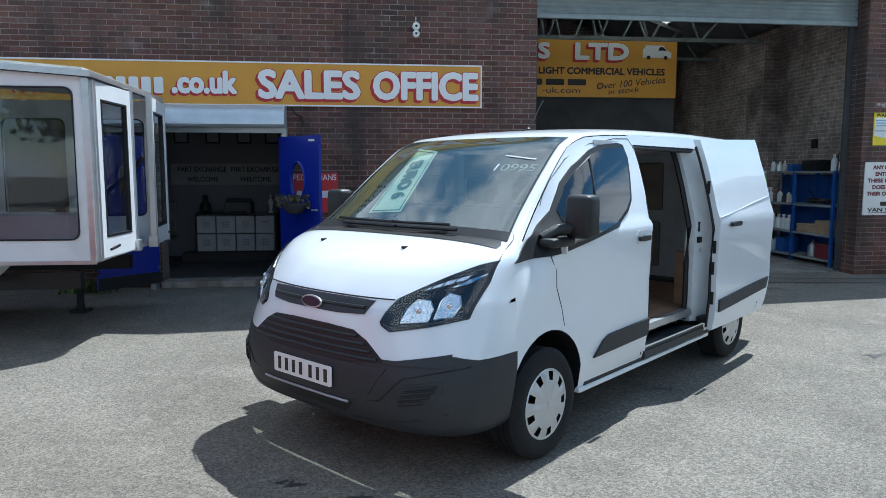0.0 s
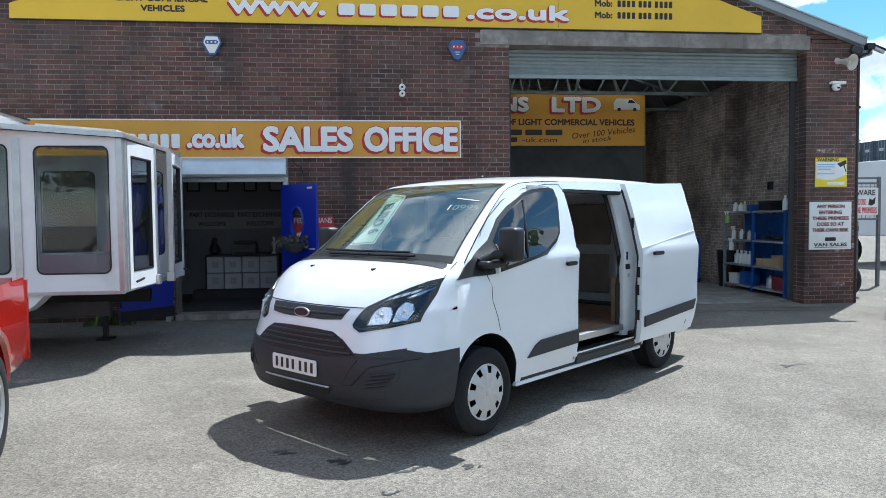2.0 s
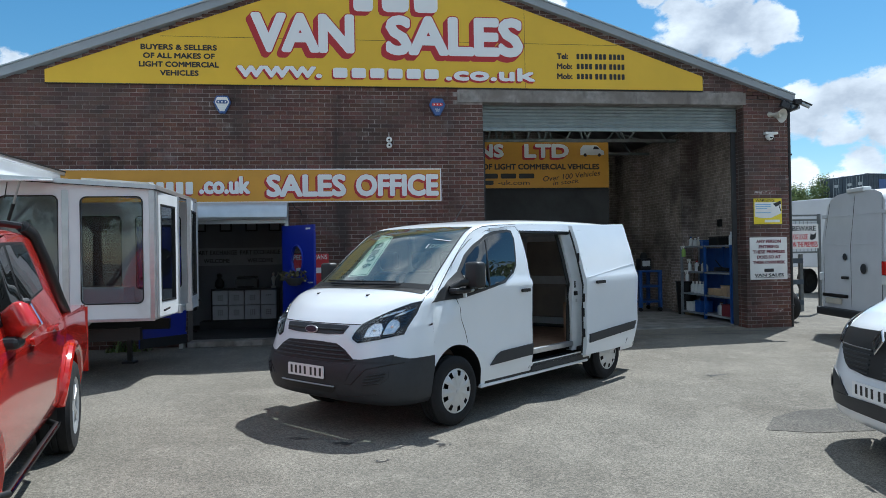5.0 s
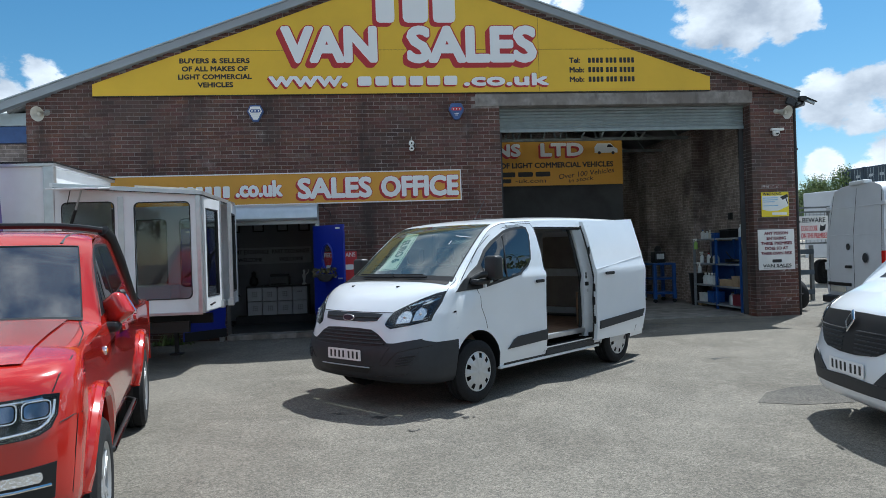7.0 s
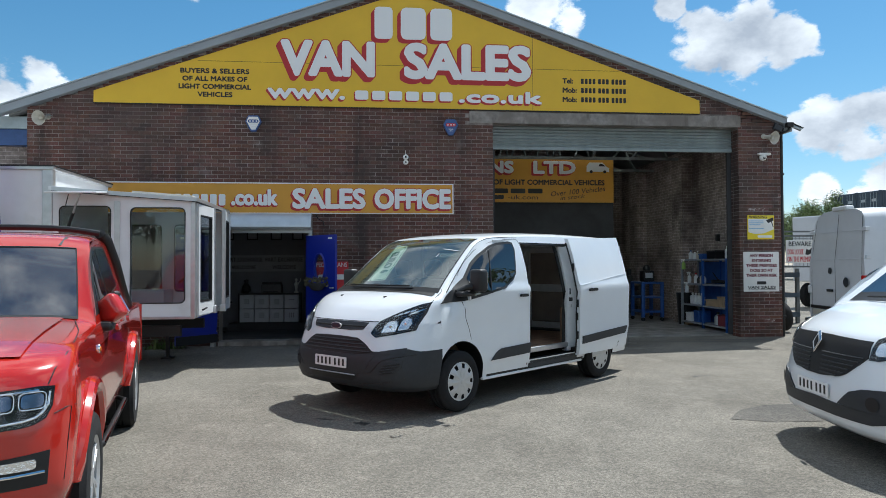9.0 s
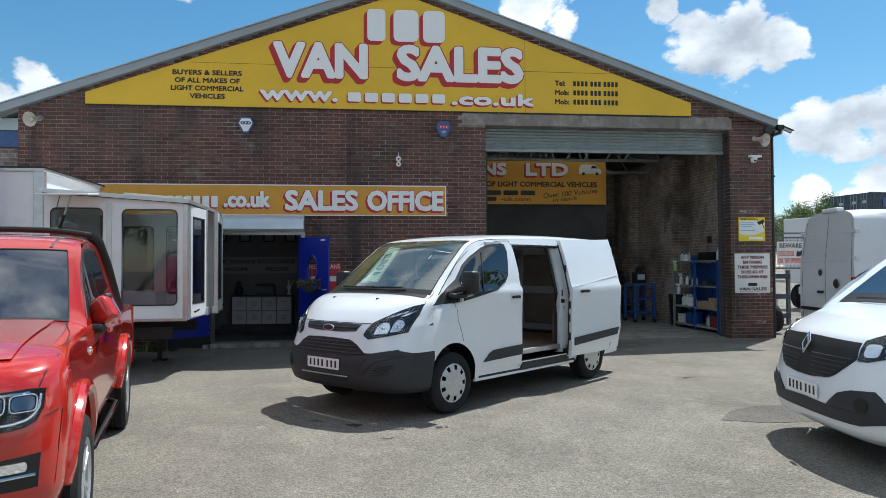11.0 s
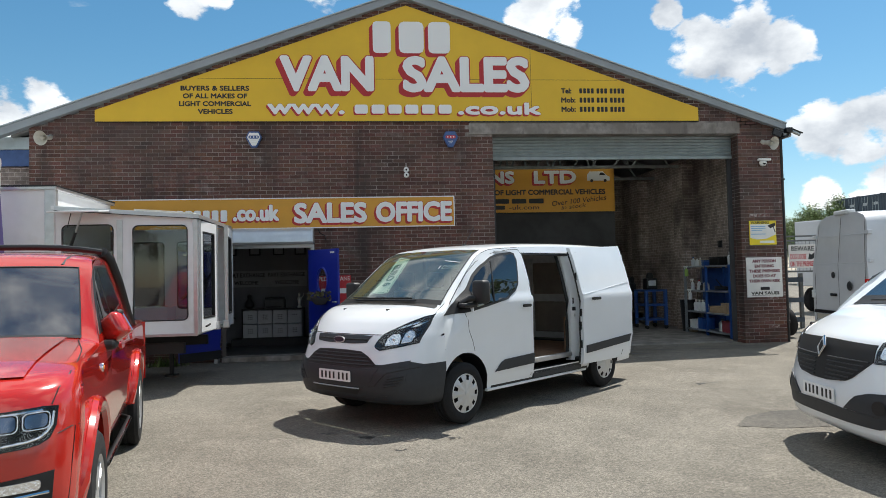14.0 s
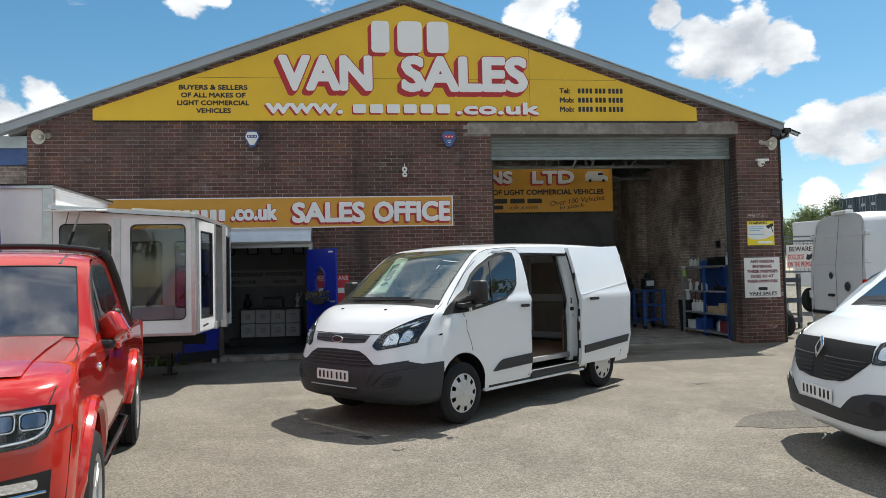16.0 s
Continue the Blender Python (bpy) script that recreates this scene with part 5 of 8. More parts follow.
for k, (txt, w) in enumerate((("Tel:", 0.22), ("Mob:", 0.30), ("Mob:", 0.30))):
    words("letter", txt, w, 0.11, "black_letter", gsign, at(2.30 + w / 2, -0.031, 5.275 - 0.19 * k), 0.003, 0.055)
    for q in range(11):
        bar(gsign, 2.715 + 0.082 * q + 0.035 * ((q > 3) + (q > 6)), 5.275 - 0.19 * k, 0.056, 0.105, y=-0.031)

so = thing("office_sign", "long yellow signboard with white and red lettering over the office", "sign", at(0, 0, 0))
part("board", box(-7.0, 0.05, -0.03, 0.006, 2.545, 3.15, 0.004), "amber", so)
part("board_edge", merge(box(-7.0, 0.05, -0.036, -0.03, 2.545, 2.565), box(-7.0, 0.05, -0.036, -0.03, 3.13, 3.15), box(0.03, 0.05, -0.036, -0.03, 2.565, 3.13)), "white_letter", so)
shaded_words(so, "letter", "SALES", -2.40, 2.845, 1.42, 0.41, 0.058, (-0.03, -0.03), steps=2)
shaded_words(so, "letter", "OFFICE", -0.76, 2.845, 1.52, 0.41, 0.058, (-0.03, -0.03), steps=2)
shaded_words(so, "letter", ".co.uk", -3.83, 2.86, 0.88, 0.32, 0.06, (-0.02, -0.025), steps=2)
for q in range(6):
    bar(so, -5.28 + 0.165 * q, 2.79, 0.125, 0.23, "red_paint", -0.033, "block_shade")
    bar(so, -5.265 + 0.165 * q, 2.81, 0.125, 0.22, "white_letter", -0.037, "block")
shaded_words(so, "letter", "www.", -5.95, 2.82, 0.85, 0.22, 0.05, (-0.02, -0.025), steps=2)

prem = thing("premises_sign", "white notice board with dark lettering on the brick pier", "sign", at(0, 0, 0))
part("board", box(6.14, 6.92, -0.024, -0.004, 0.95, 1.78, 0.003), "white_board", prem)
for k, (txt, w) in enumerate((("ANY PERSON", 0.52), ("ENTERING", 0.42), ("THESE PREMISES", 0.68), ("DOES SO AT", 0.50), ("THEIR OWN RISK", 0.68))):
    words("letter", txt, w, 0.066, "red_dark", prem, at(6.53, -0.025, 1.70 - 0.103 * k), 0.003, 0.055)
bar(prem, 6.53, 1.13, 0.20, 0.065, y=-0.025)
words("letter", "VAN SALES", 0.62, 0.064, "black_letter", prem, at(6.53, -0.025, 1.035), 0.003, 0.05)
part("underline", box(6.24, 6.84, -0.027, -0.024, 0.985, 0.992), "black_letter", prem)

warn = thing("warning_sign", "yellow and white camera warning sign on the brick pier", "sign", at(0, 0, 0))
part("board", box(6.24, 6.83, -0.020, -0.004, 2.04, 2.545, 0.003), "sign_yellow", warn)
part("panel", prism([(6.255, 2.47), (6.255, 2.19), (6.40, 2.155), (6.60, 2.165), (6.815, 2.25), (6.815, 2.47)], -0.023, -0.019), "white_board", warn)
words("letter", "WARNING", 0.40, 0.06, "black_letter", warn, at(6.47, -0.021, 2.507), 0.003, 0.02)
for k in range(5):
    if k != 3:
        bar(warn, 6.43 if k != 2 else 6.40, 2.425 - 0.04 * k, 0.32 if k != 2 else 0.24, 0.016, "blue_ink", -0.024)
bar(warn, 6.62, 2.10, 0.32, 0.05, "white_board", -0.021)
part("camera_drawing", prism([(6.64, 2.44), (6.80, 2.50), (6.815, 2.44), (6.70, 2.38)], -0.026, -0.022), "black_letter", warn)
part("camera_drawing", prism([(6.755, 2.42), (6.775, 2.42), (6.815, 2.30), (6.795, 2.30)], -0.026, -0.022), "black_letter", warn)

ped = thing("pedestrian_sign", "red and white sign on the brick wall behind the open door", "sign", at(0, 0, 0))
part("board", box(-2.68, -2.03, -0.02, -0.004, 1.05, 1.61, 0.003), "sign_red", ped)
words("letter", "PEDESTRIANS", 0.60, 0.085, "white_letter", ped, at(-2.355, -0.021, 1.55), 0.003, 0.01)
bar(ped, -2.355, 1.31, 0.52, 0.10, "white_letter", -0.021)


def alarm_box(x, z, tone):
    a = thing("alarm_box", tone[0], "alarm", at(x, 0, z), group="alarm boxes on the front")
    part("cover", prism([(-0.10, 0.16), (0.10, 0.16), (0.155, 0.04), (0.05, -0.16), (-0.05, -0.16), (-0.155, 0.04)], -0.075, -0.004, bevel=0.015), tone[1], a)
    part("panel", prism([(-0.085, 0.13), (0.085, 0.13), (0.125, 0.04), (0.04, -0.12), (-0.04, -0.12), (-0.125, 0.04)], -0.079, -0.074), tone[2], a)
    part("ring", prism(rounded(-0.10, 0.10, 0.015, 0.075, 0.03, 3), -0.083, -0.078), tone[3], a)
    for k in (-0.06, 0, 0.06):
        part("lamp", box(k - 0.012, k + 0.012, -0.086, -0.082, 0.033, 0.057), "white_letter", a)
    bar(a, 0, -0.04, 0.09, 0.012, "white_letter", -0.079)
    bar(a, 0, -0.075, 0.06, 0.012, "white_letter", -0.079)


alarm_box(-3.85, 4.29, ("blue and white hexagonal alarm box on the brick wall", "alarm_blue", "white_board", "alarm_blue"))
alarm_box(0.0, 4.28, ("faded blue hexagonal alarm box on the brick wall", "alarm_blue", "alarm_blue", "sign_red"))

sec = thing("security_light", "small white twin security lamp on the brick wall", "lamp", at(-0.90, 0, 3.62) @ Matrix.Diagonal((0.72, 0.72, 0.72, 1)))
for z, r in ((0.075, 0.075), (-0.07, 0.07)):
    part("lamp_head", lathe([(0.001, -0.12), (r * 0.7, -0.12), (r, -0.10), (r, -0.05), (r * 0.5, -0.02), (r * 0.5, -0.002)], 20), "white_board", sec, smooth=True, m=at(0, 0, z))
    part("lens", lathe([(0.001, -0.127), (r * 0.32, -0.125), (r * 0.36, -0.118)], 16), "lamp_dark", sec, m=at(0, 0, z))
part("cable", tube([(0, -0.01, 0.14), (0.0, -0.012, 0.27)], 0.008, 6), "white_board", sec)


def horn(x, z, aim):
    h = thing("horn_speaker", "cream horn loudspeaker bracketed to the brick wall", "loudspeaker", at(x, 0, z) @ Matrix.Diagonal((0.78, 0.78, 0.78, 1)), group="horn loudspeakers on the front")
    m = pose(0, -0.16, 0, 14, 0, aim)
    part("flare", lathe([(0.05, 0.14), (0.06, 0.04), (0.085, -0.06), (0.15, -0.16), (0.175, -0.19), (0.165, -0.185), (0.13, -0.14), (0.06, -0.04), (0.02, 0.0)], 24), "cream", h, smooth=True, m=m)
    part("driver", lathe([(0.001, 0.27), (0.06, 0.26), (0.075, 0.20), (0.06, 0.13), (0.03, 0.12)], 20), "cream", h, smooth=True, m=m)
    part("horn_tongue", lathe([(0.001, -0.15), (0.04, -0.13), (0.05, -0.06), (0.03, -0.03)], 16), "cream", h, smooth=True, m=m)
    part("bracket", tube([(0.05, -0.14, 0.06), (0.10, -0.06, 0.08), (0.10, 0.0, 0.08)], 0.014, 8), "galv", h)


horn(-7.67, 4.33, -12)
horn(6.68, 4.17, 18)

pc = thing("wall_camera", "small white camera on a bracket below the loudspeaker", "camera", at(6.60, 0, 3.78))
part("arm", box(-0.12, 0.14, -0.10, -0.004, 0.02, 0.07, 0.01), "white_board", pc)
part("dome", lathe([(0.02, 0.02), (0.07, 0.01), (0.075, -0.03), (0.05, -0.085), (0.001, -0.10)], 20, "z"), "white_board", pc, smooth=True, m=at(-0.03, -0.07, 0))
part("lens", lathe([(0.03, -0.075), (0.03, -0.088), (0.001, -0.09)], 12), "lamp_dark", pc, m=at(-0.03, -0.05, -0.04))

cc = thing("corner_camera", "dark bullet camera with a pale barrel at the eaves", "camera", at(7.1, 0, 4.32))
part("arm", tube([(-0.14, -0.01, -0.10), (-0.06, -0.08, -0.03), (0.02, -0.12, 0.0), (0.06, -0.14, 0.10)], 0.024, 8), "black_plastic", cc)
part("junction_box", box(-0.05, 0.09, -0.20, -0.09, 0.06, 0.16, 0.01), "black_plastic", cc)
part("camera_body", lathe([(0.001, 0.0), (0.035, 0.0), (0.038, 0.02), (0.038, 0.21), (0.03, 0.215), (0.001, 0.205)], 14, "x"), "galv", cc, m=pose(0.06, -0.15, 0.10, 0, 28, -20), smooth=True)
part("sunshield", box(-0.02, 0.24, -0.045, 0.045, 0.042, 0.052, 0.004), "black_plastic", cc, m=pose(0.06, -0.15, 0.10, 0, 28, -20))
fl = thing("floodlight", "small dark floodlight under the end of the verge", "lamp", at(6.86, 0, 4.36))
part("housing", box(-0.10, 0.10, -0.17, -0.125, -0.06, 0.08, 0.01), "black_plastic", fl, m=pose(0, 0, 0, 0, 20, 0))
part("glass", box(-0.085, 0.085, -0.176, -0.171, -0.045, 0.065), "lamp_dark", fl, m=pose(0, 0, 0, 0, 20, 0))
part("bracket", tube([(0.0, -0.12, 0.0), (0.0, -0.05, -0.03), (0.02, -0.004, -0.03)], 0.012, 6), "black_plastic", fl)

dp = thing("drainpipe", "dark plastic drainpipe down the corner of the pier", "drainpipe", at(0, 0, 0))
part("pipe", tube([(XR + 0.05, -0.02, 4.40), (XR + 0.045, 0.04, 4.25), (XR + 0.045, 0.05, 0.0)], 0.036, 10), "black_plastic", dp, smooth=True)
for z in (0.4, 1.9, 3.4):
    part("clip", box(XR + 0.001, XR + 0.09, 0.005, 0.095, z, z + 0.04, 0.004), "black_plastic", dp)
gut = thing("gutter", "grey gutter end under the eaves", "gutter", at(0, 0, 0))
part("channel", box(XR + 0.06, XR + 0.22, -0.10, 6.0, 4.30, 4.42, 0.02), "verge", gut)
cab_ = thing("wall_cable", "thin black cable run along the sign's foot", "cable", at(0, 0, 0))
part("cable", tube([(-2.66, -0.012, 2.545), (-2.62, -0.012, 2.45), (-2.52, -0.012, 2.40), (-2.5, -0.012, 2.30)], 0.010, 6), "black_plastic", cab_)

# roller shutter, rolled up
sh = thing("roller_shutter", "pale grey steel roller shutter rolled nearly all the way up", "shutter", at(0, 0, 0))
k = 0
z = 3.96
while z < 4.40:
    part("slat", prism([(0.265, z), (0.245, z + 0.03), (0.265, z + 0.062), (0.285, z + 0.062), (0.285, z)], OX0 + 0.01, OX1 - 0.01, "x"), "shutter", sh)
    z += 0.0625
part("bottom_rail", box(OX0 + 0.01, OX1 - 0.01, 0.235, 0.295, 3.90, 3.965, 0.006), "shutter", sh)
for x in (OX0, OX1 - 0.09):
    part("guide", box(x + 0.002, x + 0.088, 0.30, 0.36, 0.03, 4.39, 0.004), "dark", sh)

# trusses and rooflight inside
for yt in (1.6, 3.4, 5.6):
    tr = thing("roof_truss", "grey steel angle truss under the workshop roof", "truss", at(0, yt, 0), group="roof trusses")
    part("bottom_chord", box(0.65, 6.6, -0.03, 0.03, 4.20, 4.27), "truss_grey", tr)
    part("top_chord", prism([(0.65, gable_z(0.65) - 0.16), (6.6, gable_z(6.6) - 0.14), (6.6, gable_z(6.6) - 0.08), (0.65, gable_z(0.65) - 0.08)], -0.03, 0.03), "truss_grey", tr)
    for q in range(5):
        x = 0.9 + q * 1.05
        part("strut", tube([(x, 0, 4.26), (x + 0.5, 0, gable_z(x + 0.5) - 0.12)], 0.025, 6), "truss_grey", tr)
        part("strut", tube([(x + 0.55, 0, gable_z(x + 0.5) - 0.12), (x + 0.95, 0, 4.26)], 0.025, 6), "truss_grey", tr)
for ya, yb in RL:
    sky_ = thing("rooflight", "translucent rooflight sheet letting daylight in", "rooflight", at(0, 0, 0), group="rooflights")
    part("sheet", prism([(1.2, gable_z(1.2) + 0.03), (5.4, gable_z(5.4) + 0.03), (5.4, gable_z(5.4) + 0.04), (1.2, gable_z(1.2) + 0.04)], ya, yb), "rooflight", sky_)

# the banner in the workshop
ltd = thing("workshop_banner", "amber banner with white and red lettering on the dark partition", "sign", at(0, 3.70, 0))
part("board", box(0.62, 4.70, -0.02, 0.02, 3.13, 4.29, 0.004), "amber", ltd)
shaded_words(ltd, "letter", "VANS", 1.38, 4.03, 1.37, 0.33, 0.07, (-0.04, -0.04), -0.024, 3)
shaded_words(ltd, "letter", "LTD", 3.13, 4.03, 1.12, 0.34, 0.07, (-0.04, -0.04), -0.024, 3)
words("letter", "MAKES OF LIGHT COMMERCIAL VEHICLES", 3.55, 0.14, "black_letter", ltd, at(2.68, -0.022, 3.645), 0.003, 0.05)
for q in range(3):
    bar(ltd, 1.72 + 0.45 * q, 3.42, 0.38, 0.12, y=-0.022)
words("letter", "-uk.com", 0.78, 0.11, "black_letter", ltd, at(2.30, -0.022, 3.26), 0.003, 0.005)
bar(ltd, 1.45, 3.26, 0.70, 0.10, y=-0.022)
words("letter", "Over 100 Vehicles", 1.45, 0.13, "black_letter", ltd, pose(3.75, -0.022, 3.42, 0, -6, 0), 0.003, 0.005, 0.2)
words("letter", "in stock", 0.66, 0.10, "black_letter", ltd, pose(3.60, -0.022, 3.27, 0, -6, 0), 0.003, 0.005, 0.2)
part("van_drawing", prism([(3.98, 3.93), (3.98, 4.08), (4.05, 4.17), (4.40, 4.17), (4.52, 4.06), (4.58, 4.03), (4.58, 3.93)], -0.026, -0.020), "white_letter", ltd)
part("van_drawing_glass", prism([(4.30, 4.07), (4.33, 4.14), (4.40, 4.14), (4.48, 4.07)], -0.030, -0.025), "black_letter", ltd)
for x in (4.10, 4.46):
    part("van_drawing_wheel", lathe([(0.04, -0.030), (0.04, -0.024)], 12), "black_letter", ltd, m=at(x, 0, 3.93))

# ---- the office entrance ----
sb = thing("shutter_box", "rounded silver shutter box over the office door", "shutter box", at(0, 0, 0))
part("cover", prism([(-0.004, 2.235), (-0.34, 2.235), (-0.37, 2.27), (-0.36, 2.40), (-0.29, 2.50), (-0.18, 2.54), (-0.004, 2.545)], -5.25, -2.73, "x"), "silver", sb, smooth=True)
part("rail", box(-5.2, -2.75, -0.20, -0.13, 2.16, 2.235, 0.006), "galv", sb)
for x in (-4.62, -2.79):
    part("guide", box(x, x + 0.07, -0.19, -0.004, 0.0, 2.235, 0.004), "galv", sb)
structure("trim_step", box(DX0 + 0.0, DX1, -0.10, 0.30, 0.0, 0.09, 0.008), "concrete", "pale concrete step at the office door", "doorstep")
# the dimness of the office is put into its floor's near-black
structure("floor_office", box(-7.6, 0.45, 0.34, 3.0, 0.03, 0.10), "dark", "office floor, near-black with the room's shade in its colour", "floor")
structure("wall_office_back", box(-7.6, 0.45, 3.0, 3.1, 0.0, 2.75), "office_wall", "dim grey office back wall", "wall")
structure("ceiling_office", box(-7.6, 0.45, 0.34, 3.1, 2.70, 2.78), "office_wall", "office ceiling", "ceiling")
structure("wall_office_counter", box(-4.75, -2.4, 2.08, 2.5, 0.10, 0.25), "dark", "plinth under the shelf unit", "plinth")


def office_door(x, y, turn, mirror):
    d = thing("office_door", "blue glossy door with an oval window, standing open" if not mirror else "blue glossy door with a round white disc, standing open", "door",
              at(x, y, 0.09, turn) @ Matrix.Diagonal((mirror and -1 or 1, 1, 1, 1)), group="office doors")
    W, Hh = 0.88, 2.02
    oval = [(0.42 + 0.16 * math.cos(a), 1.42 + 0.25 * math.sin(a)) for a in np.linspace(0, 2 * math.pi, 33)[:-1]]
    outer = [(0, 0.0), (W, 0.0), (W, Hh), (0, Hh)]
    bm = bmesh.new()
    ring_o = []
    for a, b in oval:
        dx, dz = a - 0.42, b - 1.42
        cand = []
        if dx:
            cand.append(((W if dx > 0 else 0) - 0.42) / dx)
        if dz:
            cand.append(((Hh if dz > 0 else 0) - 1.42) / dz)
        tt = min(c for c in cand if c > 0)
        ring_o.append((0.42 + dx * tt, 1.42 + dz * tt))
    rows_ = []
    for yy in (0.0, 0.045):
        rows_.append(([bm.verts.new((a, yy, b)) for a, b in oval], [bm.verts.new((a, yy, b)) for a, b in ring_o]))
    n = len(oval)
    for q in range(n):
        r = (q + 1) % n
        bm.faces.new((rows_[0][0][q], rows_[0][0][r], rows_[0][1][r], rows_[0][1][q]))
        bm.faces.new((rows_[1][0][r], rows_[1][0][q], rows_[1][1][q], rows_[1][1][r]))
        bm.faces.new((rows_[0][0][r], rows_[0][0][q], rows_[1][0][q], rows_[1][0][r]))
        bm.faces.new((rows_[0][1][q], rows_[0][1][r], rows_[1][1][r], rows_[1][1][q]))
    corner = [[bm.verts.new((a, yy, b)) for a, b in outer] for yy in (0.0, 0.045)]
    bmesh.ops.recalc_face_normals(bm, faces=bm.faces[:])
    part("leaf", bm, "blue", d)
    part("leaf_corner", merge(*[box(a, a2, 0.001, 0.044, b, b2) for a, a2, b, b2 in ((0.0, 0.12, Hh - 0.09, Hh), (W - 0.12, W, Hh - 0.09, Hh), (0.0, 0.12, 0.0, 0.2), (W - 0.12, W, 0.0, 0.2))]), "blue", d)
    part("window_rim", tube([(a, -0.004, b) for a, b in oval] + [(oval[0][0], -0.004, oval[0][1])], 0.018, 6), "blue", d, smooth=True)
    part("window_pane", prism(oval, 0.02, 0.026), "glass_clear", d)
    part("kick_plate", box(0.0, W, -0.006, -0.001, 0.0, 0.16), "black_plastic", d)
    part("handle", merge(box(W - 0.12, W - 0.03, -0.05, -0.035, 1.02, 1.045, 0.004), box(W - 0.06, W - 0.03, -0.04, 0.0, 1.02, 1.045, 0.004)), "aluminium", d)
    part("closer", box(W - 0.20, W - 0.08, -0.01, -0.001, Hh - 0.08, Hh - 0.05, 0.003), "white_board", d)
    if mirror:
        part("disc", lathe([(0.001, -0.012), (0.055, -0.012), (0.055, -0.002)], 24), "white_board", d, m=at(0.66, 0, 1.32))
    return d


office_door(-2.84, -0.14, -48, False)
office_door(-4.50, -0.14, 48, True)

# hanging basket on the door
hb = thing("hanging_basket", "wire basket of dry flowers hung on the blue door", "flower basket", at(-2.60, -0.60, 1.20))
part("basket", lathe([(0.02, -0.14), (0.10, -0.12), (0.16, -0.04), (0.17, 0.0), (0.15, 0.0)], 16, "z"), "dark", hb, smooth=True)
lv = bmesh.new()
rr = random.Random(3)
for q in range(170):
    c = Vector((rr.uniform(-0.23, 0.23), rr.uniform(-0.13, 0.13), rr.uniform(-0.05, 0.12)))
    d = Vector((rr.uniform(-1, 1), rr.uniform(-1, 1), rr.uniform(-1, 1))).normalized()
    e = d.cross(Vector((0.3, 0.8, 0.5))).normalized()
    s_ = rr.uniform(0.015, 0.035)
    lv.faces.new([lv.verts.new(c + d * s_), lv.verts.new(c + e * s_), lv.verts.new(c - d * s_), lv.verts.new(c - e * s_)])
tagged(part("plants", lv, "dry_leaf", hb), kind="stuff")

# shelf unit of eight boxes, printer, figurine, boards inside the office
cube = thing("cube_shelf", "black shelf unit filled with eight grey drawer boxes", "shelf unit", at(0, 2.05, 0.25))
part("carcass", merge(box(-4.52, -3.16, 0.05, 0.40, 0.0, 0.03), box(-4.52, -3.16, 0.05, 0.40, 0.64, 0.67), box(-4.52, -3.16, 0.38, 0.40, 0.03, 0.64), box(-4.52, -4.49, 0.05, 0.38, 0.03, 0.64), box(-3.19, -3.16, 0.05, 0.38, 0.03, 0.64)), "dark", cube)
for r_ in range(2):
    for c_ in range(4):
        x0 = -4.48 + c_ * 0.325
        z0 = 0.035 + r_ * 0.305
        b = part("drawer_box", box(x0, x0 + 0.305, 0.0, 0.36, z0, z0 + 0.29, 0.006), "box_grey", cube)
        for i_ in range(3):
            for j_ in range(3 if not (r_ == 1 and c_ == 3) else 1):
                part("hole", box(x0 + 0.105 + 0.04 * i_, x0 + 0.125 + 0.04 * i_, -0.003, 0.0, z0 + 0.18 - 0.042 * j_, z0 + 0.20 - 0.042 * j_), "black_letter", b)
pr = thing("printer", "dark desktop printer on the shelf unit", "printer", at(-3.80, 2.22, 0.92))
part("casing", box(-0.22, 0.22, -0.16, 0.18, 0, 0.20, 0.015), "cabin", pr)
part("lid", box(-0.20, 0.20, -0.14, 0.17, 0.201, 0.25, 0.012), "black_plastic", pr)
part("tray", box(-0.16, 0.16, -0.24, -0.16, 0.03, 0.05, 0.004), "black_plastic", pr)
fg = thing("figurine", "small pale figurine on the shelf unit", "figurine", at(-3.26, 2.2, 0.92))
part("figure", merge(lathe([(0.05, 0), (0.045, 0.03), (0.02, 0.06), (0.035, 0.14), (0.05, 0.2), (0.015, 0.26), (0.03, 0.30), (0.001, 0.34)], 14, "z"), tube([(0.03, 0, 0.2), (0.09, 0, 0.27), (0.10, 0, 0.33)], 0.012, 6)), "white_board", fg, smooth=True)
bt = thing("dark_vase", "dark rounded vase on the shelf unit", "vase", at(-4.36, 2.2, 0.92))
part("vase", lathe([(0.05, 0), (0.10, 0.06), (0.09, 0.15), (0.04, 0.22), (0.05, 0.30), (0.001, 0.33)], 16, "z"), "black_plastic", bt, smooth=True)
pe = thing("exchange_board", "grey board lettered about part exchange on the office wall", "sign", at(0, 2.97, 0))
part("board", box(-5.1, -3.15, -0.02, 0.0, 1.40, 1.78, 0.003), "office_board", pe)
for x in (-4.55, -3.62):
    words("letter", "PART EXCHANGE", 0.86, 0.10, "black_letter", pe, at(x, -0.022, 1.68), 0.003, 0.02)
    words("letter", "WELCOME", 0.55, 0.09, "black_letter", pe, at(x, -0.022, 1.50), 0.003, 0.02)
for x in (-4.9, -4.35, -3.8, -3.3):
    fr_ = thing("picture_frame", "small dark framed picture high on the office wall", "picture", at(x, 2.97, 2.25), group="framed pictures")
    part("frame", box(-0.13, 0.13, -0.02, 0.0, -0.11, 0.11, 0.006), "dark", fr_)
    part("mat", box(-0.10, 0.10, -0.024, -0.02, -0.08, 0.08), "office_board", fr_)
ch = thing("office_chair", "dark office chair beside the shelf unit", "chair", at(-4.95, 1.5, 0.10))
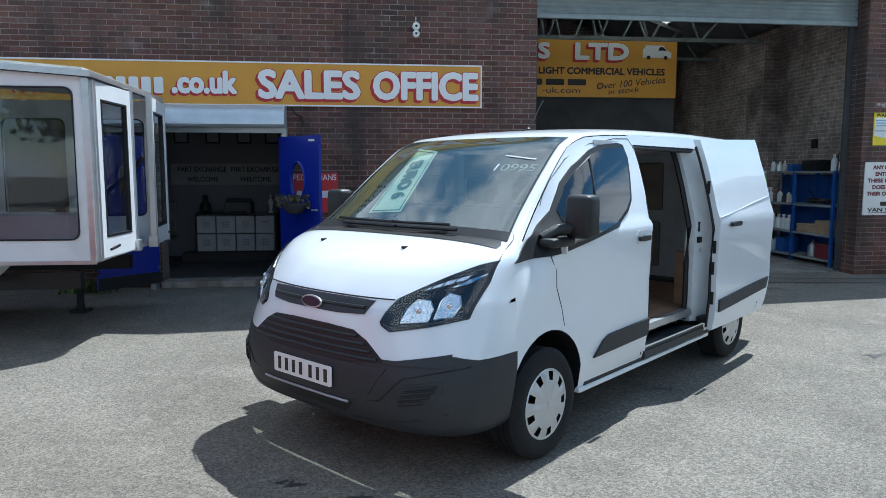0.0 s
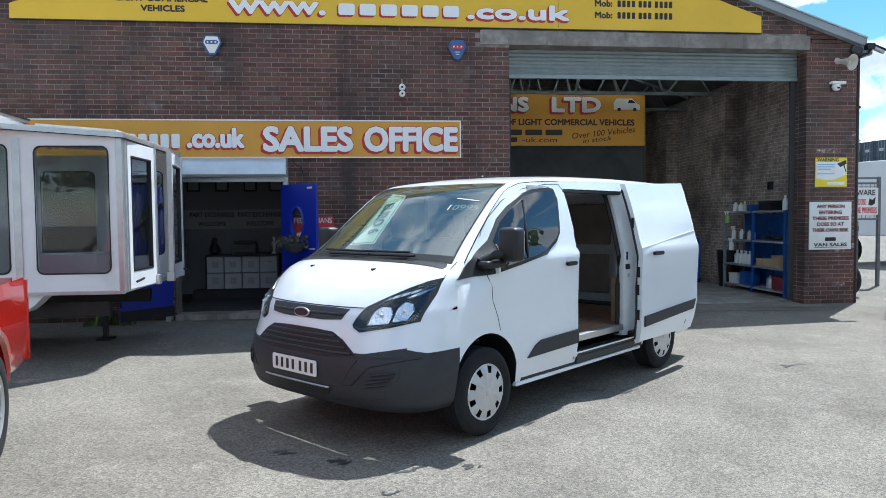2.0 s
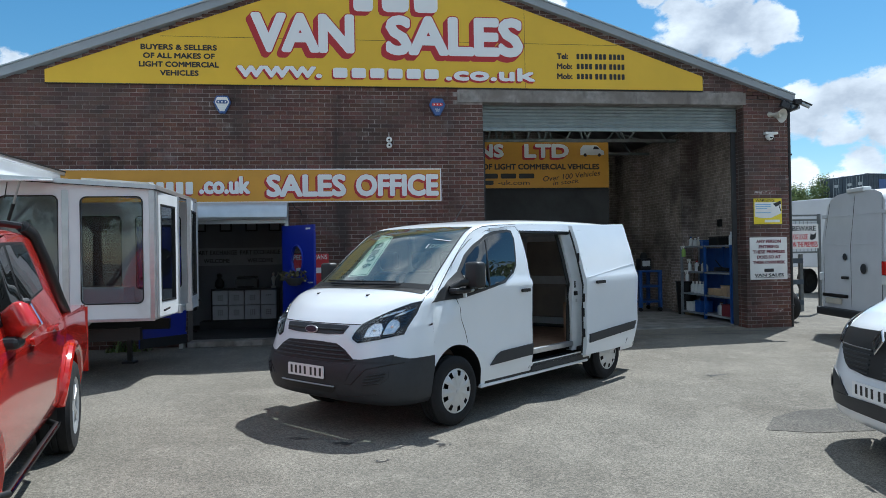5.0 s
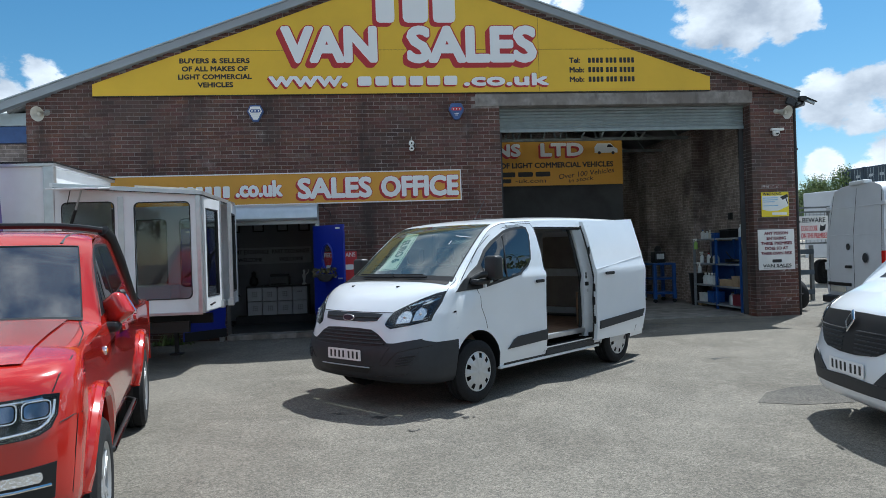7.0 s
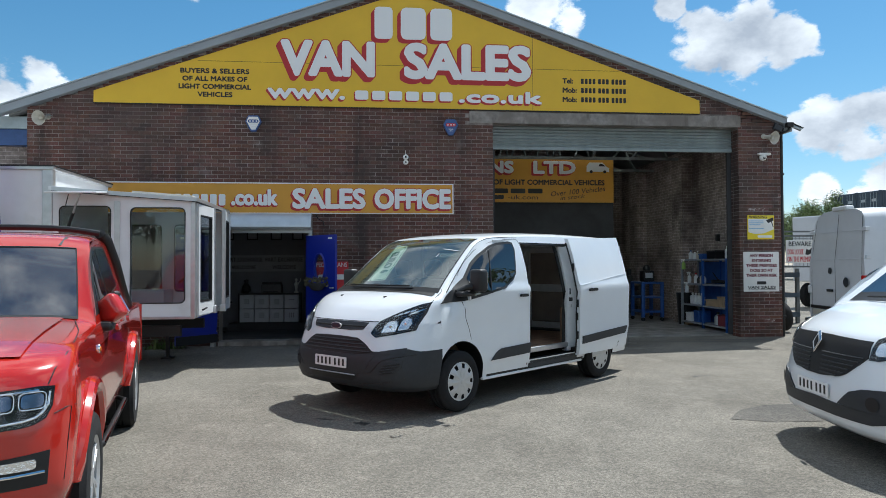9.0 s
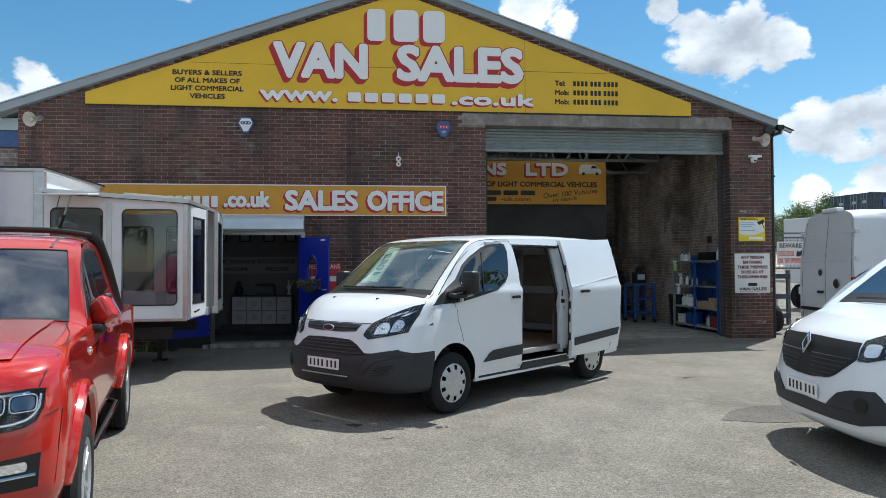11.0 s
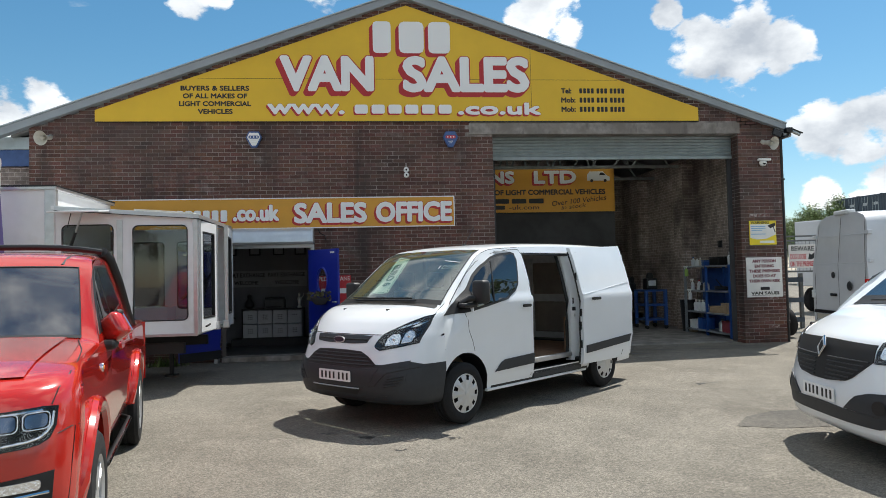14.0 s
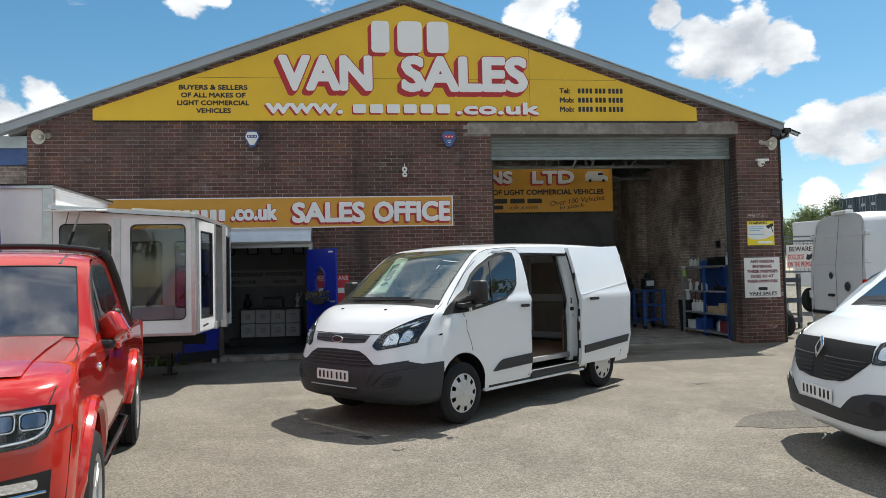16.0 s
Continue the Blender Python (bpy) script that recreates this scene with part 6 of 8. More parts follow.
part("seat", box(-0.24, 0.24, -0.24, 0.24, 0.42, 0.50, 0.03), "cabin", ch)
part("backrest", box(-0.22, 0.22, 0.20, 0.26, 0.55, 1.05, 0.03), "cabin", ch)
part("stem", tube([(0, 0, 0.06), (0, 0, 0.42)], 0.03, 8), "black_plastic", ch)
for q in range(5):
    a = 2 * math.pi * q / 5
    part("foot", tube([(0, 0, 0.08), (0.28 * math.cos(a), 0.28 * math.sin(a), 0.03)], 0.022, 6), "black_plastic", ch)

# ---- the red pickup ----
pick = thing("pickup_truck", "bright red double-cab pickup with a black sports bar", "pickup", at(-4.165, -9.735, 0, -76.3))
P_RIBS = [
    (0.76, 0.34, 0.46, 0.89, 0.34, 3.6), (0.86, 0.45, 0.47, 0.925, 0.45, 3.4), (0.885, 0.62, 0.44, 0.938, 0.62, 3.2), (0.88, 0.80, 0.42, 0.942, 0.80, 3.0), (0.86, 0.95, 0.42, 0.938, 0.95, 2.8),
    (0.82, 1.04, 0.42, 0.930, 1.02, 2.6), (0.70, 1.10, 0.40, 0.922, 1.06, 2.5), (0.40, 1.15, 0.30, 0.912, 1.09, 2.6), (0.0, 1.18, 0.0, 0.905, 1.105, 2.6), (-0.58, 1.205, -0.52, 0.895, 1.12, 2.6),
    (-0.70, 1.22, -0.62, 0.888, 1.16, 2.8), (-1.0, 1.45, -0.90, 0.83, 1.41, 3.0), (-1.28, 1.68, -1.2, 0.775, 1.64, 3.0), (-1.45, 1.775, -1.4, 0.75, 1.725, 2.8), (-1.80, 1.815, -1.8, 0.74, 1.755, 2.8),
    (-2.30, 1.80, -2.3, 0.74, 1.745, 2.8), (-2.58, 1.755, -2.58, 0.75, 1.70, 2.8), (-2.70, 1.55, -2.70, 0.79, 1.50, 3.0), (-2.74, 1.13, -2.74, 0.915, 1.13, 3.0), (-2.95, 1.12, -2.95, 0.925, 1.12, 3.0), (-4.30, 1.12, -4.30, 0.915, 1.12, 3.0)]
P_SECTION = [(0.38, 0.87), (0.48, 0.915), (0.62, 0.932), (0.80, 0.94), (0.95, 0.93), (1.05, 0.932), (1.12, 0.92), (1.2, 0.89), (1.5, 0.81), (1.75, 0.74)]
P_ARCH = [(0.0, 0.39, 0.45), (-3.095, 0.39, 0.45)]
ps = Shell(P_RIBS, P_SECTION, P_ARCH, 0.42)
ps.edge_front = 0.42
PS = ps.sub
pcols = sorted(set([round(0.42 - 0.035 * k, 4) for k in range(26)] + [-0.6, -0.8, -1.0, -1.3, -1.65, -2.0, -2.3, -2.5, -2.58, -2.64, -2.70, -2.74] + [round(-2.6 - 0.038 * k, 4) for k in range(27)] + [-3.7, -3.9, -4.1, -4.28]), reverse=True)
prows = [0.50, 0.58, 0.68, 0.78, 0.86, 0.94, 1.0, 1.06, 1.10, 1.16, 1.25, 1.4, 1.55, 1.68]
pbody = merge(ps.cap(0, len(ps.ribs) - 1), ps.flank(pcols, prows, 1), ps.flank(pcols, prows, -1),
              box(-4.32, -4.28, -0.94, 0.94, 0.45, 1.10))
bmesh.ops.remove_doubles(pbody, verts=pbody.verts[:], dist=0.001)
part("body", pbody, "red_car", pick, smooth=True)
part("chassis", box(-4.2, 0.6, -0.6, 0.6, 0.34, 0.46), "black_plastic", pick)


def on_pick(s, off):
    return lambda a, b, o: Vector((a, s * (ps.side_y(a, b) + off + o), b))


P_TOP = round(11.85 * PS)
part("windscreen", ps.cap(10 * PS, P_TOP, 0.0, 0.60, off=0.004), "glass_screen_dark", pick, "windscreen reflecting clouds", smooth=True)
part("screen_band", ps.cap(10 * PS - 1, 10 * PS, 0.0, 0.62, off=0.006), "black_plastic", pick, smooth=True)
for s in (1, -1):
    part("screen_edge", ps.cap(10 * PS, P_TOP, 0.60, 0.618, off=0.006, half=s), "black_plastic", pick, smooth=True)
    seam("screen_edge", [Vector((p.x, s * p.y, p.z + 0.004)) for p in (ps.rib_point(P_TOP, u * math.pi / 2) for u in np.linspace(0.0, 0.61, 9))], 0.008, pick)
for s in (1, -1):
    part("window_surround", clip_patch([(-0.70, 1.205), (-0.95, 1.455), (-1.12, 1.585), (-1.22, 1.645), (-1.42, 1.69), (-2.15, 1.71), (-2.24, 1.64), (-2.34, 1.36)], on_pick(s, 0.001), 0.06, 0.002), "black_plastic", pick, smooth=True)
    part("door_window", clip_patch([(-0.82, 1.245), (-0.96, 1.42), (-1.14, 1.565), (-1.24, 1.622), (-1.40, 1.665), (-1.44, 1.665), (-1.44, 1.29)], on_pick(s, 0.003), 0.05, 0.003), "glass_dark", pick, smooth=True)
    part("door_window", clip_patch([(-1.51, 1.30), (-1.51, 1.672), (-1.75, 1.685), (-2.12, 1.685), (-2.20, 1.62), (-2.29, 1.37)], on_pick(s, 0.003), 0.05, 0.003), "glass_dark", pick, smooth=True)
    for a in ([(-0.56, 1.10), (-0.60, 0.95), (-0.60, 0.5)], [(-1.475, 1.68), (-1.475, 1.1), (-1.46, 0.5)], [(-2.60, 1.12), (-2.62, 0.95), (-2.46, 0.72), (-2.40, 0.5)], [(-2.78, 1.10), (-2.78, 0.5)]):
        seam("door_seam", [on_pick(s, -0.001)(x, z, 0) for x, z in a], 0.004, pick)
    for x in (-1.36, -2.30):
        part("door_handle", clip_patch(rounded(x - 0.10, x + 0.10, 1.055, 1.10, 0.016, 2), on_pick(s, 0.02), 0.05, 0.02), "red_car", pick, smooth=True)
    part("side_badge", lathe([(0.001, 0.012), (0.028, 0.010), (0.032, 0.0)], 16), "chrome", pick, m=Matrix.Translation(on_pick(s, 0.0)(-0.53, 1.00, 0)) @ pose(0, 0, 0, 0, 0, 0 if s > 0 else 180))
    part("repeater_lens", lathe([(0.001, 0.016), (0.014, 0.014), (0.016, 0.008)], 14), "orange", pick, m=Matrix.Translation(on_pick(s, 0.0)(-0.53, 1.00, 0)) @ pose(0, 0, 0, 0, 0, 0 if s > 0 else 180))
    for cx in (0.0, -3.095):
        fl = []
        for k in range(19):
            a = radians(-5 + 190 * k / 18)
            x, z = cx + 0.465 * math.cos(a), max(0.39 + 0.465 * math.sin(a), 0.42)
            fl.append(Vector((x, s * (ps.side_y(min(x, 0.44), max(z, 0.45)) + 0.006), z)))
        part("wheel_flare", tube(fl, 0.040, 8), "red_car", pick, smooth=True)
        part("wheel_housing", ps.arch_lip((cx, 0.39, 0.45), s), "black_plastic", pick)
    part("side_step", tube([(-0.62, s * 0.84, 0.34), (-0.72, s * 0.92, 0.33), (-2.40, s * 0.92, 0.33), (-2.50, s * 0.84, 0.34)], 0.022, 10), "black_plastic", pick, smooth=True)
    part("step_trim", tube([(-0.72, s * 0.938, 0.342), (-2.40, s * 0.938, 0.342)], 0.008, 6), "chrome", pick)
    mr = part("door_mirror", box(-0.06, 0.05, -0.085, 0.085, -0.09, 0.10, 0.036, 3), "red_car", pick, "red door mirror with a black foot", smooth=True, m=pose(-0.86, s * 0.955, 1.235, s * 34, 0, s * -34))
    part("mirror_glass", box(-0.072, -0.056, -0.075, 0.075, -0.07, 0.085, 0.004), "chrome", mr)
    part("mirror_rim", box(-0.068, -0.01, -0.088, 0.088, 0.062, 0.106, 0.016), "black_plastic", mr)
    part("mirror_foot", box(-0.94, -0.74, min(s * 0.85, s * 0.98), max(s * 0.85, s * 0.98), 1.09, 1.16, 0.028), "black_plastic", pick)
    part("sports_bar", tube([(-2.46, s * 0.70, 1.835), (-2.55, s * 0.745, 1.775), (-2.75, s * 0.80, 1.56), (-3.05, s * 0.85, 1.25), (-3.25, s * 0.87, 1.12)], 0.05, 10), "black_plastic", pick, smooth=True)
    lamp = part("headlight", clip_patch([(0.50, 0.772), (0.74, 0.781), (0.79, 0.789), (0.832, 0.812), (0.855, 0.866), (0.86, 0.957), (0.80, 0.964), (0.50, 0.952)], lambda a, b, o, s=s: ps.front(a * s, b, 0.003 + o), 0.03, 0.006), "lamp_dark", pick, "clear headlight with a blue-tinted projector", smooth=True)
    for y0, y1, z0, z1 in ((0.575, 0.70, 0.868, 0.935), (0.735, 0.822, 0.870, 0.932)):
        part("projector", clip_patch(rounded(y0, y1, z0, z1, 0.02), lambda a, b, o, s=s: ps.front(a * s, b, 0.010 + o), 0.03, 0.006), "lamp_blue", lamp, "blue-tinted projector", smooth=True)
        ring_ = rounded(y0 - 0.008, y1 + 0.008, z0 - 0.008, z1 + 0.008, 0.022)
        part("projector_rim", tube([ps.front(a * s, b, 0.017) for a, b in ring_ + ring_[:1]], 0.003, 6), "lamp_shell", lamp, smooth=True)
    part("light_strip", tube([ps.front(a * s, b, 0.014) for a, b in ((0.51, 0.800), (0.66, 0.806), (0.745, 0.812), (0.79, 0.822), (0.818, 0.842), (0.838, 0.875), (0.843, 0.935))], 0.007, 8), "lamp_shell", lamp, "pale daytime light strip", smooth=True)
    part("lamp_brow", tube([ps.front(a * s, b, 0.012) for a, b in ((0.52, 0.938), (0.70, 0.944), (0.80, 0.948))], 0.006, 6), "chrome", lamp, smooth=True)
    part("lens", clip_patch([(0.505, 0.777), (0.74, 0.786), (0.788, 0.794), (0.827, 0.816), (0.85, 0.868), (0.854, 0.952), (0.80, 0.959), (0.505, 0.947)], lambda a, b, o, s=s: ps.front(a * s, b, 0.018 + o), 0.03), "lamp_glass", lamp, smooth=True)
    fg_ = part("fog_recess", clip_patch([(0.55, 0.50), (0.84, 0.50), (0.85, 0.66), (0.55, 0.64)], lambda a, b, o, s=s: ps.front(a * s, b, 0.001 + o), 0.04, 0.004), "black_plastic", pick, smooth=True)
    part("fog_light", clip_patch(rounded(0.60, 0.80, 0.585, 0.63, 0.015), lambda a, b, o, s=s: ps.front(a * s, b, 0.008 + o), 0.03, 0.006), "lamp_shell", fg_, smooth=True)
    part("fog_strip", tube([ps.front(s * y, 0.565, 0.010) for y in (0.56, 0.70, 0.83)], 0.008, 6), "chrome", fg_)
    seam("bumper_seam", [ps.front(s * y, z, 0.001) for y, z in ((0.86, 0.825), (0.88, 0.832), (0.905, 0.842), (0.935, 0.838))], 0.0025, pick)
    seam("wing_seam", [ps.front(s * y, z, 0.001) for y, z in ((0.921, 0.838), (0.913, 0.687), (0.90, 0.50), (0.887, 0.38))], 0.0025, pick)
    seam("bonnet_seam", [Vector((x, s * y, z + 0.001)) for x, y, z in ((0.693, 0.832, 0.966), (0.635, 0.851, 1.032), (0.477, 0.879, 1.088), (0.188, 0.876, 1.124), (-0.186, 0.843, 1.148), (-0.616, 0.763, 1.181))], 0.004, pick)
part("bonnet_dome", ps.cap(6 * PS, 9 * PS + 2, 0.0, 0.50, off=0.009), "red_car", pick, smooth=True)
for s in (1, -1):
    seam("roof_strip", [(-1.31, s * 0.56, 1.690), (-1.43, s * 0.585, 1.752), (-1.70, s * 0.64, 1.782), (-2.2, s * 0.65, 1.775)], 0.016, pick, "grey_plastic")
part("sports_bar_hoop", tube([(-2.44, y, 1.885 - 0.05 * abs(y / 0.70) ** 3) for y in np.linspace(-0.70, 0.70, 17)], 0.026, 8), "black_plastic", pick, smooth=True)
grl = part("grille", clip_patch([(-0.50, 0.76), (0.50, 0.76), (0.50, 0.955), (-0.50, 0.955)], lambda a, b, o: ps.front(a, b, 0.002 + o), 0.05, 0.004), "black_plastic", pick, smooth=True)
for z in (0.80, 0.86, 0.92):
    part("grille_bar", tube([ps.front(y, z, 0.010) for y in np.linspace(-0.49, 0.49, 11)], 0.010, 6), "chrome", grl)
number_plate(pick, Matrix.Translation(ps.front(0, 0.62, 0.010)) @ pose(0, 0, 0, 0, 0, 90))
for x, drop in ((0.03, 0.068), (-3.095, 0.047)):
    for s in (1, -1):
        wheel(pick, x, s * 0.84, s, 0.385, 0.238, "alloy", 0.255, "alloy", drop)

# ---- the white van at the yard's edge ----
tv = thing("parked_van", "white van with a black grille parked at the yard's edge", "van", at(3.103, -8.308, ground_z(-8.3), 172.0))
V_RIBS = [
    (0.80, 0.22, 0.40, 0.88, 0.22, 3.4), (0.91, 0.28, 0.40, 0.94, 0.28, 3.2), (0.945, 0.40, 0.39, 0.965, 0.40, 3.1), (0.955, 0.55, 0.36, 0.975, 0.55, 3.0), (0.94, 0.68, 0.34, 0.978, 0.68, 2.8),
    (0.915, 0.82, 0.34, 0.975, 0.82, 2.6), (0.88, 0.94, 0.34, 0.965, 0.94, 2.5), (0.825, 1.02, 0.335, 0.955, 1.01, 2.4), (0.70, 1.09, 0.33, 0.95, 1.06, 2.3), (0.48, 1.17, 0.32, 0.945, 1.11, 2.3),
    (0.24, 1.24, 0.30, 0.935, 1.16, 2.3), (0.15, 1.27, 0.27, 0.925, 1.21, 2.5), (-0.12, 1.47, 0.05, 0.90, 1.42, 2.7), (-0.42, 1.72, -0.30, 0.86, 1.66, 2.8), (-0.66, 1.88, -0.66, 0.82, 1.82, 2.7),
    (-1.0, 1.94, -1.0, 0.80, 1.87, 2.7), (-2.5, 1.97, -2.5, 0.79, 1.89, 2.7), (-3.9, 1.95, -3.9, 0.78, 1.87, 2.7), (-4.05, 1.85, -4.02, 0.77, 1.80, 2.8)]
vs_ = Shell(V_RIBS, T_SECTION[:-1] + [(1.89, 0.79)], [(0.0, 0.33, 0.385), (-3.1, 0.33, 0.385)], 0.27)
vcols = sorted(set([round(0.34 - 0.034 * k, 4) for k in range(22)] + [-0.6, -0.9, -1.2, -1.6, -2.1, -2.6] + [round(-2.7 - 0.04 * k, 4) for k in range(21)] + [-3.7, -3.9, -4.03]), reverse=True)
VS = vs_.sub
vb = merge(vs_.cap(0, len(vs_.ribs) - 1), vs_.flank(vcols, rows, 1), vs_.flank(vcols, rows, -1), box(-4.06, -4.02, -0.9, 0.9, 0.3, 1.85))
bmesh.ops.remove_doubles(vb, verts=vb.verts[:], dist=0.001)
part("body", vb, "van_white", tv, smooth=True)
part("floor_pan", box(-4.0, 0.7, -0.62, 0.62, 0.26, 0.36), "black_plastic", tv)


def vf(off):
    return lambda a, b, o: vs_.front(a, b, off + o)


part("windscreen", vs_.cap(11 * VS, 14 * VS, 0.0, 0.60, off=0.004), "glass_screen_dark", tv, smooth=True)
part("screen_band", vs_.cap(11 * VS - 1, 11 * VS + 1, 0.0, 0.60, off=0.006), "black_plastic", tv, smooth=True)
gr = part("grille", clip_patch([(-0.37, 0.685), (-0.12, 0.660), (0.12, 0.660), (0.37, 0.685), (0.44, 0.715), (0.53, 0.785), (0.61, 0.855), (0.595, 0.985), (0.10, 0.997), (-0.10, 0.997), (-0.595, 0.985), (-0.61, 0.855), (-0.53, 0.785), (-0.44, 0.715)], vf(0.002), 0.04, 0.006), "black_plastic", tv, "black slatted grille", smooth=True)
for z, w in ((0.685, 0.33), (0.715, 0.41), (0.748, 0.46), (0.783, 0.50), (0.818, 0.545), (0.853, 0.58)):
    for s in (1, -1):
        part("slat", tube([vs_.front(s * y, z, 0.012) for y in np.linspace(0.09, w, 9)], 0.007, 6), "grey_plastic", gr)
bd = part("badge", prism([(0.02, 0.10), (0.065, 0.01), (-0.02, -0.10), (-0.065, -0.01)], -0.02, 0.0, bevel=0.008), "chrome", tv, "upright chrome badge", m=Matrix.Translation(vs_.front(0, 0.925, 0.024)) @ pose(0, 0, 0, -12, 0, 90))
part("badge_core", prism([(0.008, 0.052), (0.028, 0.006), (-0.008, -0.052), (-0.028, -0.006)], -0.024, -0.018), "black_plastic", bd)
part("bumper_band", clip_patch([(-0.93, 0.42), (-0.70, 0.36), (0.70, 0.36), (0.93, 0.42), (0.955, 0.50), (0.40, 0.485), (-0.40, 0.485), (-0.955, 0.50)], vf(0.002), 0.05, 0.006), "grey_plastic", tv, "dark grey bumper band", smooth=True)
for s in (1, -1):
    part("fog_pod", clip_patch([(0.36, 0.47), (0.90, 0.45), (0.90, 0.50), (0.83, 0.60), (0.79, 0.637), (0.62, 0.622), (0.50, 0.585)], lambda a, b, o, s=s: vs_.front(a * s, b, 0.004 + o), 0.03, 0.007), "grey_plastic", tv, smooth=True)
    part("fog_hole", lathe([(0.001, -0.004), (0.05, 0.0), (0.055, 0.004)], 20, "x"), "black_plastic", tv, m=Matrix.Translation(vs_.front(s * 0.72, 0.525, 0.014)) @ pose(0, 0, 0, 0, 0, 25 * s))
    hl = part("headlight", clip_patch([(0.62, 0.845), (0.70, 0.845), (0.82, 0.885), (0.93, 0.935), (0.94, 1.06), (0.92, 1.13), (0.74, 1.085), (0.62, 1.005)], lambda a, b, o, s=s: vs_.front(a * s, b, 0.003 + o), 0.03, 0.005), "lamp_dark", tv, "large clear headlight", smooth=True)
    part("reflector", clip_patch(rounded(0.66, 0.765, 0.885, 0.985, 0.03), lambda a, b, o, s=s: vs_.front(a * s, b, 0.009 + o), 0.03, 0.005), "lamp_shell", hl, smooth=True)
    part("reflector", clip_patch(rounded(0.79, 0.90, 0.925, 1.035, 0.03), lambda a, b, o, s=s: vs_.front(a * s, b, 0.009 + o), 0.03, 0.005), "lamp_shell", hl, smooth=True)
    part("lens", clip_patch([(0.625, 0.85), (0.70, 0.85), (0.82, 0.89), (0.925, 0.94), (0.935, 1.06), (0.915, 1.125), (0.74, 1.08), (0.625, 1.0)], lambda a, b, o, s=s: vs_.front(a * s, b, 0.018 + o), 0.03), "lamp_glass", hl, smooth=True)
    for a in ((0.0, 0.33, 0.385), (-3.1, 0.33, 0.385)):
        part("wheel_housing", vs_.arch_lip(a, s), "black_plastic", tv)
    part("window_surround", clip_patch([(0.28, 1.14), (-0.04, 1.50), (-0.42, 1.70), (-1.0, 1.77), (-1.02, 1.20)], lambda a, b, o, s=s: Vector((a, s * (vs_.side_y(a, b) + 0.002 + o), b)), 0.06, 0.004), "glass_dark", tv, smooth=True)
    part("door_mirror", box(-0.42, -0.27, min(s * 0.98, s * 1.16), max(s * 0.98, s * 1.16), 1.18, 1.44, 0.04, 3), "black_plastic", tv, smooth=True)
part("wiper", tube([(0.20, -0.5, 1.285), (0.21, 0.0, 1.30), (0.20, 0.5, 1.285)], 0.010, 6), "black_plastic", tv)
number_plate(tv, Matrix.Translation(vs_.front(0, 0.548, 0.010)) @ pose(0, 0, 0, 0, 0, 90))
for x in (0.0, -3.1):
    for s in (1, -1):
        wheel(tv, x, s * 0.85, s, 0.335, 0.215, "cap")

# ---- the tall van behind ----
cv = thing("tall_van", "tall white panel van seen from behind, with blank rear doors", "van", at(6.83, -1.92, ground_z(-1.92), -8.5))


def tall_section(x):
    k = 0.0 if x > 0.25 else (0.25 - x) * 0.2
    return [(0.94 - k * 0.3, 0.42), (0.985 - k * 0.3, 0.60), (0.99 - k * 0.3, 1.25), (0.955 - k * 0.3, 1.60), (0.915 - k * 0.3, 2.05), (0.87 - k * 0.4, 2.32), (0.78 - k * 0.6, 2.45 - k * 0.2), (0.55, 2.52 - k * 0.3), (0.0, 2.55 - k * 0.3)]


bm = bmesh.new()
prev = None
for x in (0.0, 0.04, 0.12, 0.25, 0.8, 2.5, 4.2, 5.0):
    pr_ = tall_section(x)
    lean = [(x + (0.10 * max(0, z - 1.6) if x < 0.3 else 0)) for _, z in pr_]
    ring = [bm.verts.new((lx, y, z)) for lx, (y, z) in zip(lean, pr_)] + [bm.verts.new((lx, -y, z)) for lx, (y, z) in list(zip(lean, pr_))[-2::-1]]
    if prev:
        for a, b, c, d in zip(prev, prev[1:], ring[1:], ring):
            bm.faces.new((a, b, c, d))
    else:
        bm.faces.new(ring[::-1])
    prev = ring
bm.faces.new(prev)
bmesh.ops.recalc_face_normals(bm, faces=bm.faces[:])
part("body", bm, "van_dusty", cv, smooth=True)
part("rear_bumper", box(-0.12, 0.10, -0.96, 0.96, 0.36, 0.50, 0.03), "grey_plastic", cv)
part("plate_recess", box(-0.025, 0.0, 0.10, 0.91, 0.69, 0.75, 0.01), "black_plastic", cv)
part("number_plate", box(-0.035, -0.024, 0.26, 0.78, 0.575, 0.675), "cream", cv, "dull yellow rear plate with plain bars")
seam("door_seam", [(-0.004, 0.0, 0.55), (-0.004, 0.0, 1.6), (0.045, 0.0, 2.05), (0.085, 0.0, 2.45)], 0.003, cv)
for s in (1, -1):
    seam("door_seam", [(-0.004, s * 0.86, 0.55), (-0.004, s * 0.87, 1.3), (0.02, s * 0.85, 1.8), (0.075, s * 0.78, 2.36)], 0.0035, cv)
    dx = 0.05 if s > 0 else 0.0
    tl = part("tail_light", box(-0.03 + dx, 0.16 + dx, min(s * 0.88, s * 0.998), max(s * 0.88, s * 0.998), 1.12, 1.34, 0.02), "red_lens", cv, "red tail light")
    part("lower_lens", box(-0.028, 0.14, min(s * 0.885, s * 0.995), max(s * 0.885, s * 0.995), 0.97, 1.115, 0.01), "plastic_white", tl)
    for z in (1.62, 0.8, 2.1):
        part("hinge", box(0.02, 0.10, min(s * 0.84, s * 0.97), max(s * 0.84, s * 0.97), z, z + 0.07, 0.01), "van_dusty", cv)
    for x in (1.1, 4.6):
        wheel(cv, x, s * 0.86, s, 0.35, 0.215, "cap")
part("door_handle", box(-0.05, -0.005, 0.06, 0.24, 1.02, 1.07, 0.012), "black_plastic", cv)
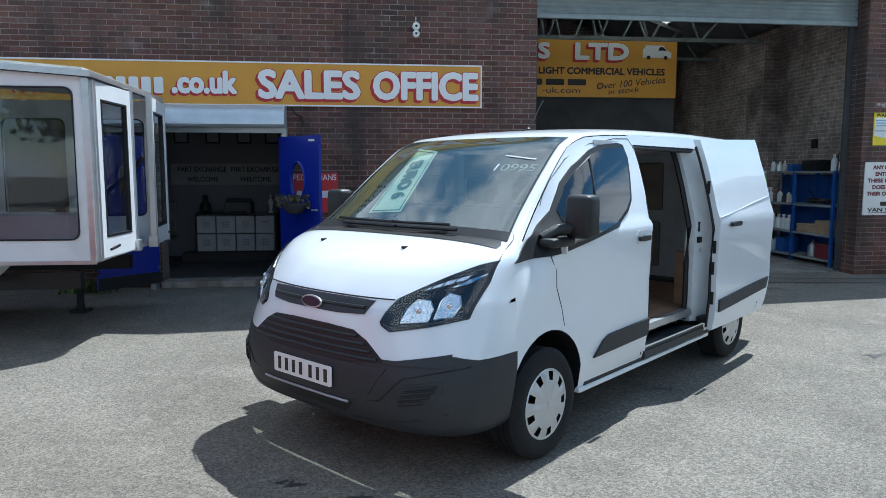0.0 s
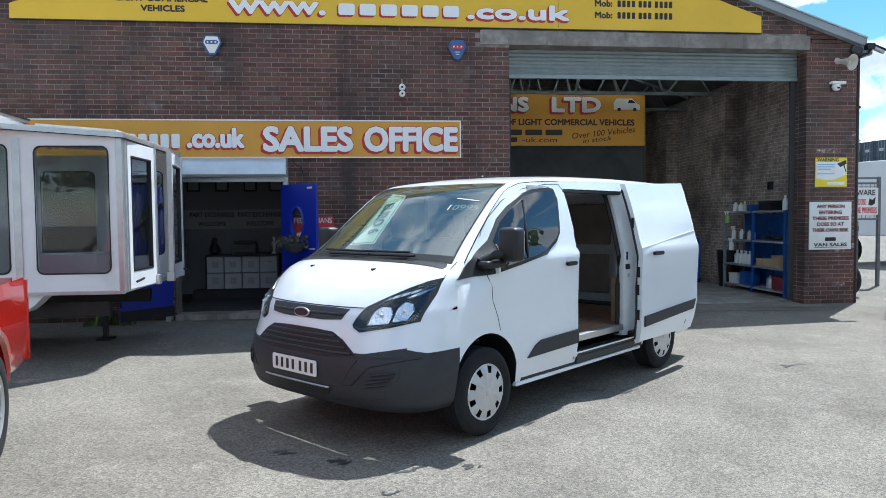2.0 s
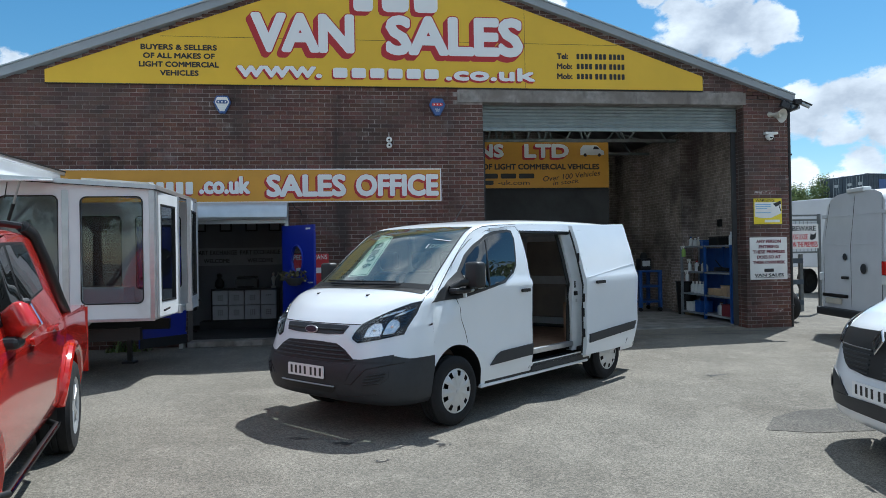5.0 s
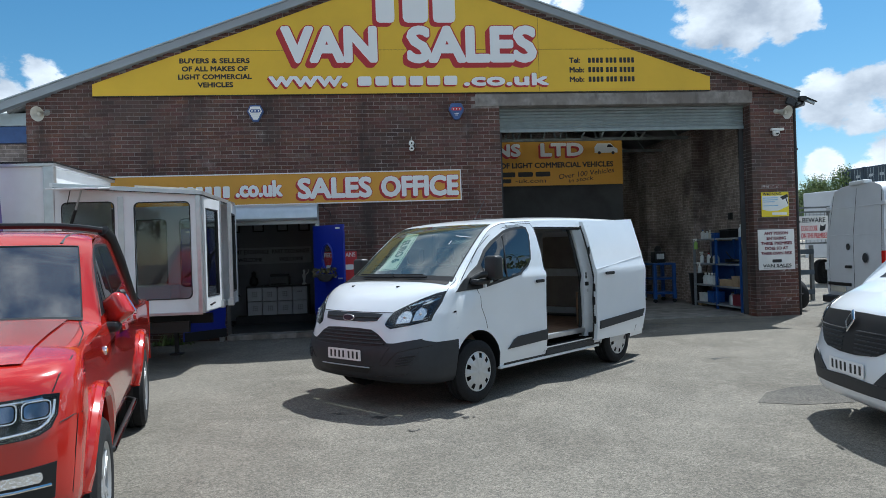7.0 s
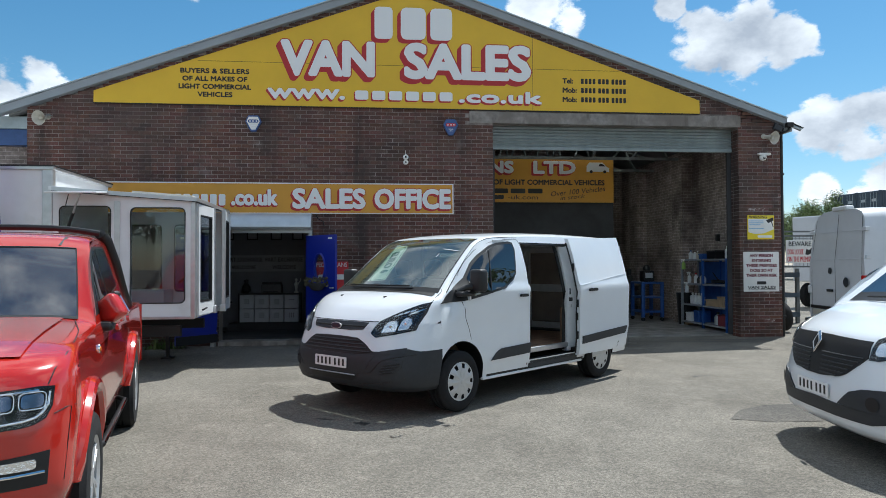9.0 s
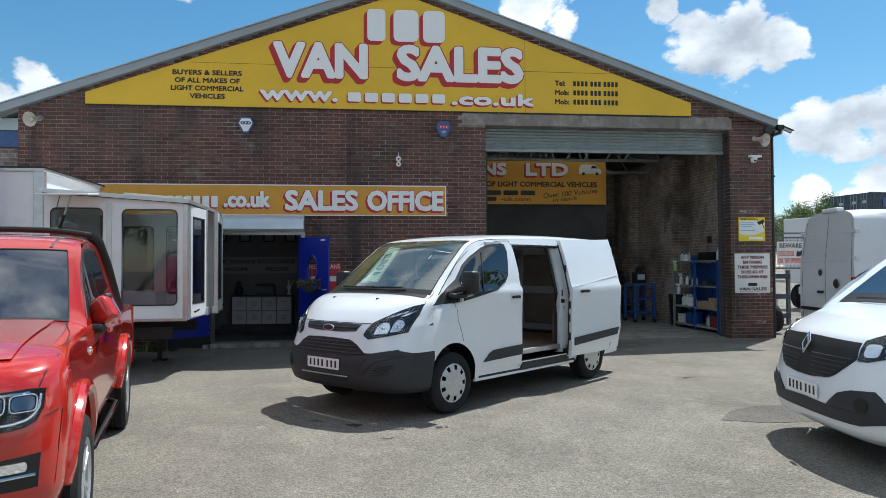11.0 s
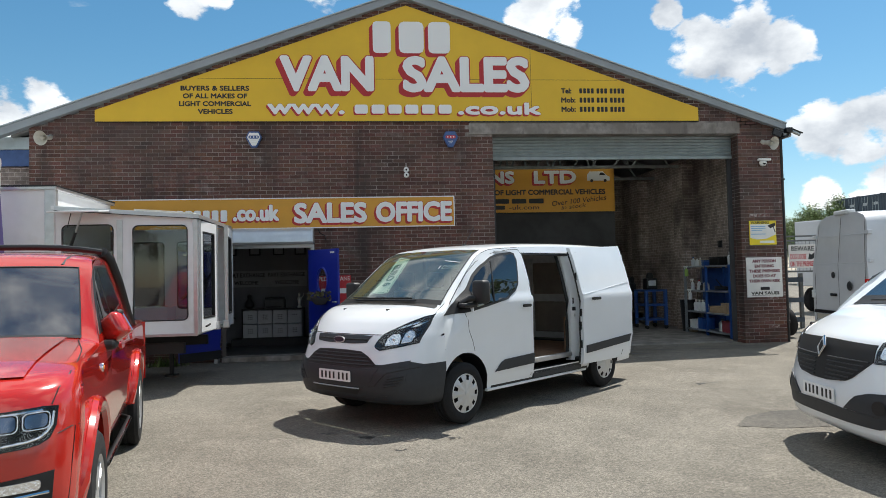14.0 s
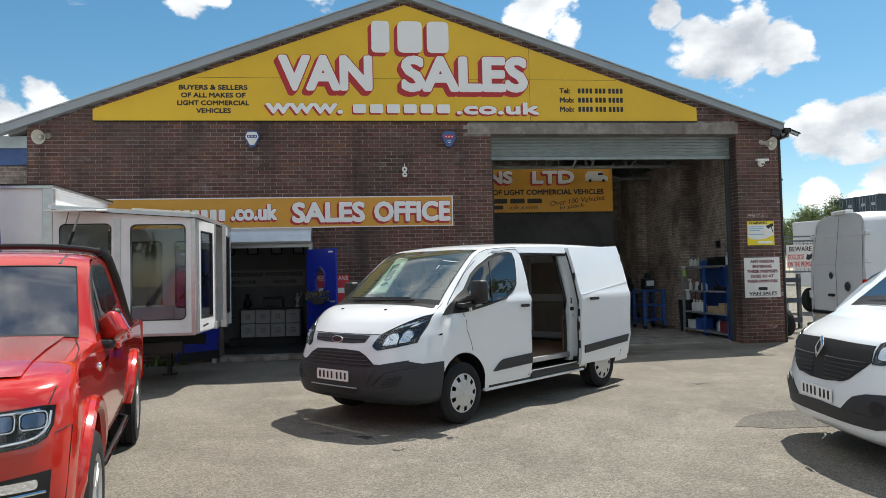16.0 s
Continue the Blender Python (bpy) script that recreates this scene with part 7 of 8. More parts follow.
part("badge", lathe([(0.06, 0.0), (0.055, -0.010), (0.001, -0.012)], 20, "x"), "grey_plastic", cv, m=at(-0.003, 0.184, 1.405))
part("vent_disc", lathe([(0.085, 0.0), (0.075, -0.010), (0.001, -0.012)], 24, "x"), "grey_plastic", cv, m=at(-0.003, -0.36, 1.21))
part("roof_lamp", box(0.05, 0.20, -0.30, 0.20, 2.50, 2.58, 0.02), "plastic_white", cv)
for z in (1.62, 2.12):
    part("press_line", tube([(0.0 + 0.10 * max(0, z - 1.6) - 0.004, y, z) for y in (-0.8, -0.1)], 0.005, 5), "van_dusty", cv)
    part("press_line", tube([(0.0 + 0.10 * max(0, z - 1.6) - 0.004, y, z) for y in (0.1, 0.8)], 0.005, 5), "van_dusty", cv)

# ---- the exhibition trailer ----
tl_ = thing("display_trailer", "white box trailer with a glazed cabin and ajar end doors", "trailer", at(0, 0, 0))
TX0, TX1, TY0, TY1, TZ0, TZ1 = -6.10, -4.12, -3.50, -1.25, 0.80, 2.47


def window_wall(u0, u1, z0, z1, holes, t=0.05):
    """A panel in (u, z) with rectangular holes side by side."""
    bms = []
    u = u0
    for a, b, c, d in holes:
        bms.append(box(u, a, 0, t, z0, z1))
        bms.append(box(a, b, 0, t, z0, c))
        bms.append(box(a, b, 0, t, d, z1))
        u = b
    bms.append(box(u, u1, 0, t, z0, z1))
    bm = merge(*bms)
    bmesh.ops.remove_doubles(bm, verts=bm.verts[:], dist=0.0005)
    return bm


part("box_body", box(-9.6, TX0, TY0 + 0.02, TY1, 0.62, 2.92, 0.02), "trailer", tl_)
part("corner_post", box(TX0 - 0.10, TX0 + 0.05, TY0 - 0.01, TY0 + 0.10, 0.65, 2.94, 0.02), "aluminium", tl_)
part("roof_edge", merge(box(-9.6, TX0 + 0.06, TY0 - 0.02, TY0 + 0.06, 2.90, 2.97, 0.012), box(TX0 - 0.02, TX0 + 0.06, TY0 + 0.06, TY1 + 0.02, 2.90, 2.97, 0.012)), "aluminium", tl_)
front_holes = [(-5.96, -5.27, 1.02, 2.39), (-5.00, -4.25, 1.01, 2.37)]
part("front_wall", window_wall(TX0 + 0.05, TX1, TZ0, TZ1, front_holes), "trailer", tl_, m=at(0, TY0, 0))
part("back_wall", window_wall(TX0 + 0.05, TX1, TZ0, TZ1, [(-5.9, -5.2, 1.1, 2.25), (-4.98, -4.3, 1.1, 2.25)]), "trailer", tl_, m=at(0, TY1 - 0.05, 0))
part("cabin_floor", box(TX0, TX1, TY0 + 0.05, TY1 - 0.05, TZ0 - 0.01, TZ0 + 0.04), "trailer", tl_)
ROOF_UP = 0.15                         # the roof rises towards the body
part("front_fascia", prism([(TX0 + 0.05, TZ1), (TX1, TZ1), (TX0 + 0.05, TZ1 + ROOF_UP)], TY0, TY0 + 0.05), "trailer", tl_)
part("cabin_roof", prism([(TX0, TZ1 + ROOF_UP), (TX1 + 0.03, TZ1), (TX1 + 0.03, TZ1 + 0.05), (TX0, TZ1 + ROOF_UP + 0.05)], TY0 - 0.03, TY1 + 0.03), "trailer", tl_)
part("roof_trim", merge(prism([(TX0 + 0.05, TZ1 + ROOF_UP - 0.015), (TX1 + 0.05, TZ1 - 0.01), (TX1 + 0.05, TZ1 + 0.045), (TX0 + 0.05, TZ1 + ROOF_UP + 0.04)], TY0 - 0.05, TY0 - 0.03), box(TX1 + 0.03, TX1 + 0.05, TY0 - 0.03, TY1 + 0.05, TZ1 - 0.01, TZ1 + 0.045, 0.005)), "aluminium", tl_)
part("roof_line", merge(box(-9.6, TX0 + 0.066, TY0 - 0.026, TY0 - 0.02, 2.945, 2.968), box(TX0 + 0.06, TX0 + 0.066, TY0 - 0.02, TY1 + 0.02, 2.945, 2.968)), "black_plastic", tl_)
part("roof_line", merge(prism([(TX0 + 0.05, TZ1 + ROOF_UP - 0.024), (TX1 + 0.054, TZ1 - 0.019), (TX1 + 0.054, TZ1 - 0.011), (TX0 + 0.05, TZ1 + ROOF_UP - 0.016)], TY0 - 0.054, TY0 - 0.03), box(TX1 + 0.03, TX1 + 0.054, TY0 - 0.03, TY1 + 0.05, TZ1 - 0.022, TZ1 - 0.011)), "black_plastic", tl_)
part("roof_membrane", prism([(-5.0, TZ1 + 0.115), (TX1 - 0.05, TZ1 + 0.052), (TX1 - 0.05, TZ1 + 0.085), (-5.0, TZ1 + 0.15)], TY0 + 0.05, TY1 - 0.05), "cream", tl_)
for (a, b, c, d), yy in [(h_, TY0) for h_ in front_holes] + [((-5.9, -5.2, 1.1, 2.25), TY1 - 0.05), ((-4.98, -4.3, 1.1, 2.25), TY1 - 0.05)]:
    part("window_frame", tube([(x, yy - 0.004, z) for x, z in rounded(a, b, c, d, 0.07, 4)] + [(rounded(a, b, c, d, 0.07, 4)[0][0], yy - 0.004, rounded(a, b, c, d, 0.07, 4)[0][1])], 0.009, 6), "black_plastic", tl_)
    corners = []
    for sx in (0, 1):
        for sz in (0, 1):
            cx_, cz_ = (a, b)[sx], (c, d)[sz]
            kx, kz = (1, -1)[sx], (1, -1)[sz]
            pts = [(cx_, cz_)] + [(cx_ + kx * 0.07 * (1 - math.sin(t_)), cz_ + kz * 0.07 * (1 - math.cos(t_))) for t_ in np.linspace(0, math.pi / 2, 6)]
            corners.append(prism(pts, 0.001, 0.049))
    part("window_corner", merge(*corners), "trailer", tl_, m=at(0, yy, 0))
    part("window_pane", prism(rounded(a, b, c, d, 0.07, 4), yy + 0.02, yy + 0.026), "glass_trailer", tl_)
part("panel_post", box(-5.22, -5.14, TY0 - 0.012, TY0 - 0.001, TZ0 + 0.0, TZ1 - 0.01, 0.004), "aluminium", tl_)
part("corner_rail", box(TX1 - 0.05, TX1 + 0.02, TY0 - 0.02, TY0 + 0.06, TZ0, TZ1 - 0.005, 0.012), "aluminium", tl_)
part("corner_rail", box(TX1 - 0.05, TX1 + 0.01, TY1 - 0.06, TY1 + 0.02, TZ0, TZ1 - 0.005, 0.012), "aluminium", tl_)
part("bottom_rail", box(TX0, TX1 + 0.01, TY0 - 0.012, TY0 + 0.0, TZ0 - 0.02, TZ0 + 0.02, 0.004), "aluminium", tl_)
# flap propped over the left window
part("flap", box(-5.98, -5.30, -0.012, 0.012, -0.42, 0.0, 0.006), "trailer", tl_, "white hatch propped open on a gas strut", m=pose(0, TY0 - 0.03, 2.585, -84, 0, 0))
part("gas_strut", tube([(-5.55, TY0 - 0.36, 2.535), (-5.84, TY0 - 0.02, 2.06)], 0.014, 8), "aluminium", tl_)
part("gas_strut_sleeve", tube([(-5.705, TY0 - 0.18, 2.28), (-5.84, TY0 - 0.03, 2.065)], 0.022, 8), "black_plastic", tl_)
part("stay", tube([(-5.72, TY0 - 0.30, 2.53), (-5.88, TY0 - 0.02, 2.36)], 0.006, 6), "black_plastic", tl_)
# end doors
for y0, turn, w in ((TY0 + 0.06, 87, 0.90), (TY1 - 0.06, -84, 0.86)):
    flip = 1 if turn > 0 else -1
    leaf = part("end_door", window_wall(0.0, w, TZ0 + 0.02, TZ1 - 0.03, [(0.16, w - 0.16, 1.02, 2.28)], 0.04), "trailer", tl_, "white glazed end door standing ajar", m=at(TX1 + 0.03, y0, 0, turn))
    part("window_pane", box(0.16, w - 0.16, 0.016, 0.022, 1.02, 2.28), "glass_trailer", leaf)
    part("window_frame", merge(box(0.145, 0.165, -0.006, 0.046, 1.02, 2.28), box(w - 0.165, w - 0.145, -0.006, 0.046, 1.02, 2.28), box(0.145, w - 0.145, -0.006, 0.046, 2.27, 2.29), box(0.145, w - 0.145, -0.006, 0.046, 1.01, 1.03)), "black_plastic", leaf)
    part("door_edge", box(-0.02, 0.03, -0.012, 0.052, TZ0, TZ1 - 0.02, 0.006), "aluminium", leaf)
    part("door_edge", box(w - 0.03, w + 0.02, -0.012, 0.052, TZ0, TZ1 - 0.02, 0.006), "aluminium", leaf)
    part("handle", tube([(0.10, -0.05 * flip + (0.0 if flip > 0 else 0.04), 0.90), (0.30, -0.05 * flip + (0.0 if flip > 0 else 0.04), 0.92)], 0.014, 8), "black_plastic", leaf)
    part("latch", box(w - 0.06, w + 0.03, -0.04, 0.06, 0.80, 0.92, 0.01), "aluminium", leaf)
# inside fittings and running gear
part("inner_bench", box(TX0 + 0.1, -5.0, TY1 - 0.6, TY1 - 0.08, TZ0 + 0.04, 1.15, 0.01), "trailer", tl_)
part("inner_stay", tube([(-4.9, TY1 - 0.1, 1.25), (-4.45, TY1 - 0.1, 1.62), (-4.3, TY1 - 0.1, 1.8)], 0.025, 8), "black_plastic", tl_)
part("chassis_rail", box(-9.4, -4.4, TY0 + 0.35, TY0 + 0.45, 0.50, 0.66), "black_plastic", tl_)
part("chassis_rail", box(-9.4, -4.4, TY1 - 0.45, TY1 - 0.35, 0.50, 0.66), "black_plastic", tl_)
part("leg", merge(box(-5.02, -4.96, TY1 - 0.43, TY1 - 0.37, 0.018, 0.60), box(-5.08, -4.90, TY1 - 0.50, TY1 - 0.30, -0.012, 0.018)), "black_plastic", tl_)
part("mudguard", prism([(-6.0, 0.50), (-5.9, 0.70), (-5.7, 0.78), (-4.95, 0.78), (-5.05, 0.68), (-5.15, 0.60), (-5.22, 0.62), (-5.30, 0.70), (-5.68, 0.74), (-5.86, 0.66), (-5.95, 0.50)], TY0 + 0.02, TY0 + 0.26), "trailer", tl_)
for yy, s in ((TY0 + 0.14, -1), (TY1 - 0.14, 1)):
    wheel(tl_, -7.35, yy, s, 0.32, 0.19, "cap", 0.18, drop=0.017)

# ---- inside the workshop ----
rack = thing("parts_shelving", "two blue and grey steel shelving bays crowded with bottles", "shelving", at(6.08, 0.62, 0.03))
for y in (0.0, 1.08, 2.16):
    for x in (0.0, 0.44):
        part("upright", box(x, x + 0.05, y - 0.025, y + 0.025, 0, 1.62), "rack_blue" if y < 2 else "rack_grey", rack)
for z in (0.08, 0.50, 1.00, 1.58):
    for y in (0.03, 1.11):
        part("shelf", box(-0.005, 0.49, y, y + 1.02, z, z + 0.035, 0.004), "rack_grey", rack)
for y in (0.03, 1.11):
    part("back_panel", box(0.46, 0.485, y, y + 1.02, 0.12, 1.55), "rack_blue", rack)


def bottle(x, y, z, h, r, mat, cap="white_board", spray=False, label="milky plastic bottle on the workshop shelving", rot=0.0):
    b = thing("bottle", label, "bottle", at(x, y, z, rot), group="bottles on the shelving")
    part("body", lathe([(r * 0.9, 0), (r, 0.02 * h), (r, 0.62 * h), (r * 0.75, 0.74 * h), (r * 0.35, 0.80 * h), (r * 0.35, 0.88 * h)], 12, "z"), mat, b, smooth=True)
    part("cap", lathe([(r * 0.42, 0.88 * h), (r * 0.42, h), (0.001, h)], 10, "z"), cap, b)
    if spray:
        part("trigger", merge(box(-0.07, 0.03, -0.012, 0.012, h, h + 0.035, 0.004), box(-0.05, -0.035, -0.01, 0.01, h - 0.05, h, 0.003)), cap, b)
    return b


for k in range(4):
    bottle(6.24, 2.02 + 0.16 * k, 0.565, 0.27, 0.065, "plastic_white")
for y, z, h, r, mt, cp in ((2.66, 1.645, 0.22, 0.05, "plastic_white", "rack_blue"), (2.45, 1.645, 0.18, 0.055, "plastic_white", "white_board"), (2.30, 1.645, 0.20, 0.04, "cream", "white_board"), (2.10, 1.645, 0.12, 0.05, "plastic_white", "white_board"),
                           (1.98, 1.065, 0.20, 0.045, "plastic_white", "dark"), (2.12, 1.065, 0.22, 0.04, "cream", "dark"), (2.26, 1.065, 0.16, 0.045, "dark", "dark"), (2.40, 1.065, 0.24, 0.05, "plastic_white", "sign_red"),
                           (0.90, 1.645, 0.28, 0.05, "plastic_white", "white_board"), (0.72, 1.645, 0.22, 0.04, "white_board", "white_board"), (1.12, 0.145, 0.26, 0.07, "dark", "dark"), (1.35, 0.145, 0.28, 0.08, "galv", "dark")):
    bottle(6.28, y, z, h, r, mt, cp)
bottle(6.20, 2.58, 1.065, 0.24, 0.045, "plastic_white", "white_board", True, "white spray bottle on the workshop shelving")
bottle(6.045, 2.56, 1.40, 0.22, 0.045, "plastic_green", "white_board", True, "green spray bottle hooked on the shelf edge")
bottle(6.045, 2.40, 0.84, 0.22, 0.045, "plastic_white", "white_board", True, "white spray bottle hooked on the shelf edge")


def crate(x, y, z, sx, sy, sz, mat, name, label, cat, rot=0.0):
    c = thing(name, label, cat, at(x, y, z, rot))
    part("base", box(-sx / 2, sx / 2, -sy / 2, sy / 2, 0, sz, 0.01), mat, c)
    part("lid", box(-sx / 2 - 0.006, sx / 2 + 0.006, -sy / 2 - 0.006, sy / 2 + 0.006, sz + 0.001, sz + 0.03, 0.006), mat, c)
    return c


crate(6.30, 1.35, 1.645, 0.34, 0.42, 0.16, "black_plastic", "tool_case", "black plastic tool case on top of the shelving", "tool case")
crate(6.30, 2.02, 1.645, 0.20, 0.14, 0.10, "rack_blue", "small_box", "small blue box on top of the shelving", "box")
crate(6.30, 1.30, 0.565, 0.36, 0.55, 0.12, "cardboard", "cardboard_box", "flattened brown cardboard box on a shelf", "box", 6)
crate(6.28, 0.95, 0.565, 0.30, 0.34, 0.20, "cardboard", "cardboard_box", "brown cardboard box on a shelf", "box", -8)
crate(6.28, 2.50, 0.145, 0.30, 0.30, 0.18, "plastic_white", "storage_tub", "milky storage tub on the lowest shelf", "tub")
crate(6.28, 2.10, 0.145, 0.30, 0.26, 0.24, "rack_blue", "storage_tub", "blue storage tub on the lowest shelf", "tub")
crate(6.30, 0.90, 0.145, 0.32, 0.40, 0.22, "red_dark", "storage_tub", "dull red tub on the lowest shelf", "tub")
hose = thing("air_hose", "black hose heaped on a shelf", "hose", at(6.28, 1.25, 1.065))
part("coil", tube([(0.10 * math.cos(a) * (1 + 0.2 * math.sin(3 * a)), 0.30 * math.sin(a), 0.03 + 0.012 * a / 3) for a in np.linspace(0, 16, 70)], 0.018, 6), "black_plastic", hose, smooth=True)
part("wand", tube([(-0.05, -0.3, 0.05), (0.0, 0.1, 0.12), (0.02, 0.35, 0.26)], 0.014, 6), "black_plastic", hose)
lamp_ = thing("inspection_lamp", "black clamp lamp on top of the shelving", "lamp", at(6.30, 0.75, 1.615))
part("arm", tube([(0, 0, 0.03), (0, 0.10, 0.30), (0, -0.05, 0.42)], 0.012, 6), "black_plastic", lamp_)
part("shade", lathe([(0.02, 0.06), (0.06, 0.0), (0.07, -0.05)], 14, "z"), "black_plastic", lamp_, m=at(0, -0.07, 0.42))
part("foot", box(-0.06, 0.06, -0.06, 0.06, 0.0, 0.03, 0.006), "black_plastic", lamp_)

trol = thing("tool_trolley", "blue steel tool trolley with open shelves", "trolley", at(5.80, 4.25, 0.03))
for x in (-0.26, 0.26):
    for y in (-0.36, 0.36):
        part("post", box(x - 0.04, x + 0.04, y - 0.05, y + 0.05, 0.10, 1.02, 0.01), "rack_blue", trol)
        part("castor", lathe([(0.05, -0.02), (0.05, 0.02)], 14), "rubber", trol, m=at(x, y, 0.05))
for z in (0.22, 0.60, 0.98):
    part("tray", box(-0.30, 0.30, -0.40, 0.40, z, z + 0.05, 0.008), "rack_blue", trol)
mach = thing("diagnostic_machine", "black garage machine on the blue trolley", "machine", at(5.80, 4.25, 1.06))
part("casing", box(-0.15, 0.15, -0.15, 0.15, 0, 0.30, 0.03), "black_plastic", mach)
part("screen", box(-0.10, 0.10, -0.156, -0.15, 0.10, 0.24), "plastic_white", mach)
part("head", lathe([(0.09, 0.30), (0.10, 0.36), (0.06, 0.44), (0.001, 0.46)], 14, "z"), "black_plastic", mach, smooth=True)
bin_ = thing("waste_bin", "dark plastic dustbin against the brick wall", "bin", at(6.30, 2.98, 0.03))
part("tub", lathe([(0.19, 0.0), (0.24, 0.75), (0.25, 0.78), (0.22, 0.78)], 20, "z"), "black_plastic", bin_, smooth=True)
br = thing("broom", "broom leaning on the brick wall", "broom", at(6.30, 2.80, 0.03))
part("handle", tube([(-0.05, 0.02, 0.05), (0.29, 0.10, 1.45)], 0.013, 8), "wood_grey", br)
part("head", box(-0.12, 0.02, -0.16, 0.16, 0.0, 0.08, 0.01), "cardboard", br)
bench = thing("workbench", "dark timber workbench at the back of the workshop", "workbench", at(5.55, 6.6, 0.03))
part("top", box(-0.4, 0.9, -0.6, 0.6, 0.86, 0.92, 0.006), "wood_grey", bench)
for x in (-0.34, 0.84):
    for y in (-0.54, 0.54):
        part("leg", box(x - 0.04, x + 0.04, y - 0.04, y + 0.04, 0.0, 0.86), "wood_grey", bench)
part("lower_shelf", box(-0.36, 0.86, -0.56, 0.56, 0.30, 0.34), "wood_grey", bench)
for k, (x, y, h, r) in enumerate(((5.3, 6.3, 0.5, 0.14), (5.7, 6.5, 0.35, 0.16), (6.1, 6.3, 0.45, 0.10))):
    o = thing("machine_part", "greasy dark machine part on the workbench", "machine part", at(x, y, 0.95), group="machine parts")
    part("casting", lathe([(r, 0), (r, h * 0.5), (r * 0.6, h * 0.6), (r * 0.7, h * 0.9), (0.02, h)], 14, "z"), "dark", o, smooth=True)
vent = thing("wall_hook", "dark tool hung on the brick wall", "tool", at(6.60, 1.9, 2.15))
part("body", box(-0.05, 0.02, -0.06, 0.06, -0.08, 0.08, 0.015), "black_plastic", vent)

# ---- the yard beside the pier ----
fen = thing("yard_fence", "dark steel rail fence with mesh beside the workshop", "fence", at(7.25, 2.6, 0))
for x in (0.0, 1.1, 2.25):
    part("post", box(x - 0.03, x + 0.03, -0.03, 0.03, 0, 2.36), "truss_grey", fen)
for z in (2.33, 2.22, 1.45):
    part("rail", box(0.0, 2.28, -0.02, 0.02, z - 0.02, z + 0.02), "truss_grey", fen)
part("mesh", merge(*([box(0.05 + 0.1 * k, 0.058 + 0.1 * k, -0.004, 0.004, 1.47, 2.20) for k in range(22)] + [box(0.0, 2.25, -0.004, 0.004, z, z + 0.008) for z in np.arange(1.55, 2.2, 0.1)])), "truss_grey", fen)
bew = thing("dog_sign", "white notice with black and red lettering on the yard fence", "sign", at(9.08, 2.56, 0))
part("board", box(-0.37, 0.37, -0.012, 0.0, 1.54, 2.12, 0.003), "white_board", bew)
words("letter", "BEWARE", 0.60, 0.12, "black_letter", bew, at(0.0, -0.013, 2.02), 0.003, 0.025)
words("letter", "DOG LOOSE", 0.42, 0.13, "sign_red", bew, at(-0.12, -0.013, 1.82), 0.003, 0.015)
words("letter", "ON THE PREMISES", 0.68, 0.13, "sign_red", bew, at(0.0, -0.013, 1.64), 0.003, 0.015)
part("dog_drawing", prism([(0.14, 1.76), (0.17, 1.90), (0.23, 1.86), (0.31, 1.92), (0.29, 1.78), (0.21, 1.74)], -0.016, -0.011), "black_letter", bew)
yr = thing("yard_rack", "rusty steel storage rack with boards", "rack", at(7.45, 3.1, 0))
for x in (0.0, 0.95, 1.9):
    for y in (0.0, 0.8):
        part("upright", box(x - 0.04, x + 0.04, y - 0.04, y + 0.04, 0, 1.40), "truss_grey", yr)
for z in (0.28, 0.78, 1.30):
    part("beam", box(-0.04, 1.94, -0.05, -0.005, z - 0.12, z), "container", yr)
    part("deck", box(-0.04, 1.94, 0.0, 0.8, z - 0.04, z), "wood_grey", yr)
for k, (x, z, r, h, mt) in enumerate(((0.45, 0.28, 0.14, 0.40, "plastic_white"), (0.82, 0.28, 0.16, 0.42, "plastic_white"), (1.25, 0.28, 0.15, 0.38, "rack_blue"), (1.62, 0.28, 0.16, 0.40, "plastic_white"), (0.6, 0.78, 0.13, 0.34, "plastic_white"), (1.3, 0.78, 0.14, 0.32, "dark"))):
    d = thing("drum", "white plastic chemical drum on the yard rack" if mt == "plastic_white" else "dark plastic drum on the yard rack", "drum", at(7.45 + x, 3.4, z), group="drums on the yard rack")
    part("body", lathe([(r * 0.95, 0), (r, 0.02), (r, h * 0.85), (r * 0.7, h * 0.95), (r * 0.3, h * 0.96)], 16, "z"), mt, d, smooth=True)
    part("cap", lathe([(r * 0.3, h * 0.96), (r * 0.3, h * 1.06), (0.001, h * 1.06)], 10, "z"), "dark", d)
rp = random.Random(8)
for k in range(9):
    pipe = thing("scrap_bar", "rusty scrap bar thrown on the yard rack", "scrap", at(0, 0, 0), group="scrap bars on the yard rack")
    x0, y0 = 7.5 + rp.uniform(0, 0.35), 3.15 + rp.uniform(0, 0.6)
    part("bar", tube([(x0, y0, 1.32 + rp.uniform(0.0, 0.05)), (x0 + rp.uniform(0.6, 0.8), y0 + rp.uniform(-0.2, 0.2), 1.36 + rp.uniform(0, 0.12)), (x0 + rp.uniform(1.1, 1.5), y0 + rp.uniform(-0.2, 0.2), 1.34 + rp.uniform(0, 0.2))], rp.uniform(0.02, 0.045), 6), rp.choice(["truss_grey", "wood_grey", "purple", "red_dark", "galv"]), pipe)
ty = thing("spare_wheel", "old wheel leaning on the corner of the pier", "wheel", pose(7.50, 1.0, 0.0, 0, -8, 0) )
part("tyre", lathe([(0.20, -0.09), (0.30, -0.09), (0.33, -0.05), (0.33, 0.05), (0.30, 0.09), (0.20, 0.09)], 28, "x"), "rubber", ty, smooth=True, m=at(0.14, 0.0, 0.33))
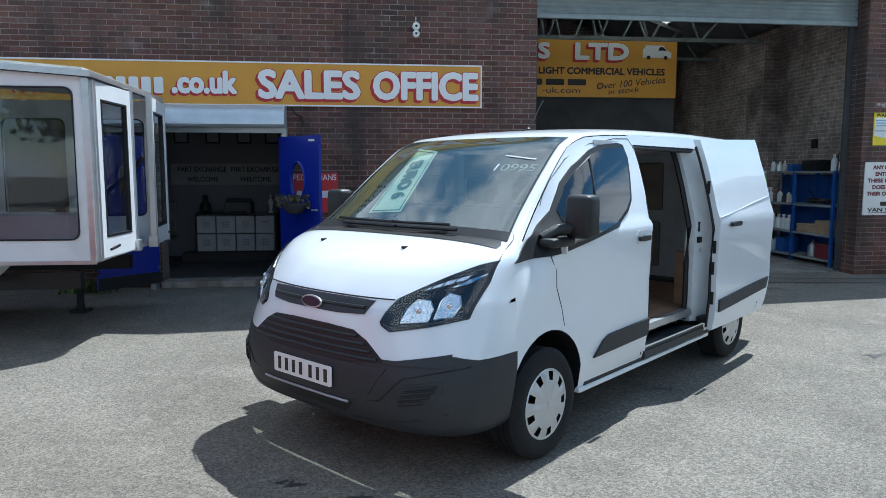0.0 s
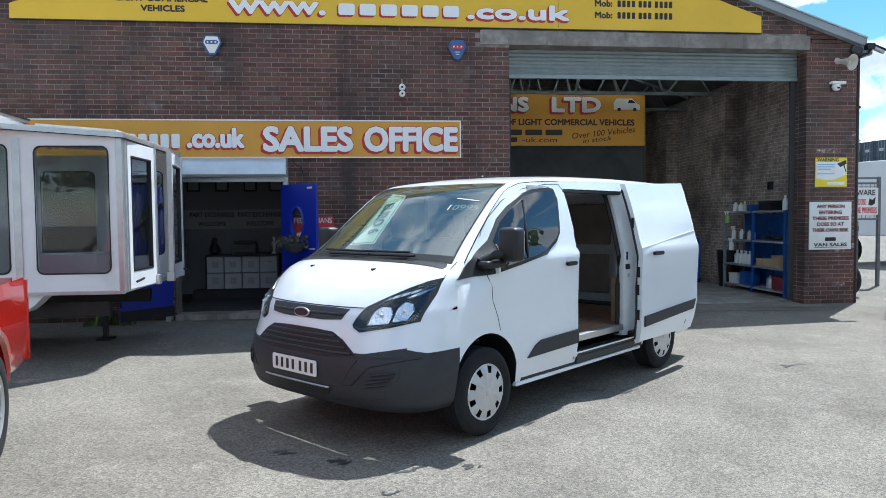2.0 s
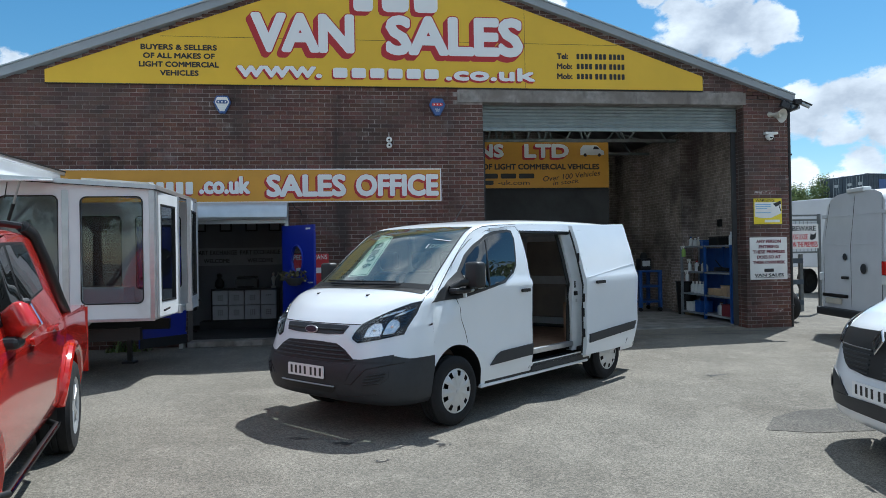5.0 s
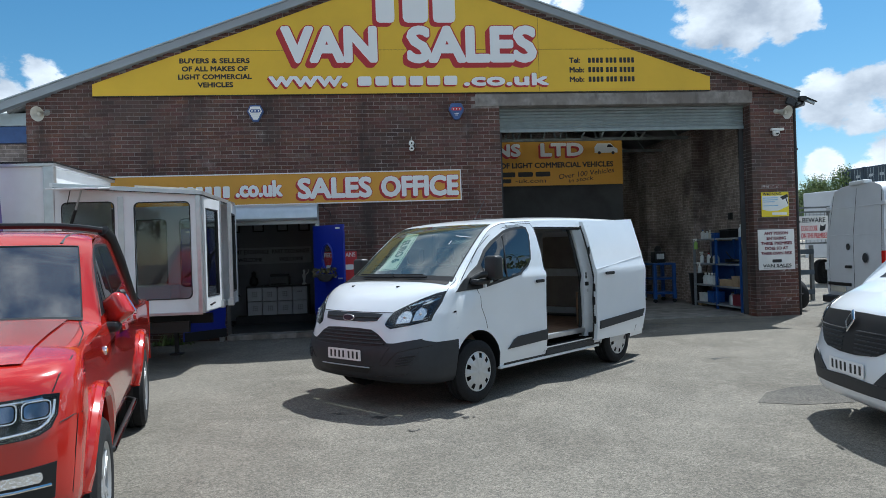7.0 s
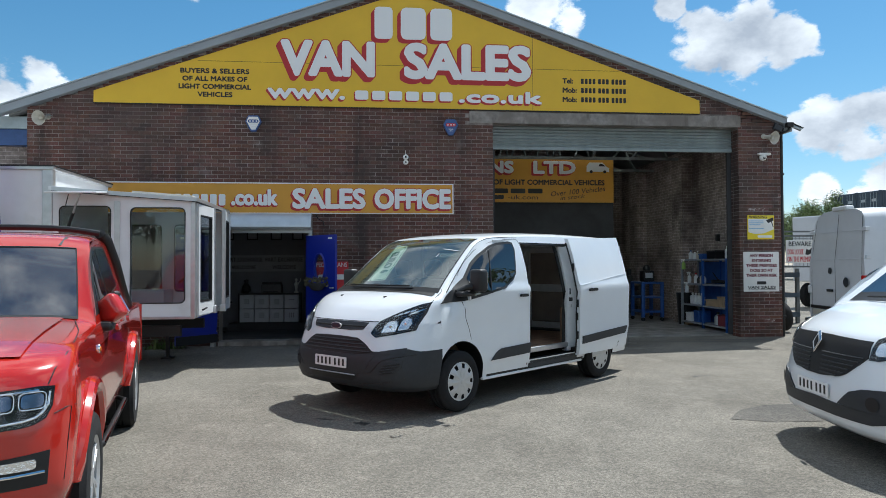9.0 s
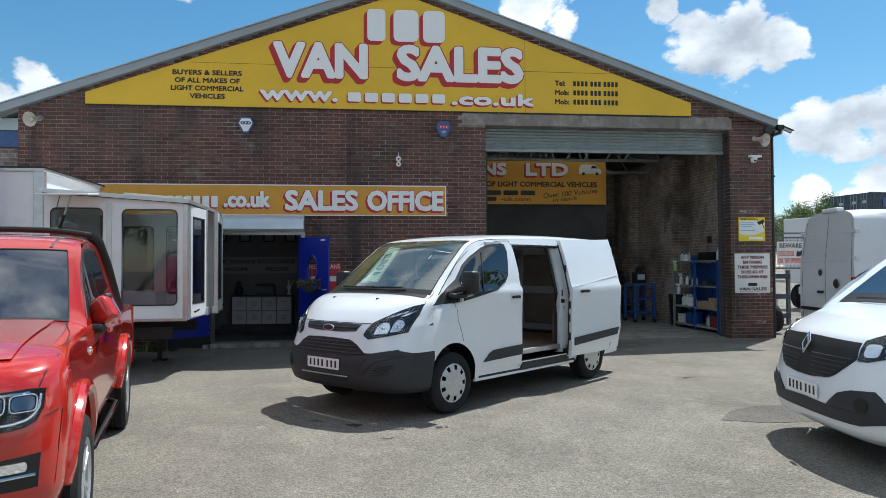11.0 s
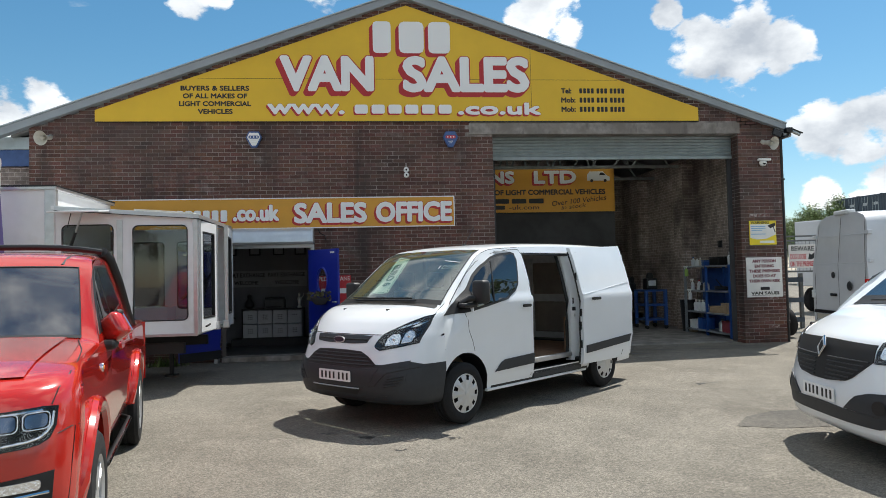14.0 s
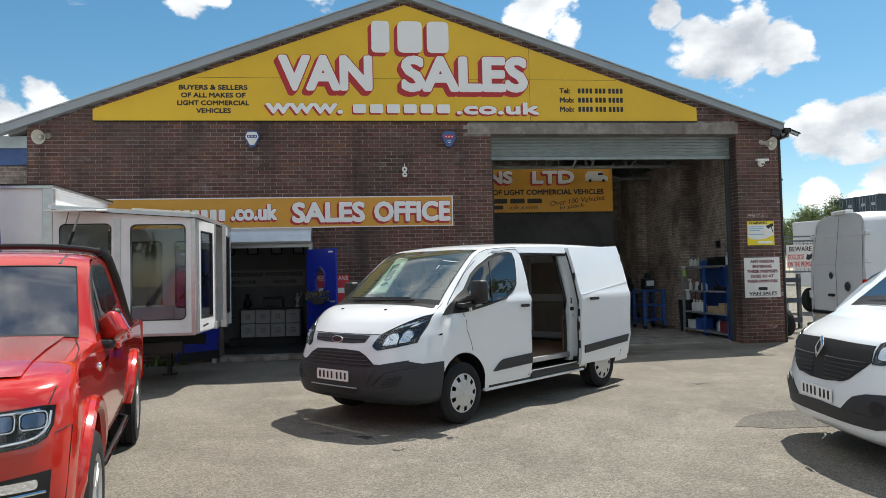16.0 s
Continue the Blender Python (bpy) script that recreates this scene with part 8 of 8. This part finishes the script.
part("rim", lathe([(0.20, 0.06), (0.17, 0.04), (0.05, 0.05), (0.001, 0.05)], 24, "x"), "galv", ty, smooth=True, m=at(0.14, 0.0, 0.33))
stand = thing("gas_bottle", "grey gas bottle standing under the spare wheel", "gas bottle", at(7.62, 1.55, 0))
part("body", lathe([(0.14, 0), (0.16, 0.03), (0.16, 0.95), (0.12, 1.06), (0.04, 1.10)], 18, "z"), "galv", stand, smooth=True)
part("valve", lathe([(0.04, 1.10), (0.05, 1.16), (0.02, 1.22), (0.001, 1.22)], 10, "z"), "truss_grey", stand)


def feather_flag(x, y, top, turn, label):
    f = thing("feather_flag", label, "flag", at(x, y, ground_z(y), turn), group="feather flags")
    part("pole", tube([(0, 0, 0), (0, 0, top * 0.8), (0.0, 0, top)], 0.014, 6), "truss_grey", f)
    edge = [(0.40, 0.70), (0.34, 1.05), (0.27, 1.55), (0.225, 2.05), (0.17, top * 0.6), (0.10, top * 0.78), (0.045, top * 0.92), (0.012, top)]
    bm = bmesh.new()
    cols = 6
    grid = [[bm.verts.new((0.012 + (w - 0.012) * k / cols, 0.012 * math.sin(2.2 * k + 3.0 * z), z)) for k in range(cols + 1)] for w, z in edge]
    for r0, r1 in zip(grid, grid[1:]):
        for k in range(cols):
            bm.faces.new((r0[k], r0[k + 1], r1[k + 1], r1[k]))
    cloth = part("cloth", bm, "purple", f, "violet cloth with white marks", smooth=True)
    words("letter", "VAN SALES", 2.3, 0.13, "white_board", cloth, pose(0.10, -0.022, 2.2, 0, -88, 0), 0.004, 0.02)
    part("foot", box(-0.2, 0.2, -0.2, 0.2, 0, 0.04, 0.01), "galv", f)


feather_flag(9.45, 4.6, 3.3, 0, "purple feather flag beside the yard rack")
feather_flag(-6.84, -3.74, 4.9, 0, "tall violet feather flag with white marks beside the trailer")

# box trailer, containers and distance
bt2 = thing("box_lorry_body", "pale grey lorry box parked behind the fence", "lorry box", at(15.9, 9.0, 0, 20))
part("box", box(-2.4, 2.4, -1.2, 1.2, 0.9, 3.15, 0.03), "van_dusty", bt2)
part("frame", box(-2.4, 2.4, -1.23, -1.20, 0.85, 0.98), "aluminium", bt2)
for x in (-1.8, 1.8):
    wheel(bt2, x, -1.0, -1, 0.42, 0.27, "cap", 0.25)
    wheel(bt2, x, 1.0, 1, 0.42, 0.27, "cap", 0.25)


def container(x, y, z, turn, label):
    c = thing("shipping_container", label, "container", at(x, y, z, turn), group="stacked shipping containers")
    L = 6.06
    prof = []
    n = 22
    for k in range(n):
        a = k * L / n
        w = L / n
        prof += [(a, 0.0), (a + w * 0.35, 0.0), (a + w * 0.5, 0.04), (a + w * 0.85, 0.04)]
    bm = bmesh.new()
    lo = [bm.verts.new((a, b, 0.12)) for a, b in prof]
    hi = [bm.verts.new((a, b, 2.48)) for a, b in prof]
    for k in range(len(prof) - 1):
        bm.faces.new((lo[k], lo[k + 1], hi[k + 1], hi[k]))
    part("side", bm, "container", c)
    part("box", box(0.02, L - 0.02, 0.06, 2.40, 0.05, 2.56), "container", c)
    for a in (0.0, L - 0.12):
        part("corner_post", box(a, a + 0.12, -0.02, 0.12, 0, 2.59), "container", c)
    part("top_rail", box(0.121, L - 0.121, -0.015, 0.06, 2.50, 2.59), "container", c)
    part("bottom_rail", box(0.121, L - 0.121, -0.015, 0.06, 0.0, 0.12), "container", c)
    for a in (0.0, 2.32):
        part("end_post", box(-0.03, 0.019, a, a + 0.12, 0, 2.59), "container", c)
    for a in (0.13, 1.225):
        leaf = part("door", box(-0.012, 0.018, a, a + 1.085, 0.13, 2.46, 0.006), "container", c)
        for b in (0.22, 0.52, 0.82):
            part("locking_bar", tube([(-0.03, a + b, 0.16), (-0.03, a + b, 2.43)], 0.017, 6), "galv", leaf)
        part("stencil", box(-0.016, -0.0125, a + 0.30, a + 0.72, 1.66, 1.90), "box_grey", leaf)
    for a in (1.3, 3.3):
        part("stencil", box(a, a + 0.9, -0.022, -0.016, 1.3, 2.1), "white_board" if a > 2 else "alarm_blue", c)


for k in range(3):
    container(42.0, 41.5, 2.6 * k, 8, "dark blue shipping container in a stack beyond the yard")
    container(41.65, 44.0, 2.6 * k, 8, "dark blue shipping container in a stack beyond the yard")


def tree(x, y, h, r, seed, leaves, label):
    t = thing("tree", label, "tree", at(x, y, ground_z(y)), group="trees beyond the yard")
    q = random.Random(seed)
    part("trunk", lathe([(0.05 * h * 0.6, 0), (0.03 * h, h * 0.1), (0.022 * h, h * 0.4), (0.01 * h, h * 0.75)], 10, "z"), "bark", t, smooth=True)
    limbs = []
    tips = []
    for k in range(11):
        a = q.uniform(0, 6.28)
        z0 = h * q.uniform(0.28, 0.6)
        tip = Vector((r * q.uniform(0.5, 0.9) * math.cos(a), r * q.uniform(0.5, 0.9) * math.sin(a), h * q.uniform(0.5, 0.95)))
        mid = Vector((tip.x * 0.45, tip.y * 0.45, z0 + (tip.z - z0) * 0.6))
        limbs.append(tube([(0, 0, z0), mid, tip], 0.012 * h * 0.6, 5))
        tips += [tip, mid]
    part("limbs", merge(*limbs), "bark", t)
    clumps = [(p + Vector((q.gauss(0, r * 0.12), q.gauss(0, r * 0.12), q.gauss(0, r * 0.12))), r * q.uniform(0.22, 0.42)) for p in tips for _ in range(2)]
    vv, ff = [], []
    for k in range(leaves):
        c, cr = q.choice(clumps)
        d = Vector((q.gauss(0, 1), q.gauss(0, 1), q.gauss(0, 1))).normalized()
        p = c + d * cr * q.uniform(0.5, 1.05)
        e = d.cross(Vector((q.random(), q.random(), q.random()))).normalized()
        g = (d.cross(e) + d * q.uniform(-0.6, 0.6)).normalized()
        s_ = h * q.uniform(0.012, 0.024) * min(1.0, (9000 / leaves) ** 0.5)
        b = len(vv)
        vv += [p + e * s_, p + g * s_, p - e * s_, p - g * s_]
        ff.append((b, b + 1, b + 2, b + 3))
    me = bpy.data.meshes.new("crown")
    me.from_pydata([tuple(v) for v in vv], [], ff)
    me.materials.append(M["leaf"])
    o = new("crown", me)
    o.parent = t
    return t


tree(39.0, 47.8, 7.0, 3.6, 1, 30000, "bushy green tree beyond the yard")
tree(41.6, 49.6, 6.8, 3.3, 2, 24000, "bushy green tree beyond the yard")
tree(57.0, 50.0, 7.5, 3.0, 4, 3000, "green tree far beyond the containers")
# trees over the road behind, mirrored in the glass
for k, (x, y, h) in enumerate(((-16, -36, 9), (-4, -40, 11), (9, -37, 8), (19, -33, 10), (30, -26, 9), (-30, -28, 9), (19.5, -9.0, 8.5), (24, -5.0, 9.5), (23, -14, 10))):
    tree(x, y, h, h * 0.42, 20 + k, 2600, "green tree across the road from the yard")

# low roof adjoining on the left
nb = thing("lean_to", "lower brick building with a blue fascia joining the workshop", "building", at(0, 0, 0))
part("wall", box(-16.0, XL - 0.02, 0.35, 7.0, 0, 4.0), "inner_brick", nb)
part("fascia", box(-16.0, XL - 0.02, 0.20, 0.349, 3.85, 4.16, 0.006), "alarm_blue", nb)
part("roof_sheet", box(-16.0, XL - 0.02, 0.15, 7.0, 4.161, 4.40, 0.01), "galv", nb)

# ---- marks on the ground ----
def flat_mark(name, cx, cy, rx, ry, seed, mat, label, cat, z=0.004, turn=0.0):
    q = random.Random(seed)
    n = 26
    ph = [q.uniform(0, 6.28) for _ in range(4)]
    pts = []
    for k in range(n):
        a = 2 * math.pi * k / n
        w = 1 + 0.20 * math.sin(2 * a + ph[0]) + 0.20 * math.sin(3 * a + ph[1]) + 0.16 * math.sin(5 * a + ph[2]) + 0.12 * math.sin(8 * a + ph[3])
        pts.append((rx * w * math.cos(a), ry * w * math.sin(a)))
    bm = bmesh.new()
    bm.faces.new([bm.verts.new((a, b, 0)) for a, b in pts])
    o = part(name, bm, mat, m=at(cx, cy, z + ground_z(cy), turn))
    return tagged(o, label, cat, kind="structure")


bm = bmesh.new()
bm.faces.new([bm.verts.new((x, y, ground_z(y) + 0.004)) for x, y in ((2.02, -7.02), (2.35, -6.62), (2.75, -6.42), (4.2, -6.30), (4.5, -6.9), (2.9, -7.22), (2.4, -7.20))])
structure("ground_patch", bm, "tar", "darker tarmac patch let into the yard", "tarmac patch")
for k, (x, y, a, b) in enumerate(((-1.72, -6.75, 0.06, 0.03), (-1.25, -6.95, 0.05, 0.022), (-0.85, -6.95, 0.04, 0.02), (-2.1, -6.5, 0.05, 0.022), (2.9, -4.5, 0.16, 0.018), (-1.4, -7.3, 0.035, 0.015), (0.6, -5.2, 0.06, 0.02))):
    for j in range(3):
        flat_mark("ground_stain", x + 0.05 * math.sin(5 * k + 2 * j), y + 0.03 * math.cos(3 * k + 2.5 * j), a * (1 - 0.25 * j), b * (1 - 0.2 * j), 40 + 3 * k + j, "stain", "small dark oil stain on the tarmac", "stain", 0.003 + 0.001 * j, 40 * j)
for k, (x, y, a, b) in enumerate(((4.6, -0.6, 1.2, 0.06), (5.6, -0.35, 0.9, 0.05), (3.2, -1.0, 0.8, 0.05))):
    flat_mark("ground_crack", x, y, a, b, 60 + k, "stain", "dark worn seam in the tarmac at the opening", "seam", 0.003, -6)
wd = thing("weeds", "green weeds at the foot of the brick wall", "weeds", at(-5.45, -0.30, ground_z(-0.30)), kind="stuff")
q = random.Random(9)
bm = bmesh.new()
for k in range(150):
    x, y = q.gauss(0, 0.16), q.gauss(0, 0.08)
    h = q.uniform(0.05, 0.22)
    a = q.uniform(0, 6.28)
    dx, dy = math.cos(a), math.sin(a)
    w = q.uniform(0.01, 0.025)
    bm.faces.new([bm.verts.new(p) for p in ((x - dy * w, y + dx * w, 0), (x + dy * w, y - dx * w, 0), (x + dx * h * 0.6, y + dy * h * 0.6, h))])
part("leaves", bm, "leaf", wd)

# the bricks nearest to the camera's way, one by one
lay_near_bricks()
